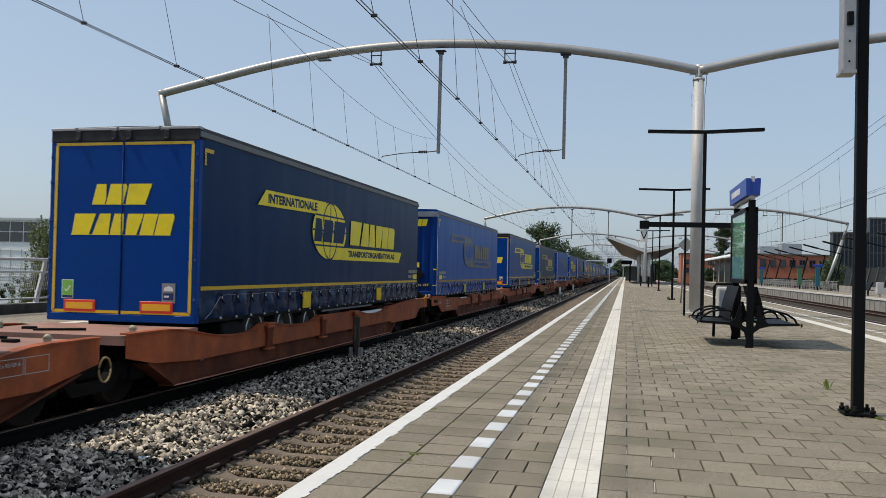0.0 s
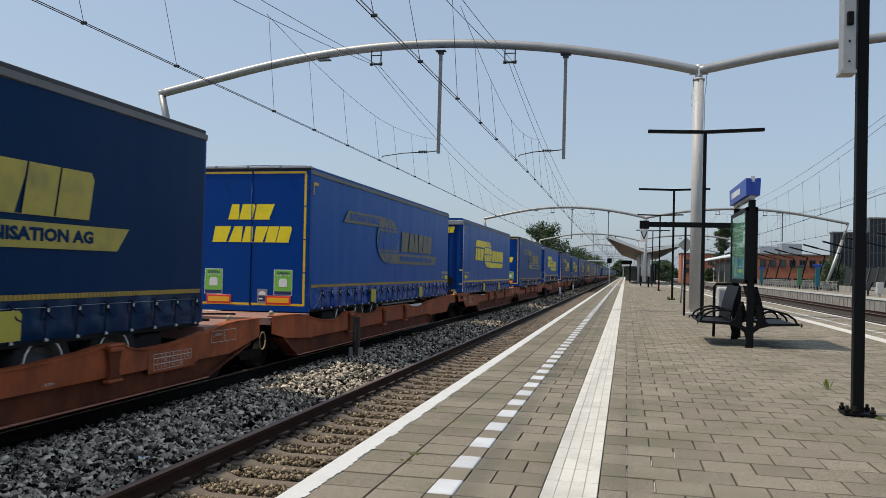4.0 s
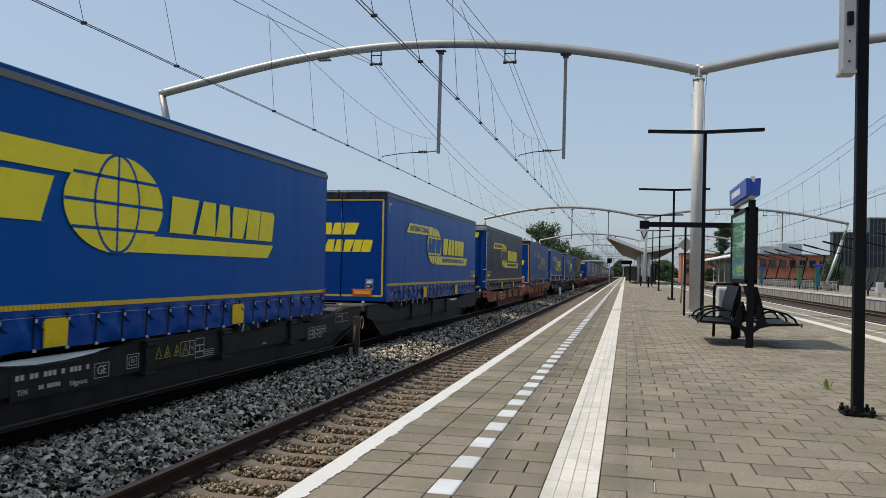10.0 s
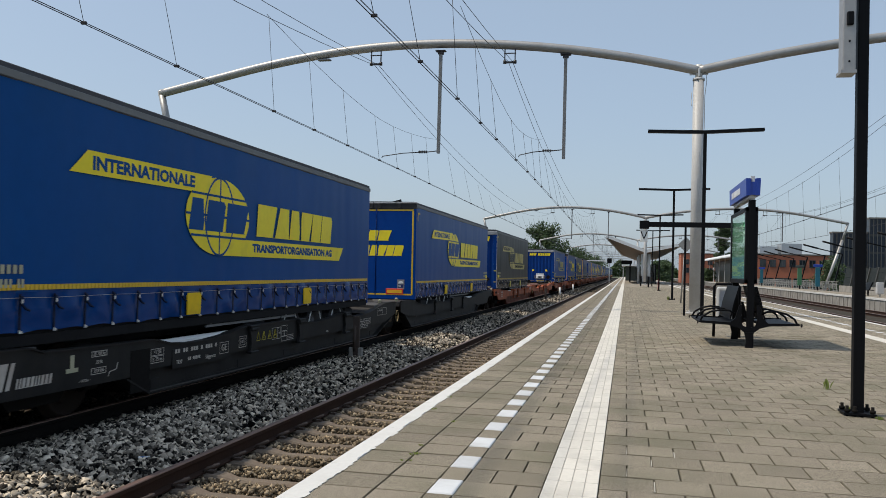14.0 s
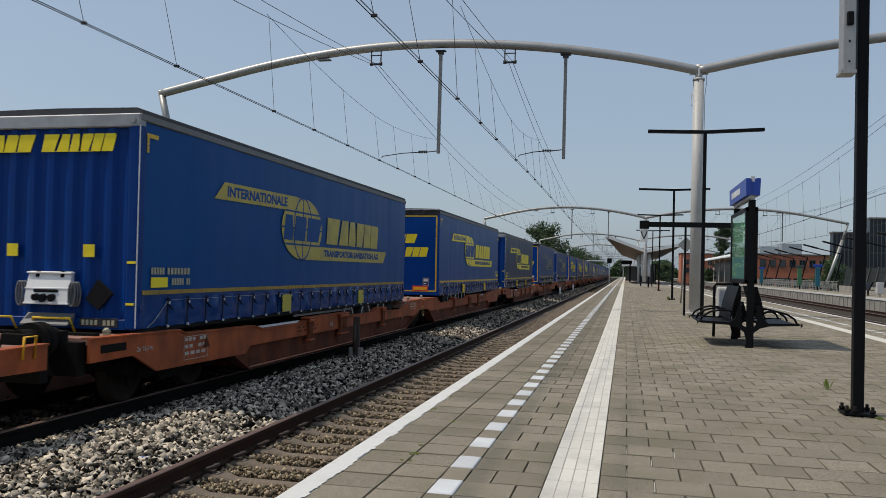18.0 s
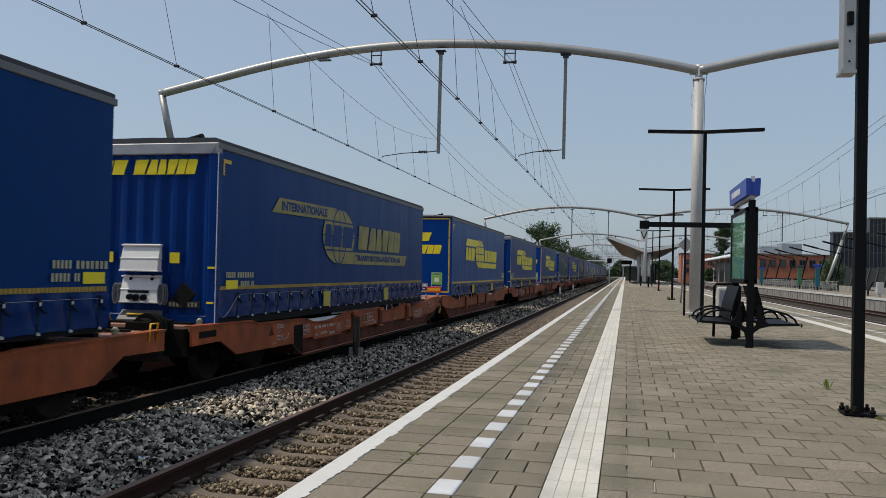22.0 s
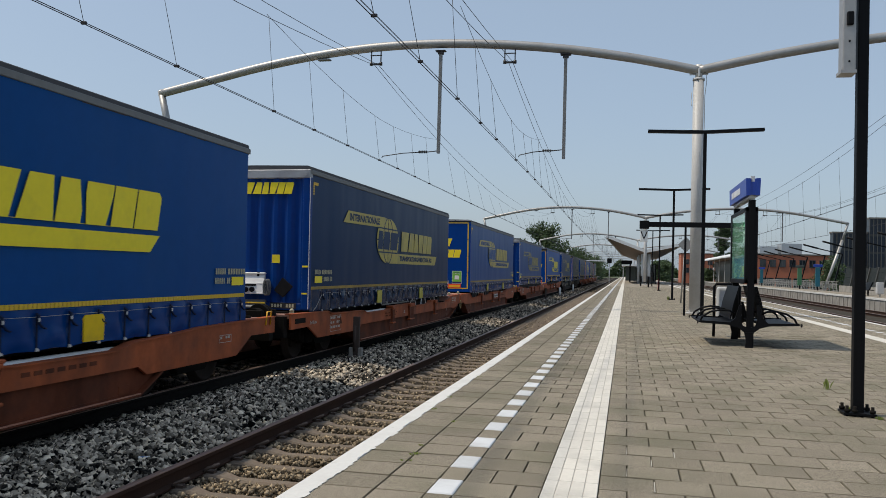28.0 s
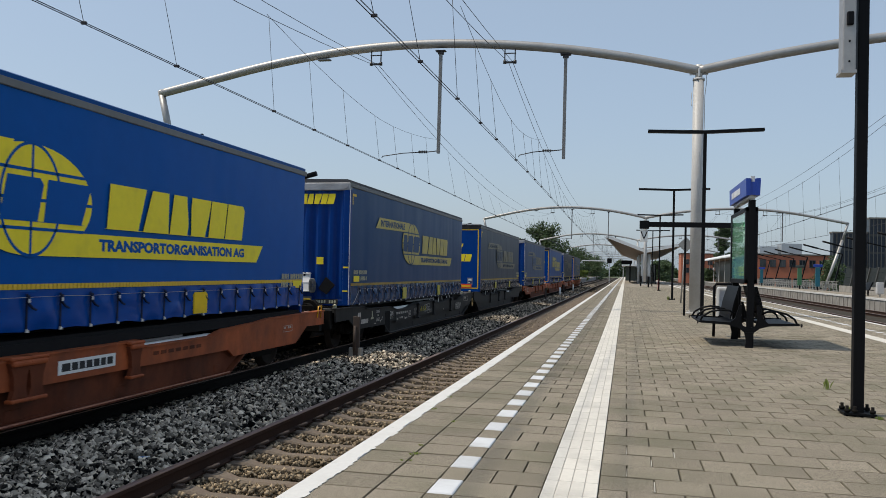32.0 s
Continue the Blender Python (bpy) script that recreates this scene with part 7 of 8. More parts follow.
# bench: back-to-back black perforated steel seats on three-armed feet
bench = thing("platform_bench", "black steel back-to-back bench with curved armrests", "bench", at=Matrix.Translation((2.05, 0, 0)))
for s in (-1, 1):
    bm = bmesh.new()
    seat = [(0.16, 0.43), (0.30, 0.40), (0.55, 0.405), (0.74, 0.425), (0.80, 0.415), (0.80, 0.39), (0.55, 0.375), (0.30, 0.37), (0.15, 0.40)]
    prism(bm, [(s * x, z) for x, z in seat], "y", 14.95, 16.65)
    part("seat", bm, M["black_paint"], bench, "black perforated seat")
    bm = bmesh.new()
    back = [(0.17, 0.46), (0.19, 0.46), (0.13, 0.75), (0.05, 1.03), (0.03, 1.03), (0.11, 0.75)]
    prism(bm, [(s * (x + 0.10), z) for x, z in back], "y", 14.98, 16.62)
    br = part("backrest", bm, M["black_paint"], bench, "tall black slatted backrest")
    for i in range(12):
        z = 0.5 + i * 0.045
        x = 0.285 - 0.17 * (z - 0.46) / 0.57
        bm = bmesh.new()
        box(bm, min(s * x, s * (x + 0.012)), max(s * x, s * (x + 0.012)), 15.0, 16.6, z, z + 0.028)
        part("slat", bm, M["black_paint"], br)
    for y in (14.92, 15.78, 16.66):
        bm = bmesh.new()
        tube(bm, [(s * 0.78, y, 0.42), (s * 0.74, y, 0.50), (s * 0.62, y, 0.58), (s * 0.45, y, 0.62), (s * 0.30, y, 0.61), (s * 0.22, y, 0.56)], 0.018, 8)
        part("armrest", bm, M["black_paint"], bench, "curved tubular armrest")
for y in (14.80, 16.74):
    bm = bmesh.new()
    for s in (-1, 1):
        prism(bm, [(0, 0.24), (s * 0.07, 0.25), (s * 0.17, 0.33), (s * 0.33, 0.375), (s * 0.78, 0.395), (s * 0.82, 0.42), (s * 0.78, 0.435), (s * 0.30, 0.42), (s * 0.22, 0.50), (s * 0.16, 0.72), (s * 0.12, 0.72), (s * 0.13, 0.46), (s * 0.10, 0.37), (0, 0.33)], "y", y - 0.025, y + 0.025)
        tube(bm, [(s * 0.82, y, 0.405), (s * 0.84, y + 0.001, 0.405)], 0.03, 8)
    prism(bm, [(-0.06, 0.0), (0.06, 0.0), (0.042, 0.12), (0.075, 0.26), (-0.075, 0.26), (-0.042, 0.12)], "y", y - 0.04, y + 0.04)
    part("foot", bm, M["black_paint"], bench, "cast three-armed foot")

# litter bin in a hoop stand behind the bench
lb = thing("litter_bin", "light grey litter bin hanging in a black hoop stand", "litter bin", at=Matrix.Translation((1.86, 17.3, 0)))
bm = bmesh.new()
tube(bm, [(-0.14, -0.1, 0.0), (-0.14, -0.1, 0.98), (-0.10, -0.1, 1.04), (0.30, -0.1, 1.04), (0.34, -0.1, 0.98), (0.34, -0.1, 0.0)], 0.03, 8)
part("hoop_stand", bm, M["black_paint"], lb)
bm = bmesh.new()
bevel_box(bm, -0.07, 0.27, -0.05, 0.25, 0.32, 0.98, 0.05, 3)
part("bin", bm, M["bin_grey"], lb)

# a few weeds and bits on the paving
rng = random.Random(11)


def weed(x, y, h, n, label, name="weed"):
    bm = bmesh.new()
    for i in range(n):
        a, r = rng.uniform(0, 6.28), rng.uniform(0.01, 0.3 * h + 0.02)
        bx, by = x + rng.uniform(-0.03, 0.03), y + rng.uniform(-0.03, 0.03)
        hh = h * rng.uniform(0.4, 1.0)
        w = 0.008 + 0.02 * h
        tip = (bx + r * math.cos(a), by + r * math.sin(a), hh)
        mid = (bx + 0.4 * r * math.cos(a), by + 0.4 * r * math.sin(a), hh * 0.55)
        px, py_ = -math.sin(a) * w, math.cos(a) * w
        v = [bm.verts.new(c) for c in ((bx, by, -0.01), (mid[0] + px, mid[1] + py_, mid[2]), tip, (mid[0] - px, mid[1] - py_, mid[2]))]
        bm.faces.new(v)
    return solid(name, bm, M["weed"], label, "weed", "weeds on the platform")


weed(2.14, 9.66, 0.14, 8, "small green weed growing from a paving joint")
weed(1.98, 8.15, 0.05, 30, "flat mossy weed beside the lamp base")
weed(2.16, 7.80, 0.03, 20, "flat mossy weed beside the lamp base")
weed(2.02, 41.2, 0.22, 30, "weed tuft at the foot of a lamp post")
weed(-1.30, 5.18, 0.012, 10, "moss tuft in a paving joint")
for y in (5.0, 5.45, 6.4, 6.9, 7.6, 9.2):
    weed(rng.choice((-1.30, -1.575)), y, 0.010, 7, "moss tuft at the white platform edge")
bm = bmesh.new()
prism(bm, [(2.72, 9.52), (2.80, 9.50), (2.80, 9.55), (2.74, 9.57)], "z", 0.001, 0.006)
solid("paper_scrap", bm, M["white_gloss"], "small white scrap of paper on the paving", "litter")
bt = thing("plastic_bottle", "crushed clear plastic bottle with blue label on the ballast", "litter", at=Matrix.Translation((-4.76, 7.66, -0.825)) @ Matrix.Rotation(0.9, 4, "Z") @ Matrix.Diagonal((0.72, 0.8, 0.8, 1)))
bm = bmesh.new()
tube(bm, [(-0.10, 0, 0), (-0.06, 0, 0.01), (0.06, 0, 0), (0.09, 0, 0)], 0.028, 10)
part("bottle", bm, M["white_gloss"], bt)
bm = bmesh.new()
tube(bm, [(-0.05, 0, 0.008), (0.03, 0, 0.003)], 0.030, 10)
part("bottle_label", bm, M["litter_blue"], bt, "blue wrap")

# trackside post between the tracks
tp = thing("trackside_post", "rusty steel marker post on a pale concrete foot between tracks", "post", at=Matrix.Translation((-5.77, 17.5, -0.86)))
bm = bmesh.new()
bevel_box(bm, -0.075, 0.075, -0.03, 0.03, 0.10, 0.95, 0.006, 1)
tube(bm, [(-0.02, -0.05, 0.2), (-0.02, -0.05, 0.75)], 0.03, 8)
part("post", bm, M["clip"], tp)
bm = bmesh.new()
for x in (-0.11, 0.10):
    bevel_box(bm, x - 0.045, x + 0.045, -0.05, 0.05, 0.0, 0.27, 0.01, 1)
part("foot", bm, M["concrete"], tp, "pale foot")
for y in (60.0, 78.0, 110.0):
    tq = copy_thing(tp, Matrix.Translation((-5.6, y, -0.93)))

# white post far along between the tracks
for y, x in ((72.0, -5.5), (92.0, -5.6)):
    bm = bmesh.new()
    tube(bm, [(0, 0, 0), (0, 0, 0.8)], 0.09, 10)
    solid("marker_post", bm, M["white_gloss"], "short white marker post beside the track", "post", at=Matrix.Translation((x, y, -0.92)))


# ---- station canopy further along the island ----
cn = thing("station_canopy", "winged station canopy with brown soffit and white edge", "canopy", at=Matrix.Translation((0, 103, 0)))
for s, xt, zt in ((-1, -2.40, 5.62), (1, 6.4, 4.75)):
    bm = bmesh.new()
    xm, zm = 2.35, 3.85
    for y0, y1, drop in ((0, 40, 0),):
        a = [(xm, y0, zm), (xt, y0, zt), (xt * 0.6 + 0.4 * xm, y1, zt * 0.55 + 0.3 * zm), (xm, y1, zm - 0.6)]
        lo = [bm.verts.new(p) for p in a]
        hi = [bm.verts.new((p[0], p[1], p[2] + 0.06)) for p in a]
        bm.faces.new(lo)
        bm.faces.new(hi[::-1])
        for i in range(4):
            bm.faces.new((lo[i], lo[(i + 1) % 4], hi[(i + 1) % 4], hi[i]))
    wing = part("wing", bm, M["canopy_wood"], cn, "brown timber soffit")
    bm = bmesh.new()
    bar(bm, (xm, -0.05, zm + 0.12), (xt, -0.05, zt + 0.12), 0.12, 0.36)
    bar(bm, (xt, 0, zt + 0.05), (xt * 0.6 + 0.4 * xm, 40, zt * 0.55 + 0.3 * zm + 0.05), 0.12, 0.3)
    part("fascia", bm, M["canopy_white"], wing, "white edge")
for x, y in ((2.0, 2.5), (2.8, 2.6), (1.7, 10), (2.9, 10), (1.7, 20), (2.9, 20)):
    bm = bmesh.new()
    tube(bm, [(x, y, 0), (x, y, 3.7)], 0.17, 14)
    part("column", bm, M["canopy_white"], cn, "white round column")
for x, y0, y1 in ((0.6, 14, 30), (3.7, 6, 30)):
    bm = bmesh.new()
    box(bm, x, x + 0.03, y0, y1, 0.1, 2.5)
    part("glass_wall", bm, M["screen_glass"], cn, "grey glass wall")
    for i in range(5):
        bm = bmesh.new()
        bevel_box(bm, x - 0.05, x + 0.08, y0 + i * (y1 - y0) / 4 - 0.04, y0 + i * (y1 - y0) / 4 + 0.04, 0, 2.6, 0.01, 1)
        part("frame_post", bm, M["black_paint"], cn)
bm = bmesh.new()
bevel_box(bm, -0.6, 0.8, 11.5, 11.8, 2.5, 3.0, 0.02, 1)
part("departure_board", bm, M["black_paint"], cn, "black hanging departure board")
ph = thing("far_shelter", "glazed shelter with flat pale roof at the platform end", "shelter", at=Matrix.Translation((0, 150, 0)))
bm = bmesh.new()
box(bm, -0.7, 4.0, 0, 20, 2.6, 2.85)
part("roof", bm, M["canopy_white"], ph)
bm = bmesh.new()
box(bm, 0.0, 3.5, 3, 19, 0.0, 2.6)
part("glass_box", bm, M["screen_glass"], ph)
for i in range(4):
    bm = bmesh.new()
    bevel_box(bm, -0.5, -0.38, 1 + i * 5.5, 1.12 + i * 5.5, 0, 2.6, 0.01, 1)
    part("post", bm, M["galv"], ph)
rp = thing("red_post", "slim black post with red lower half", "post", at=Matrix.Translation((2.43, 64.2, 0)))
bm = bmesh.new()
bevel_box(bm, -0.06, 0.06, -0.06, 0.06, 0, 0.9, 0.01, 1)
part("lower_post", bm, M["red_post"], rp)
for y, x in ((80.0, 2.1), (86.0, 1.5)):
    fb = thing("far_bench", "dark bench further along the platform", "bench", "far benches", at=Matrix.Translation((x, y, 0)))
    bm = bmesh.new()
    bevel_box(bm, -0.7, 0.7, -0.9, 0.9, 0.38, 0.44, 0.01, 1)
    part("seat", bm, M["black_paint"], fb)
    bm = bmesh.new()
    bevel_box(bm, -0.1, 0.1, -0.9, 0.9, 0.44, 1.0, 0.01, 1)
    part("backrest", bm, M["black_paint"], fb)
    bm = bmesh.new()
    bevel_box(bm, -0.06, 0.06, -0.7, 0.7, 0.0, 0.38, 0.01, 1)
    part("foot", bm, M["black_paint"], fb)


# ---- side platforms: upstand, railing, leaning lamps, clock ----
bm = bmesh.new()
box(bm, -12.95, -12.6, Y0, 330, -1.0, 0.205)
upst = solid("upstand_west", bm, M["upstand"], "dark concrete upstand along the back of the platform", "wall", kind="structure")


def rail_panel(bm):
    """A wire mesh between the lower rails."""
    for i in range(9):
        z = 0.30 + 0.065 * i
        bar(bm, (0, 0.10 + 0.10 * i / 9, z), (0, 1.52 + 0.10 * i / 9, z), 0.005, 0.006)
    for i in range(24):
        y = 0.12 + i * 0.06
        bar(bm, (0, y, 0.28), (0, y + 0.11, 0.86), 0.005, 0.006)


def rail_post(bm):
    """A pair of flat bars leaning along the platform, on a foot plate."""
    for d in (-0.045, 0.045):
        bar(bm, (0.02, d, 0.0), (0.0, 0.30 + d * 0.4, 0.95), 0.05, 0.045)
    bevel_box(bm, -0.10, 0.12, -0.14, 0.14, -0.015, 0.012, 0.005, 1)
    tube(bm, [(0.04, 0.07, 0.25), (-0.06, 0.07, 0.25)], 0.025, 8)
    tube(bm, [(0.04, 0.19, 0.62), (-0.06, 0.19, 0.62)], 0.025, 8)


def railing(name, x, z, y0, count, label, mat=None):
    r = thing(name, label, "railing", at=Matrix.Translation((x, 0, z)))
    y1 = y0 + count * 1.53
    mat = mat or M["galv"]
    pm, mm = shared(("rail_post", mat.name), rail_post, mat), shared(("mesh_panel", mat.name), rail_panel, mat)
    for i in range(count):
        part("rail_post", pm, None, r, m=Matrix.Translation((0, y0 + 1.53 * i, 0)))
        part("mesh_panel", mm, None, r, m=Matrix.Translation((0.0, y0 + 1.53 * i, 0)))
    for zz, rad, dy in ((0.955, 0.035, 0.30), (0.68, 0.022, 0.2), (0.10, 0.022, 0.03)):
        bm = bmesh.new()
        tube(bm, [(0, y0 - 0.5, zz), (0, y1 + 0.5, zz)], rad, 10)
        part("rail_tube", bm, mat, r)
    return r


railing("railing_west", -12.72, 0.21, 15.96 - 1.53 * 5, 40, "galvanised railing with wire mesh and leaning posts")
railing("railing_east", 20.3, 0.0, 88.0, 41, "dull grey railing with leaning posts on the far platform", M["sign_back"])


def leaning_lamp(x_base, y, z, s, label):
    """A kinked black lamp: post leaning outward, arm rising over the platform. s: +1 arm towards +x."""
    t = thing("leaning_lamp", label, "street lamp", "leaning platform lamps", at=Matrix.Translation((x_base, y, z)))
    bm = bmesh.new()
    g = 1.055
    bar(bm, (0, 0, -0.35), (-s * 0.87 * g, 0, 3.32 * g - 0.06), 0.11, 0.13)
    part("post", bm, M["black_paint"], t, "leaning square post")
    bm = bmesh.new()
    bar(bm, (-s * 0.90 * g, 0, 3.27 * g - 0.06), (s * 1.38 * g, 0, 3.80 * g - 0.06), 0.09, 0.10)
    part("arm", bm, M["black_paint"], t)
    bm = bmesh.new()
    tube(bm, [(s * 1.30 * g, 0, 3.79 * g - 0.06), (s * 2.67 * g, 0, 4.15 * g - 0.06)], 0.085, 14)
    part("light_tube", bm, M["black_paint"], t, "round black light tube")
    bm = bmesh.new()
    bevel_box(bm, -0.15, 0.15, -0.15, 0.15, -0.35, -0.31, 0.01, 1)
    part("base_plate", bm, M["black_paint"], t)
    return t


for y in (18.75, 26.5, 37.4, 46.5, 55.5, 65.0):
    leaning_lamp(-13.14, y, 0.0, 1, "black kinked lamp leaning over the side platform")
for y in (57.0, 65.0, 73.5, 82.0, 90.5, 98.0, 107.0, 115.3, 124.6, 133.6):
    leaning_lamp(20.45, y, 0.35, -1, "black kinked lamp leaning over the far platform")

ck = thing("platform_clock", "square cream-faced station clock on a black post", "clock", at=Matrix.Translation((-11.78, 21.55, 0)))
bm = bmesh.new()
bevel_box(bm, -0.07, 0.07, -0.07, 0.07, 0.0, 3.67, 0.006, 1)
part("post", bm, M["black_paint"], ck)
bm = bmesh.new()
bevel_box(bm, 0.15, 0.83, -0.12, 0.14, 2.98, 3.63, 0.04, 3)
bar(bm, (0.05, 0, 3.38), (0.16, 0, 3.38), 0.06, 0.06)
cb = part("clock_case", bm, M["navy_print"], ck, "dark blue clock case")
bm = bmesh.new()
bevel_box(bm, 0.185, 0.795, -0.132, -0.118, 3.015, 3.595, 0.003, 1)
part("clock_face", bm, M["clock_face"], cb, "cream face")
bm = bmesh.new()
for k in range(12):
    a = 2 * math.pi * k / 12
    c, s = math.cos(a), math.sin(a)
    bar(bm, (0.49 + 0.20 * c, -0.136, 3.305 + 0.20 * s), (0.49 + 0.245 * c, -0.136, 3.305 + 0.245 * s), 0.006, 0.022)
for ang, ln, w in ((55, 0.15, 0.03), (152, 0.22, 0.022)):
    c, s = math.cos(radians(ang)), math.sin(radians(ang))
    bar(bm, (0.49 - 0.05 * c, -0.139, 3.305 - 0.05 * s), (0.49 + ln * c, -0.139, 3.305 + ln * s), 0.006, w)
part("pointers_and_marks", bm, M["black_print"], cb, "black pointers and hour marks")
bm = bmesh.new()
bevel_box(bm, -0.22, 0.25, -0.14, 0.14, 0.0, 0.05, 0.01, 1)
part("base_plate", bm, M["black_paint"], ck)

# east side: screens, shelter, signs
ns = thing("noise_screen", "grey slatted noise screen leaning outward behind the far platform", "noise barrier", at=Matrix.Translation((20.42, 0, 0.0)))
for i in range(18):
    y = 40 + i * 2.6
    bm = bmesh.new()
    bar(bm, (0, y, 0), (0.35, y - 0.5, 2.3), 0.08, 0.1)
    part("post", bm, M["post_grey"], ns)
    bm = bmesh.new()
    for j in range(5):
        z = 0.1 + j * 0.44
        a = [(0.06 + 0.15 * z, y + 0.05, z), (0.06 + 0.15 * z, y + 2.55, z), (0.06 + 0.15 * (z + 0.42), y + 2.55, z + 0.42), (0.06 + 0.15 * (z + 0.42), y + 0.05, z + 0.42)]
        lo = [bm.verts.new(p) for p in a]
        hi = [bm.verts.new((p[0] + 0.04, p[1], p[2])) for p in a]
        bm.faces.new(lo)
        bm.faces.new(hi[::-1])
        for k in range(4):
            bm.faces.new((lo[k], lo[(k + 1) % 4], hi[(k + 1) % 4], hi[k]))
    part("screen_panel", bm, M["louvre_dark"], ns)
bm = bmesh.new()
prism(bm, [(-0.16, 0.0), (-0.04, 0.0), (-0.04, 0.62), (-0.16, 0.62)], "y", 39.5, 87.0)
part("foot_wall", bm, M["concrete"], ns, "pale concrete foot of the screen")
for y, mat, lab in ((92.6, "teal", "teal"), (101.8, "dull_green", "green"), (129.0, "teal", "teal")):
    sg = thing("info_column", f"{lab} information column with blue cap on the far platform", "information sign", "info columns", at=Matrix.Translation((19.5, y, 0.0)))
    bm = bmesh.new()
    bevel_box(bm, -0.22, 0.22, -0.12, 0.12, 0.4, 2.4, 0.02, 1)
    part("panel", bm, M[mat], sg)
    bm = bmesh.new()
    bevel_box(bm, -0.4, 0.45, -0.12, 0.12, 2.42, 2.70, 0.02, 1)
    part("cap", bm, M["blue_sign"] if mat == "teal" else M["screen_glass"], sg, "blue cap" if mat == "teal" else "")
    bm = bmesh.new()
    bevel_box(bm, -0.06, 0.06, -0.05, 0.05, 0, 0.5, 0.01, 1)
    part("legs", bm, M["black_paint"], sg)
eb = thing("far_bench", "black bench on the far platform", "bench", "far benches", at=Matrix.Translation((18.5, 71.0, 0.0)))
bm = bmesh.new()
bevel_box(bm, -0.4, 0.4, -0.8, 0.8, 0.4, 0.46, 0.01, 1)
part("seat", bm, M["black_paint"], eb)
bm = bmesh.new()
prism(bm, [(0.0, 0.46), (0.1, 0.46), (0.35, 1.05), (0.25, 1.05)], "y", -0.8, 0.8)
part("backrest", bm, M["black_paint"], eb)
bm = bmesh.new()
for y in (-0.6, 0.6):
    box(bm, -0.05, 0.05, y - 0.05, y + 0.05, 0, 0.4)
part("legs", bm, M["black_paint"], eb)
bm = bmesh.new()
bevel_box(bm, -0.25, 0.25, -0.22, 0.22, 0.2, 1.05, 0.05, 2)
tube(bm, [(0, 0, 0), (0, 0, 0.25)], 0.05, 8)
solid("litter_bin", bm, M["bin_grey"], "pale litter bin on the far platform", "litter bin", at=Matrix.Translation((18.5, 67.3, 0.0)))
es = thing("waiting_shelter", "glazed waiting shelter with upswept pale roof on the far platform", "shelter", at=Matrix.Translation((19.0, 146, 0.0)))
bm = bmesh.new()
prism(bm, [(-1.9, 4.5), (-0.9, 5.0), (1.6, 4.55), (1.6, 4.72), (-0.9, 5.2), (-1.9, 4.68)], "y", 0, 54)
part("roof", bm, M["canopy_white"], es)
bm = bmesh.new()
prism(bm, [(-1.8, 4.46), (-0.9, 4.9), (1.5, 4.44), (1.5, 4.40), (-0.9, 4.8), (-1.8, 4.40)], "y", 0.3, 53.7)
part("soffit", bm, M["canopy_wood"], es, "brown timber soffit")
for i in range(6):
    bm = bmesh.new()
    bar(bm, (-0.5, 1.5 + i * 9.8, 0), (-0.4, 1.5 + i * 9.8, 4.7), 0.12, 0.12)
    part("column", bm, M["canopy_white"], es)
bm = bmesh.new()
box(bm, 0.9, 0.95, 2.0, 52, 0.1, 4.4)
part("glass_wall", bm, M["screen_glass"], es)
bm = bmesh.new()
bevel_box(bm, -1.0, 0.0, 2.0, 2.6, 0.0, 1.6, 0.02, 1)
part("ticket_machine", bm, M["bin_grey"], es)


# ---- buildings and trees beyond the railway ----
def facade_windows(parent, x0, x1, y, z0, z1, nx, nz, wx, wz, sill=True, name="window"):
    """Recess-framed dark windows in a facade that looks to -y."""
    def build(bm):
        box(bm, -wx / 2, wx / 2, -0.05, 0.06, -wz / 2, wz / 2)
    me = shared(("window_pane", round(wx, 2), round(wz, 2)), build, M["window_dark"])

    def frame_build(bm):
        t = 0.09
        for a, b, c, d in ((-wx / 2 - t, wx / 2 + t, wz / 2, wz / 2 + t), (-wx / 2 - t, wx / 2 + t, -wz / 2 - t, -wz / 2), (-wx / 2 - t, -wx / 2, -wz / 2, wz / 2), (wx / 2, wx / 2 + t, -wz / 2, wz / 2), (-t / 2, t / 2, -wz / 2, wz / 2)):
            box(bm, a, b, -0.10, 0.02, c, d)
    fr = shared(("window_frame", round(wx, 2), round(wz, 2)), frame_build, M["white_gloss"] if x0 < 0 else M["dim_frame"])
    for i in range(nx):
        for j in range(nz):
            x = x0 + (i + 0.5) * (x1 - x0) / nx
            z = z0 + (j + 0.5) * (z1 - z0) / nz
            w = part(name, fr, None, parent, m=Matrix.Translation((x, y, z)))
            part("pane", me, None, w)


def block(name, label, x0, x1, y0, y1, z0, z1, mat, roof=None):
    b = thing(name, label, "building")
    bm = bmesh.new()
    box(bm, x0, x1, y0, y1, z0, z1)
    part("wall", bm, mat, b)
    bm = bmesh.new()
    box(bm, x0 - 0.15, x1 + 0.15, y0 - 0.15, y1 + 0.15, z1, z1 + 0.25)
    part("roof_edge", bm, roof or M["galv"], b)
    return b


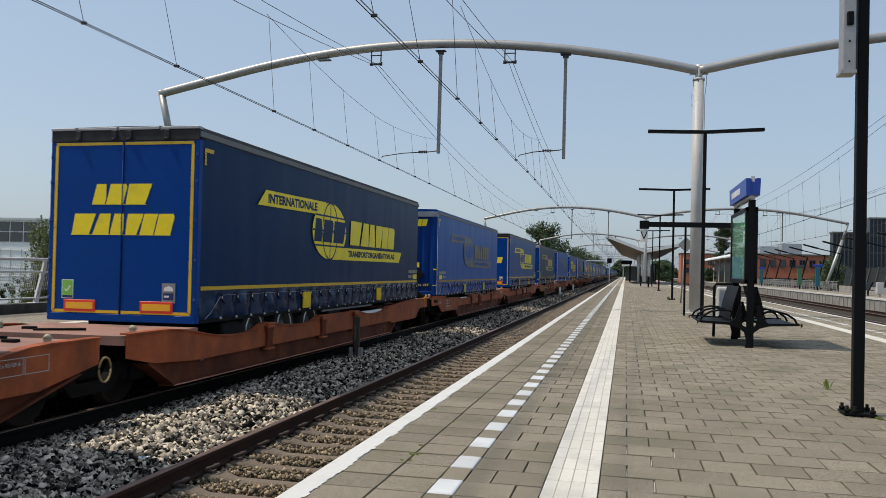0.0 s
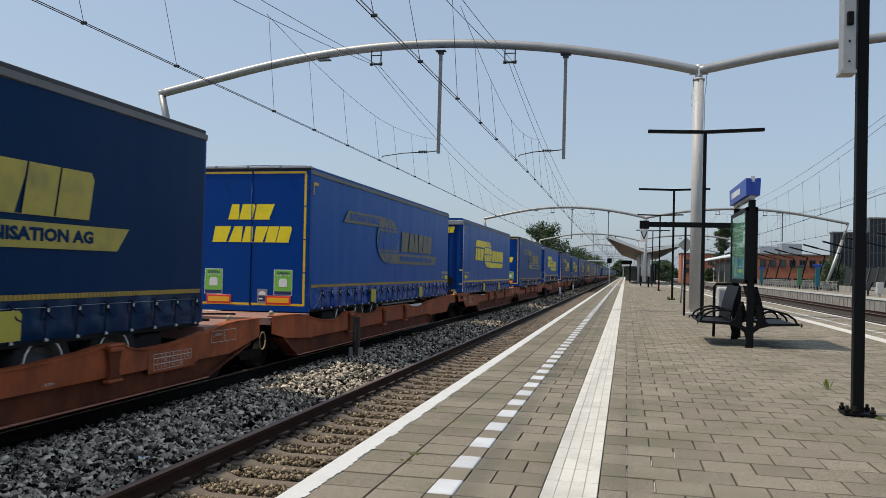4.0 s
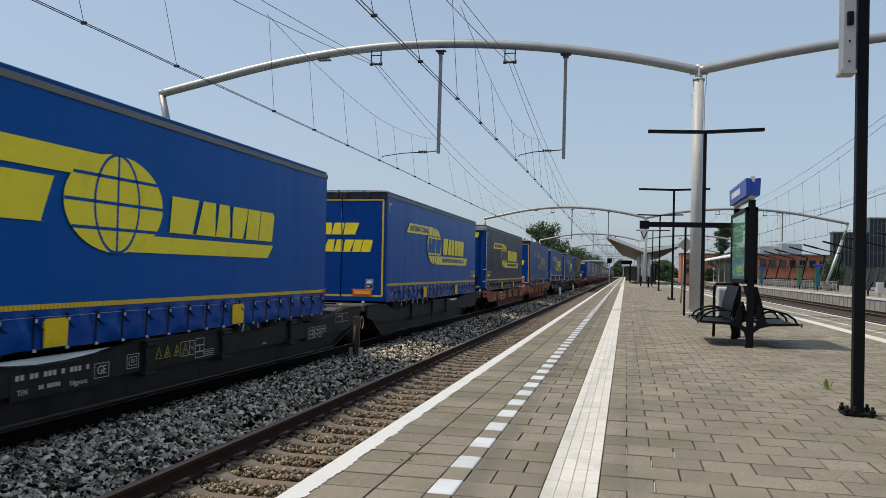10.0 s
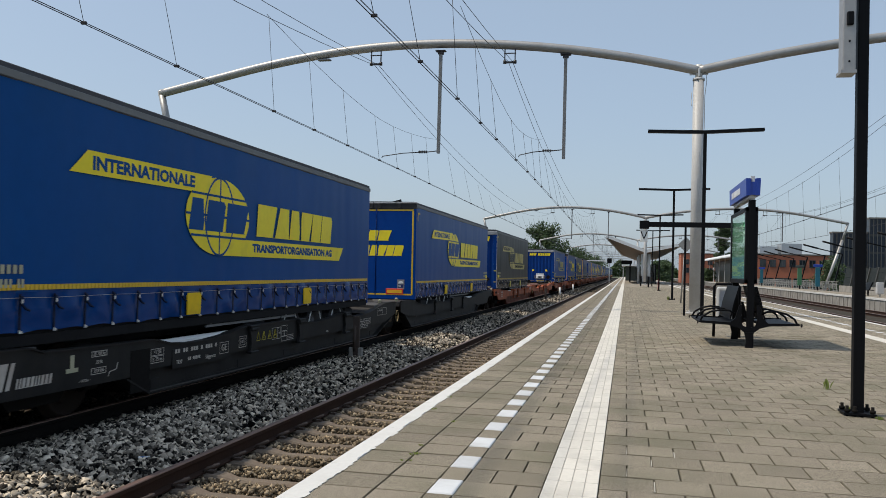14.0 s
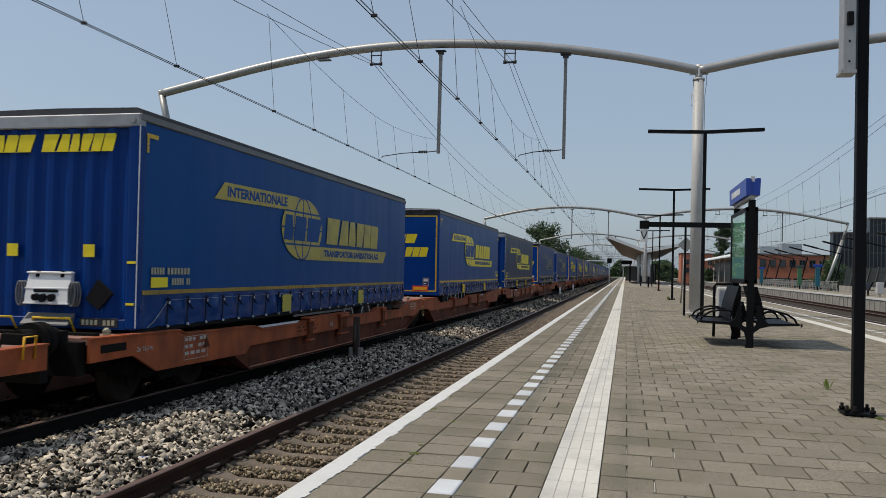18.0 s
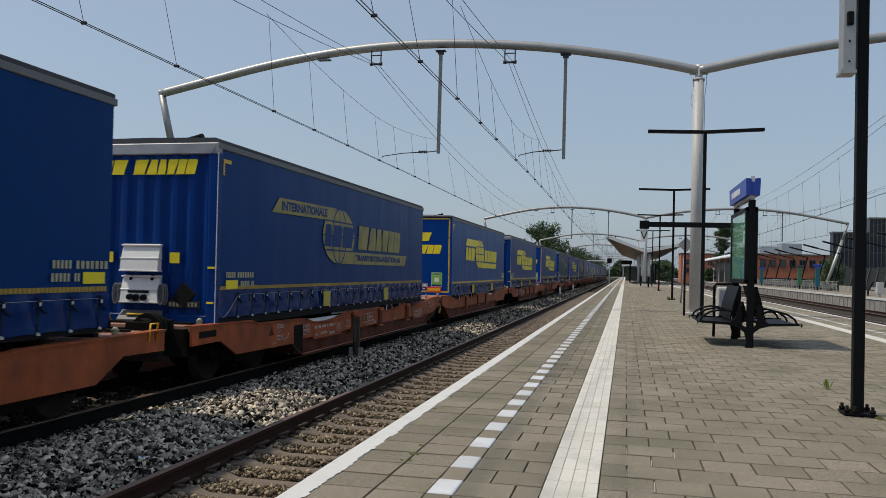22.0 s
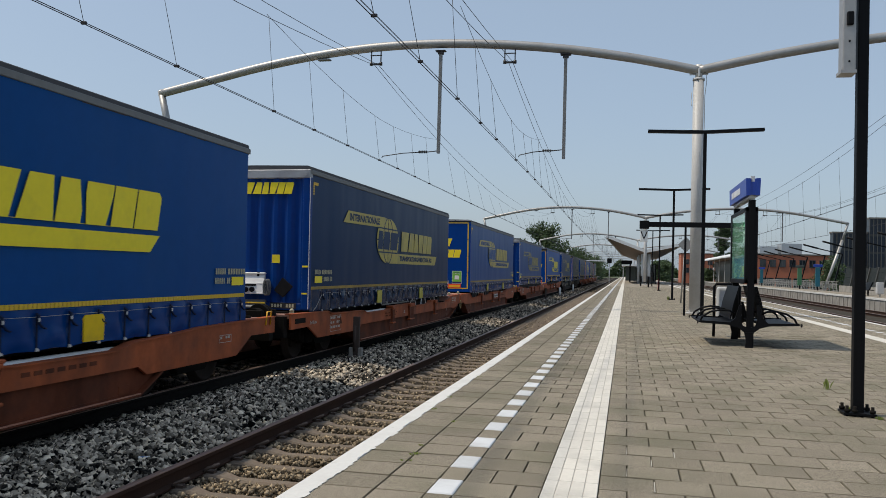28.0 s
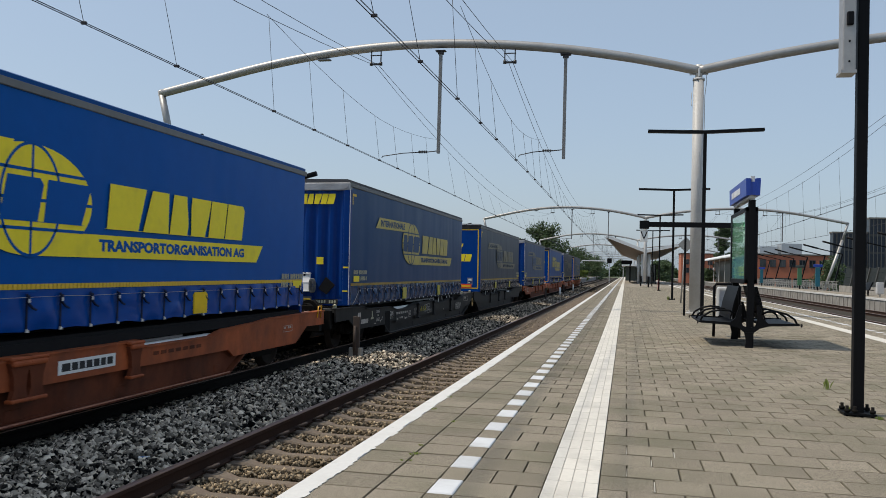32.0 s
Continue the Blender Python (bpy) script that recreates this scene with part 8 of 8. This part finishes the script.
# block of flats with roof letters
fl = block("apartment_building", "long beige block of flats with balconies and orange awnings", -174, -131, 250, 264, -5.5, 18.3, M["flat_wall"], M["dark_concrete"])
facade_windows(fl, -173.5, -131.5, 249.95, -3.0, 18.0, 14, 8, 2.1, 1.5)
for j in range(8):
    bm = bmesh.new()
    zb = -3.0 + j * 2.625
    box(bm, -173.8, -131.2, 248.6, 249.9, zb - 0.08, zb + 0.10)
    box(bm, -173.8, -131.2, 248.55, 248.65, zb + 0.10, zb + 1.0)
    part("balcony", bm, M["balcony_white"], fl, "white balcony strip")
rng = random.Random(21)
for i, j in ((1, 7), (4, 6), (5, 6), (6, 5), (4, 5), (7, 4), (8, 4), (9, 5), (8, 3), (10, 4), (3, 4), (11, 6), (9, 3), (5, 3), (12, 4)):
    x, z = -173.5 + (i + 0.5) * 3.0, -3.0 + j * 2.625 + 2.2
    bm = bmesh.new()
    prism(bm, [(248.4, z), (247.2, z - 0.9), (247.2, z - 0.95), (248.4, z - 0.08)], "x", x - 1.35, x + 1.35)
    part("awning", bm, M["awning"], fl, "orange awning")
bm = bmesh.new()
for i in range(9):
    x = -172 + i * 4.8
    box(bm, x, x + 1.2, 252, 254, 18.5, 19.3)
    tube(bm, [(x + 3, 253, 18.5), (x + 3, 253, 19.4)], 0.2, 6)
part("roof_vents", bm, M["dark_concrete"], fl)
sg = thing("roof_sign", "large red and light blue roof letters as plain blocks", "sign", at=Matrix.Translation((0, 251, 0)))
bm = bmesh.new()
for i in range(20):
    bar(bm, (-163 + i * 2.1, 0.2, 18.5), (-163 + i * 2.1, 0.2, 20.8), 0.08, 0.08)
bar(bm, (-163.5, 0.2, 19.2), (-122, 0.2, 19.2), 0.1, 0.1)
part("rack", bm, M["galv"], sg)
bm = bmesh.new()
for x in [-153.5 + 1.75 * i for i in range(3)] + [-147.3 + 1.72 * i for i in range(7)]:
    prism(bm, [(x, 19.3), (x + 1.35, 19.3), (x + 1.35, 21.1), (x, 21.1)], "y", -0.1, 0.1)
part("red_blocks", bm, M["red_print"], sg)
bm = bmesh.new()
for i in range(6):
    x = -134.4 + 1.75 * i
    prism(bm, [(x, 19.3), (x + 1.35, 19.3), (x + 1.35, 21.1), (x, 21.1)], "y", -0.1, 0.1)
part("blue_blocks", bm, M["blue_print"], sg)
bm = bmesh.new()
for x in (-161.0, -157.5):
    prism(bm, [(x - 1.2, 19.3), (x + 1.0, 19.3), (x + 1.3, 20.6), (x + 0.6, 21.8), (x - 0.9, 21.6), (x - 1.4, 20.4)], "y", -0.1, 0.1)
part("emblem", bm, M["white_gloss"], sg, "pale emblem shapes")
f2 = block("apartment_building", "pale block of flats with window bands", -131, -118.5, 246, 262, -5.5, 18.1, M["flat_wall"], M["dark_concrete"])
facade_windows(f2, -127.5, -118.7, 245.95, -3.0, 18.0, 5, 8, 1.4, 1.4)
bm = bmesh.new()
box(bm, -131.0, -128.2, 245.2, 246.0, -5.5, 19.6)
part("stair_tower", bm, M["dark_concrete"], f2, "dark stair tower")

# the blocks stand askew to the line, their right end nearer
SKEW = Matrix.Translation((-146, 250, 0)) @ Matrix.Rotation(radians(-12), 4, "Z") @ Matrix.Diagonal((1.2, 1, 1, 1)) @ Matrix.Translation((146, -250, 0))
for ob in (fl, f2, sg):
    ob.matrix_basis = SKEW @ ob.matrix_basis

# white cladded hall with window bands and an emblem
wt = thing("white_office", "white clad office building with rounded corner and window bands", "building")
bm = bmesh.new()
prism(bm, [(-57.2, 122), (-55.6, 120), (-50.2, 119.4), (-30, 128), (-30, 150), (-57.2, 150)], "z", -6, 6.8)
part("wall", bm, M["panel_white"], wt)
bm = bmesh.new()
prism(bm, [(-57.4, 122), (-55.7, 119.8), (-50.1, 119.2), (-29.8, 127.9), (-29.8, 150), (-57.4, 150)], "z", 6.8, 7.15)
part("roof_edge", bm, M["galv"], wt)
bm = bmesh.new()
box(bm, -60.6, -57.2, 124, 146, -6, 4.5)
part("annex", bm, M["panel_white"], wt)
bm = bmesh.new()
for j in range(5):
    z = -3.0 + j * 2.0
    box(bm, -57.25, -57.1, 122, 149, z, z + 0.03)
    bar(bm, (-55.6, 119.97, z), (-50.2, 119.37, z), 0.06, 0.04)
part("cladding_joint", bm, M["galv"], wt)


def along(u):
    """A point on the slanting facade of the white office."""
    return Vector((-50.2 + 20.2 * u, 119.4 + 8.6 * u, 0))


ang = math.atan2(8.6, 20.2)
for j, (z, h) in enumerate(((5.0, 1.0), (2.6, 1.15), (0.1, 1.15), (-2.4, 1.15), (-4.8, 1.1))):
    for i in range(18):
        u = 0.07 + i * 0.052
        p = along(u)
        def pane_build(bm, h=h):
            box(bm, -0.44, -0.03, -0.06, 0.05, -h / 2, h / 2)
            box(bm, 0.03, 0.44, -0.06, 0.05, -h / 2, h / 2)
        part("window", shared(("office_window", h), pane_build, M["window_dark"]), None, wt, m=Matrix.Translation((p.x, p.y, z)) @ Matrix.Rotation(ang, 4, "Z"))
em = thing("wall_emblem", "dark spiral emblem drawn on the white wall", "sign", at=Matrix.Translation((-51.9, 119.45, 3.7)) @ Matrix.Rotation(-0.11, 4, "Z") @ Matrix.Diagonal((0.95, 1, 0.62, 1)))
bm = bmesh.new()
pts = []
for i in range(110):
    t = i / 109
    a = t * 2 * math.pi * 4.2
    r = 2.1 * (1 - 0.82 * t)
    pts.append((r * math.cos(a) + 0.9 * t, -0.12, 1.2 - 3.6 * t + 0.38 * r * math.sin(a)))
tube(bm, pts, 0.045, 5)
part("spiral", bm, M["black_print"], em)
bm = bmesh.new()
tube(bm, [(-1.8, -0.12, 2.3), (-1.2, -0.12, 2.7), (-0.6, -0.12, 2.3), (0, -0.12, 2.75), (0.7, -0.12, 2.4), (1.3, -0.12, 2.8), (2.0, -0.12, 2.6)], 0.06, 5)
part("red_stroke", bm, M["red_print"], em, "red wavy stroke")
rf = block("roof_plant_room", "pale plant room behind the white office", -47, -31.5, 150, 160, -6, 9.5, M["panel_white"])

# silver barrel-roofed hall
hall = thing("barrel_hall", "silver metal hall with rounded barrel roof and ribbed end", "building")
bm = bmesh.new()
prof = [(-78.0, -6), (-78.0, 6.1)] + [(-58.0 + 3.2 * math.sin(a), 2.9 + 3.2 * math.cos(a)) for a in [i * math.pi / 2 / 10 for i in range(11)]] + [(-54.8, -6)]
prism(bm, prof, "y", 89.6, 93.2)
part("shell", bm, M["panel_grey"], hall)
bm = bmesh.new()
for y in (89.6, 90.3, 91.0, 91.7, 92.4, 93.2):
    ring = [(x, y, z) for x, z in prof[1:]]
    for a, b in zip(ring, ring[1:]):
        bar(bm, a, b, 0.09, 0.09)
part("rib", bm, M["galv"], hall, "thin ribs")
for k in range(2, 11, 2):                       # standing seams run back over the roof
    x, z = prof[k]
    bm = bmesh.new()
    bar(bm, (x, 89.5, z + 0.05), (x, 93.3, z + 0.05), 0.06, 0.10)
    part("roof_seam", bm, M["galv"], hall)
for x in (-60.5, -59.2, -57.9, -56.9, -56.1, -55.5):
    bm = bmesh.new()
    box(bm, x - 0.05, x + 0.05, 89.52, 89.62, -6, 2.9 + math.sqrt(max(0.0, 3.2 ** 2 - max(0.0, x + 58.0) ** 2)))
    part("wall_rib", bm, M["zinc"], hall, "upright rib on the end wall")
hall.matrix_basis = Matrix.Translation((-1.5, 0, 0))
of = block("glass_office", "white panelled office with a dark window band", -84, -67.2, 84, 100, -6, 5.6, M["panel_white"])
for i in range(9):
    for z in (4.85, 3.62):
        x = -67.9 - i * 1.82
        part("window", shared("band_window", lambda bm: box(bm, -0.80, 0.80, -0.05, 0.05, -0.55, 0.55), M["window_dark"]), None, of, m=Matrix.Translation((x, 83.96, z)))
bm = bmesh.new()
for j in range(6):
    z = 2.0 - j * 1.0
    box(bm, -84, -67.2, 83.93, 84.0, z, z + 0.04)
for i in range(12):
    x = -83.5 + i * 1.45
    box(bm, x, x + 0.04, 83.94, 84.0, -5, 2.2)
part("panel_joints", bm, M["galv"], of)
ms = thing("radio_mast", "thin lattice radio mast on a roof", "mast", at=Matrix.Translation((-76.5, 101, 6.0)))
bm = bmesh.new()
box(bm, -3, 3, -2, 2, -12, -0.3)
part("base", bm, M["panel_grey"], ms)
bm = bmesh.new()
for dx, dy in ((-1.3, -0.8), (1.3, -0.8), (0, 1.2)):
    bar(bm, (dx, dy, -0.3), (dx * 0.12, dy * 0.12, 2.2), 0.07, 0.07)
    bar(bm, (dx * 0.2, dy * 0.2, 2.0), (dx * 0.15, dy * 0.15, 7.0), 0.06, 0.06)
for k in range(8):
    bar(bm, (-0.22, 0, 2 + k * 0.6), (0.22, 0, 2.6 + k * 0.6), 0.04, 0.04)
    bar(bm, (0.22, 0, 2 + k * 0.6), (-0.22, 0, 2.6 + k * 0.6), 0.04, 0.04)
tube(bm, [(0, 0, 7), (0, 0, 11.0)], 0.05, 6)
box(bm, -0.35, 0.35, -0.1, 0.1, 4.9, 5.4)
part("lattice", bm, M["galv"], ms)
hs = thing("brick_house", "low brick house with a brown tiled roof", "house", at=Matrix.Translation((-81, 140, -5.5)))
bm = bmesh.new()
box(bm, -3.8, 3.8, 0, 9, 0, 3.9)
part("wall", bm, M["brick_brown"], hs)
bm = bmesh.new()
prism(bm, [(-0.4, 3.8), (9.4, 3.8), (5.6, 7.3), (3.4, 7.3)], "x", -4.1, 4.1)
part("roof", bm, M["brick_brown"], hs)

# east side
bb = block("brick_office", "orange brick office with dark window bands", 24.3, 38.0, 170, 184, -5, 5.6, M["brick_orange"], M["dark_concrete"])
facade_windows(bb, 25.0, 37.5, 169.95, 2.6, 5.4, 7, 1, 0.95, 1.25)
facade_windows(bb, 25.0, 37.5, 169.95, -1.4, 1.8, 4, 1, 2.5, 1.8)
bm = bmesh.new()
box(bm, 25.6, 29.0, 172, 178, 5.8, 7.3)
box(bm, 29.5, 33.2, 171.5, 177, 5.8, 7.9)
part("roof_plant", bm, M["panel_grey"], bb, "grey plant boxes on the roof")
b2 = block("brick_house", "orange brick house behind the shelter", 14.5, 23.5, 232, 242, -5, 7.0, M["brick_orange"], M["brick_brown"])
facade_windows(b2, 15.0, 23.0, 231.95, 1.5, 6.0, 4, 2, 1.1, 1.2)
for x0, x1, y, z1, n in ((34.0, 39.4, 150.5, 9.0, 9), (39.4, 55.0, 149.5, 11.4, 26), (55.0, 72, 158, 10.6, 26)):
    gb = block("glass_office", "dark glazed office tower with thin upright fins", x0, x1, y, y + 2.0, -5, z1, M["dark_facade"], M["dark_concrete"])
    for i in range(n + 1):
        x = x0 + (x1 - x0) * i / n
        part("fin", shared("glass_fin", lambda bm: box(bm, -0.05, 0.05, -0.16, 0.0, -6.5, 6.5), M["post_grey"]), None, gb, m=Matrix.Translation((x, y, z1 - 6.6)))
    for j in range(4):
        bm = bmesh.new()
        box(bm, x0, x1, y - 0.06, y, z1 - 2.9 * (j + 1), z1 - 2.9 * (j + 1) + 0.35)
        part("floor_band", bm, M["dim_frame"], gb)


def tree(name, x, y, z, height, spread, leaves, leaf, mat, label, seed, droop=0.0, start=0.25, trunk=0.22):
    """A tapered trunk, limbs, and a crown of many small leaves in uneven clumps."""
    r = np.random.default_rng(seed)
    t = thing(name, label, "tree", "trees", at=Matrix.Translation((x, y, z)))
    bm = bmesh.new()
    top = Vector((r.uniform(-0.4, 0.4), 0, height * 0.85))
    tube(bm, [Vector((0, 0, 0)), top * 0.35 + Vector((0.1, 0, 0)), top * 0.7, top], trunk, 8, True, trunk * 0.2)
    clumps = []
    for k in range(int(14 + height * 1.2)):
        h = start + (1 - start) * r.random() ** 0.8
        a = r.uniform(0, 2 * math.pi)
        reach = spread * (0.35 + 0.65 * r.random()) * math.sqrt(max(0.05, 1 - ((h - start - 0.3) / (1.02 - start - 0.3)) ** 2 if h > start + 0.3 else 0.6 + 1.3 * (h - start)))
        root = top * min(1.0, max(0.2, h - 0.12) / 0.85)
        tip = Vector((reach * math.cos(a), reach * math.sin(a), h * height))
        tube(bm, [root, root.lerp(tip, 0.5) + Vector((0, 0, 0.05 * height * 0.3)), tip], trunk * 0.28, 5, True, trunk * 0.06)
        clumps.append((tip, spread * r.uniform(0.20, 0.42)))
        clumps.append((root.lerp(tip, 0.55), spread * r.uniform(0.15, 0.3)))
    part("trunk", bm, M["bark"], t, "trunk and limbs")
    n = leaves
    pick = r.integers(0, len(clumps), n)
    c = np.array([[*p, q] for p, q in clumps])[pick]
    d = r.normal(0, 1, (n, 3))
    d /= np.linalg.norm(d, axis=1)[:, None]
    rad = c[:, 3:4] * r.random((n, 1)) ** 0.4
    pos = c[:, :3] + d * rad * np.array([1, 1, 0.75])
    if droop:                                   # leaves hang on long thin strands
        strand = r.integers(0, n // 45, n)
        pos = pos[strand] + r.normal(0, 0.05, (n, 3))
        pos[:, 2] -= droop * r.uniform(0.2, 1.0, n // 45)[strand] * r.random(n) * height * 0.32
    size = leaf * r.uniform(0.6, 1.4, (n, 1))
    u = r.normal(0, 1, (n, 3))
    u /= np.linalg.norm(u, axis=1)[:, None]
    w = np.cross(u, r.normal(0, 1, (n, 3)))
    w /= np.linalg.norm(w, axis=1)[:, None]
    v = np.stack((pos - u * size, pos + w * size * 0.55, pos + u * size, pos - w * size * 0.55), axis=1).reshape(-1, 3)
    me = bpy.data.meshes.new("crown")
    me.vertices.add(len(v))
    me.vertices.foreach_set("co", v.ravel())
    me.loops.add(len(v))
    me.loops.foreach_set("vertex_index", np.arange(len(v)))
    me.polygons.add(n)
    me.polygons.foreach_set("loop_start", np.arange(0, len(v), 4))
    me.update(calc_edges=True)
    me.materials.append(mat)
    part("crown", me, None, t, "leafy crown")
    return t


L1, L2 = M["leaf"], M["leaf_pale"]
# birches behind the west platform
for x, y, h, s, seed in ((-38.5, 49.0, 10.0, 1.8, 1), (-36.9, 49.5, 9.7, 1.9, 2), (-35.6, 50.5, 9.0, 1.7, 11), (-34.2, 50.0, 9.3, 2.0, 3), (-41.8, 47, 6.6, 0.9, 4), (-44.4, 46, 5.8, 1.6, 5), (-33.4, 49, 9.0, 1.5, 6)):
    tree("birch_tree", x, y, -5.4, h, s * 1.12, 12500 if h > 9.5 else 7000, 0.080, L2, "slender birch with drooping pale green leaves", seed, 0.95, 0.30, 0.11)
for x, y, h, s, seed in ((-26.0, 47, 4.6, 2.0, 7), (-24.0, 52, 4.4, 2.2, 8), (-21.5, 58, 4.6, 1.8, 9), (-45, 52, 5.0, 2.4, 10), (-26.5, 66, 4.8, 1.5, 12)):
    tree("shrub", x, y, -5.4, h, s, 4200, 0.12, L2 if seed % 2 else L1, "bushy green shrub beside the platform", seed, 0.1, 0.1, 0.08)
tree("tree", -72, 150, -5.4, 9.0, 4.0, 3500, 0.28, L1, "dark green leafy tree beside a house", 13)
tree("tree", -68, 205, -5.4, 18.5, 6.0, 4500, 0.35, L1, "dark green tree behind the flats", 14)
# trees beyond the tracks
for x, y, h, s, n, seed in ((-19.2, 200, 16.5, 5.6, 9000, 15), (-25.0, 204, 12.5, 4.2, 5000, 16), (-14.0, 206, 12.0, 3.8, 5000, 17), (-13.5, 240, 12.0, 4.0, 4000, 18), (-11.5, 270, 11.5, 4.5, 4000, 19),
                            (-12.5, 310, 11.5, 5.5, 4000, 20), (-13, 360, 12, 7, 4000, 21), (22.0, 200, 16.6, 2.8, 15000, 22), (9.5, 260, 9.0, 3.6, 4000, 23), (12.5, 280, 9.0, 4.0, 4000, 24), (14.0, 320, 10, 5, 4000, 25), (17.5, 190, 6.5, 2.6, 3000, 27)):
    tree("tree", x, y, -4.0, h, s, n, 0.24, L1, "broad leafy green tree beside the railway", seed, 0.0, 0.2, 0.3)
tree("ivy_bush", 31.3, 140, -4.2, 8.4, 3.4, 5200, 0.17, L1, "dense green bush beside the dark office", 26, 0.0, 0.05, 0.2)
yl = tree("bush", -9.8, 205, -1.0, 2.6, 1.6, 2200, 0.14, M["weed"], "yellow-green bush beside the tracks", 28, 0.0, 0.05, 0.08)

# far woods close the view
def far_wood(name, x0, x1, y, z, h, label, seed):
    r = np.random.default_rng(seed)
    n = 9000
    px = r.uniform(x0, x1, n)
    crest = h * (0.62 + 0.22 * np.sin(px * 0.11 + seed) + 0.16 * np.sin(px * 0.37 + 2 * seed))
    pos = np.stack((px, y + r.uniform(-6, 6, n), z + crest * r.random(n) ** 0.5), axis=1)
    u = r.normal(0, 1, (n, 3))
    u /= np.linalg.norm(u, axis=1)[:, None]
    w = np.cross(u, r.normal(0, 1, (n, 3)))
    w /= np.linalg.norm(w, axis=1)[:, None]
    s = 1.0 * r.uniform(0.6, 1.4, (n, 1)) * (abs(x1 - x0) / 90) ** 0.5
    v = np.stack((pos - u * s, pos + w * s * 0.6, pos + u * s, pos - w * s * 0.6), axis=1).reshape(-1, 3)
    me = bpy.data.meshes.new(name)
    me.vertices.add(len(v))
    me.vertices.foreach_set("co", v.ravel())
    me.loops.add(len(v))
    me.loops.foreach_set("vertex_index", np.arange(len(v)))
    me.polygons.add(n)
    me.polygons.foreach_set("loop_start", np.arange(0, len(v), 4))
    me.update(calc_edges=True)
    me.materials.append(M["leaf"])
    return solid(name, me, M["leaf"], label, "woods", kind="stuff")


far_wood("far_trees_west", -100, -14, 420, -5, 15, "dark green line of far trees", 31)
far_wood("far_trees_east", 8, 110, 400, -5, 14, "dark green line of far trees", 32)
far_wood("far_trees_ahead", -60, 60, 640, -5, 17, "hazy line of far trees ahead", 33)
for x, y, w, h in ((-34, 560, 16, 12), (14, 600, 14, 13)):
    fb = block("far_building", "hazy grey building at the end of the line", x - w / 2, x + w / 2, y, y + 10, -5, h - 5, M["panel_grey"])
sb = thing("signal_bridge", "white and black signal box beam over the tracks", "signal", at=Matrix.Translation((-6.5, 185, 0)))
bm = bmesh.new()
bar(bm, (-3.0, 0, 3.9), (3.2, 0, 3.9), 0.2, 0.22)
part("beam", bm, M["white_gloss"], sb)
bm = bmesh.new()
bar(bm, (3.0, 0, -0.9), (3.0, 0, 4.4), 0.18, 0.18)
part("post", bm, M["galv"], sb)
bm = bmesh.new()
bevel_box(bm, 2.5, 3.5, -0.3, 0.0, 3.4, 4.5, 0.05, 1)
part("signal_head", bm, M["black_paint"], sb, "black signal head")

motions()
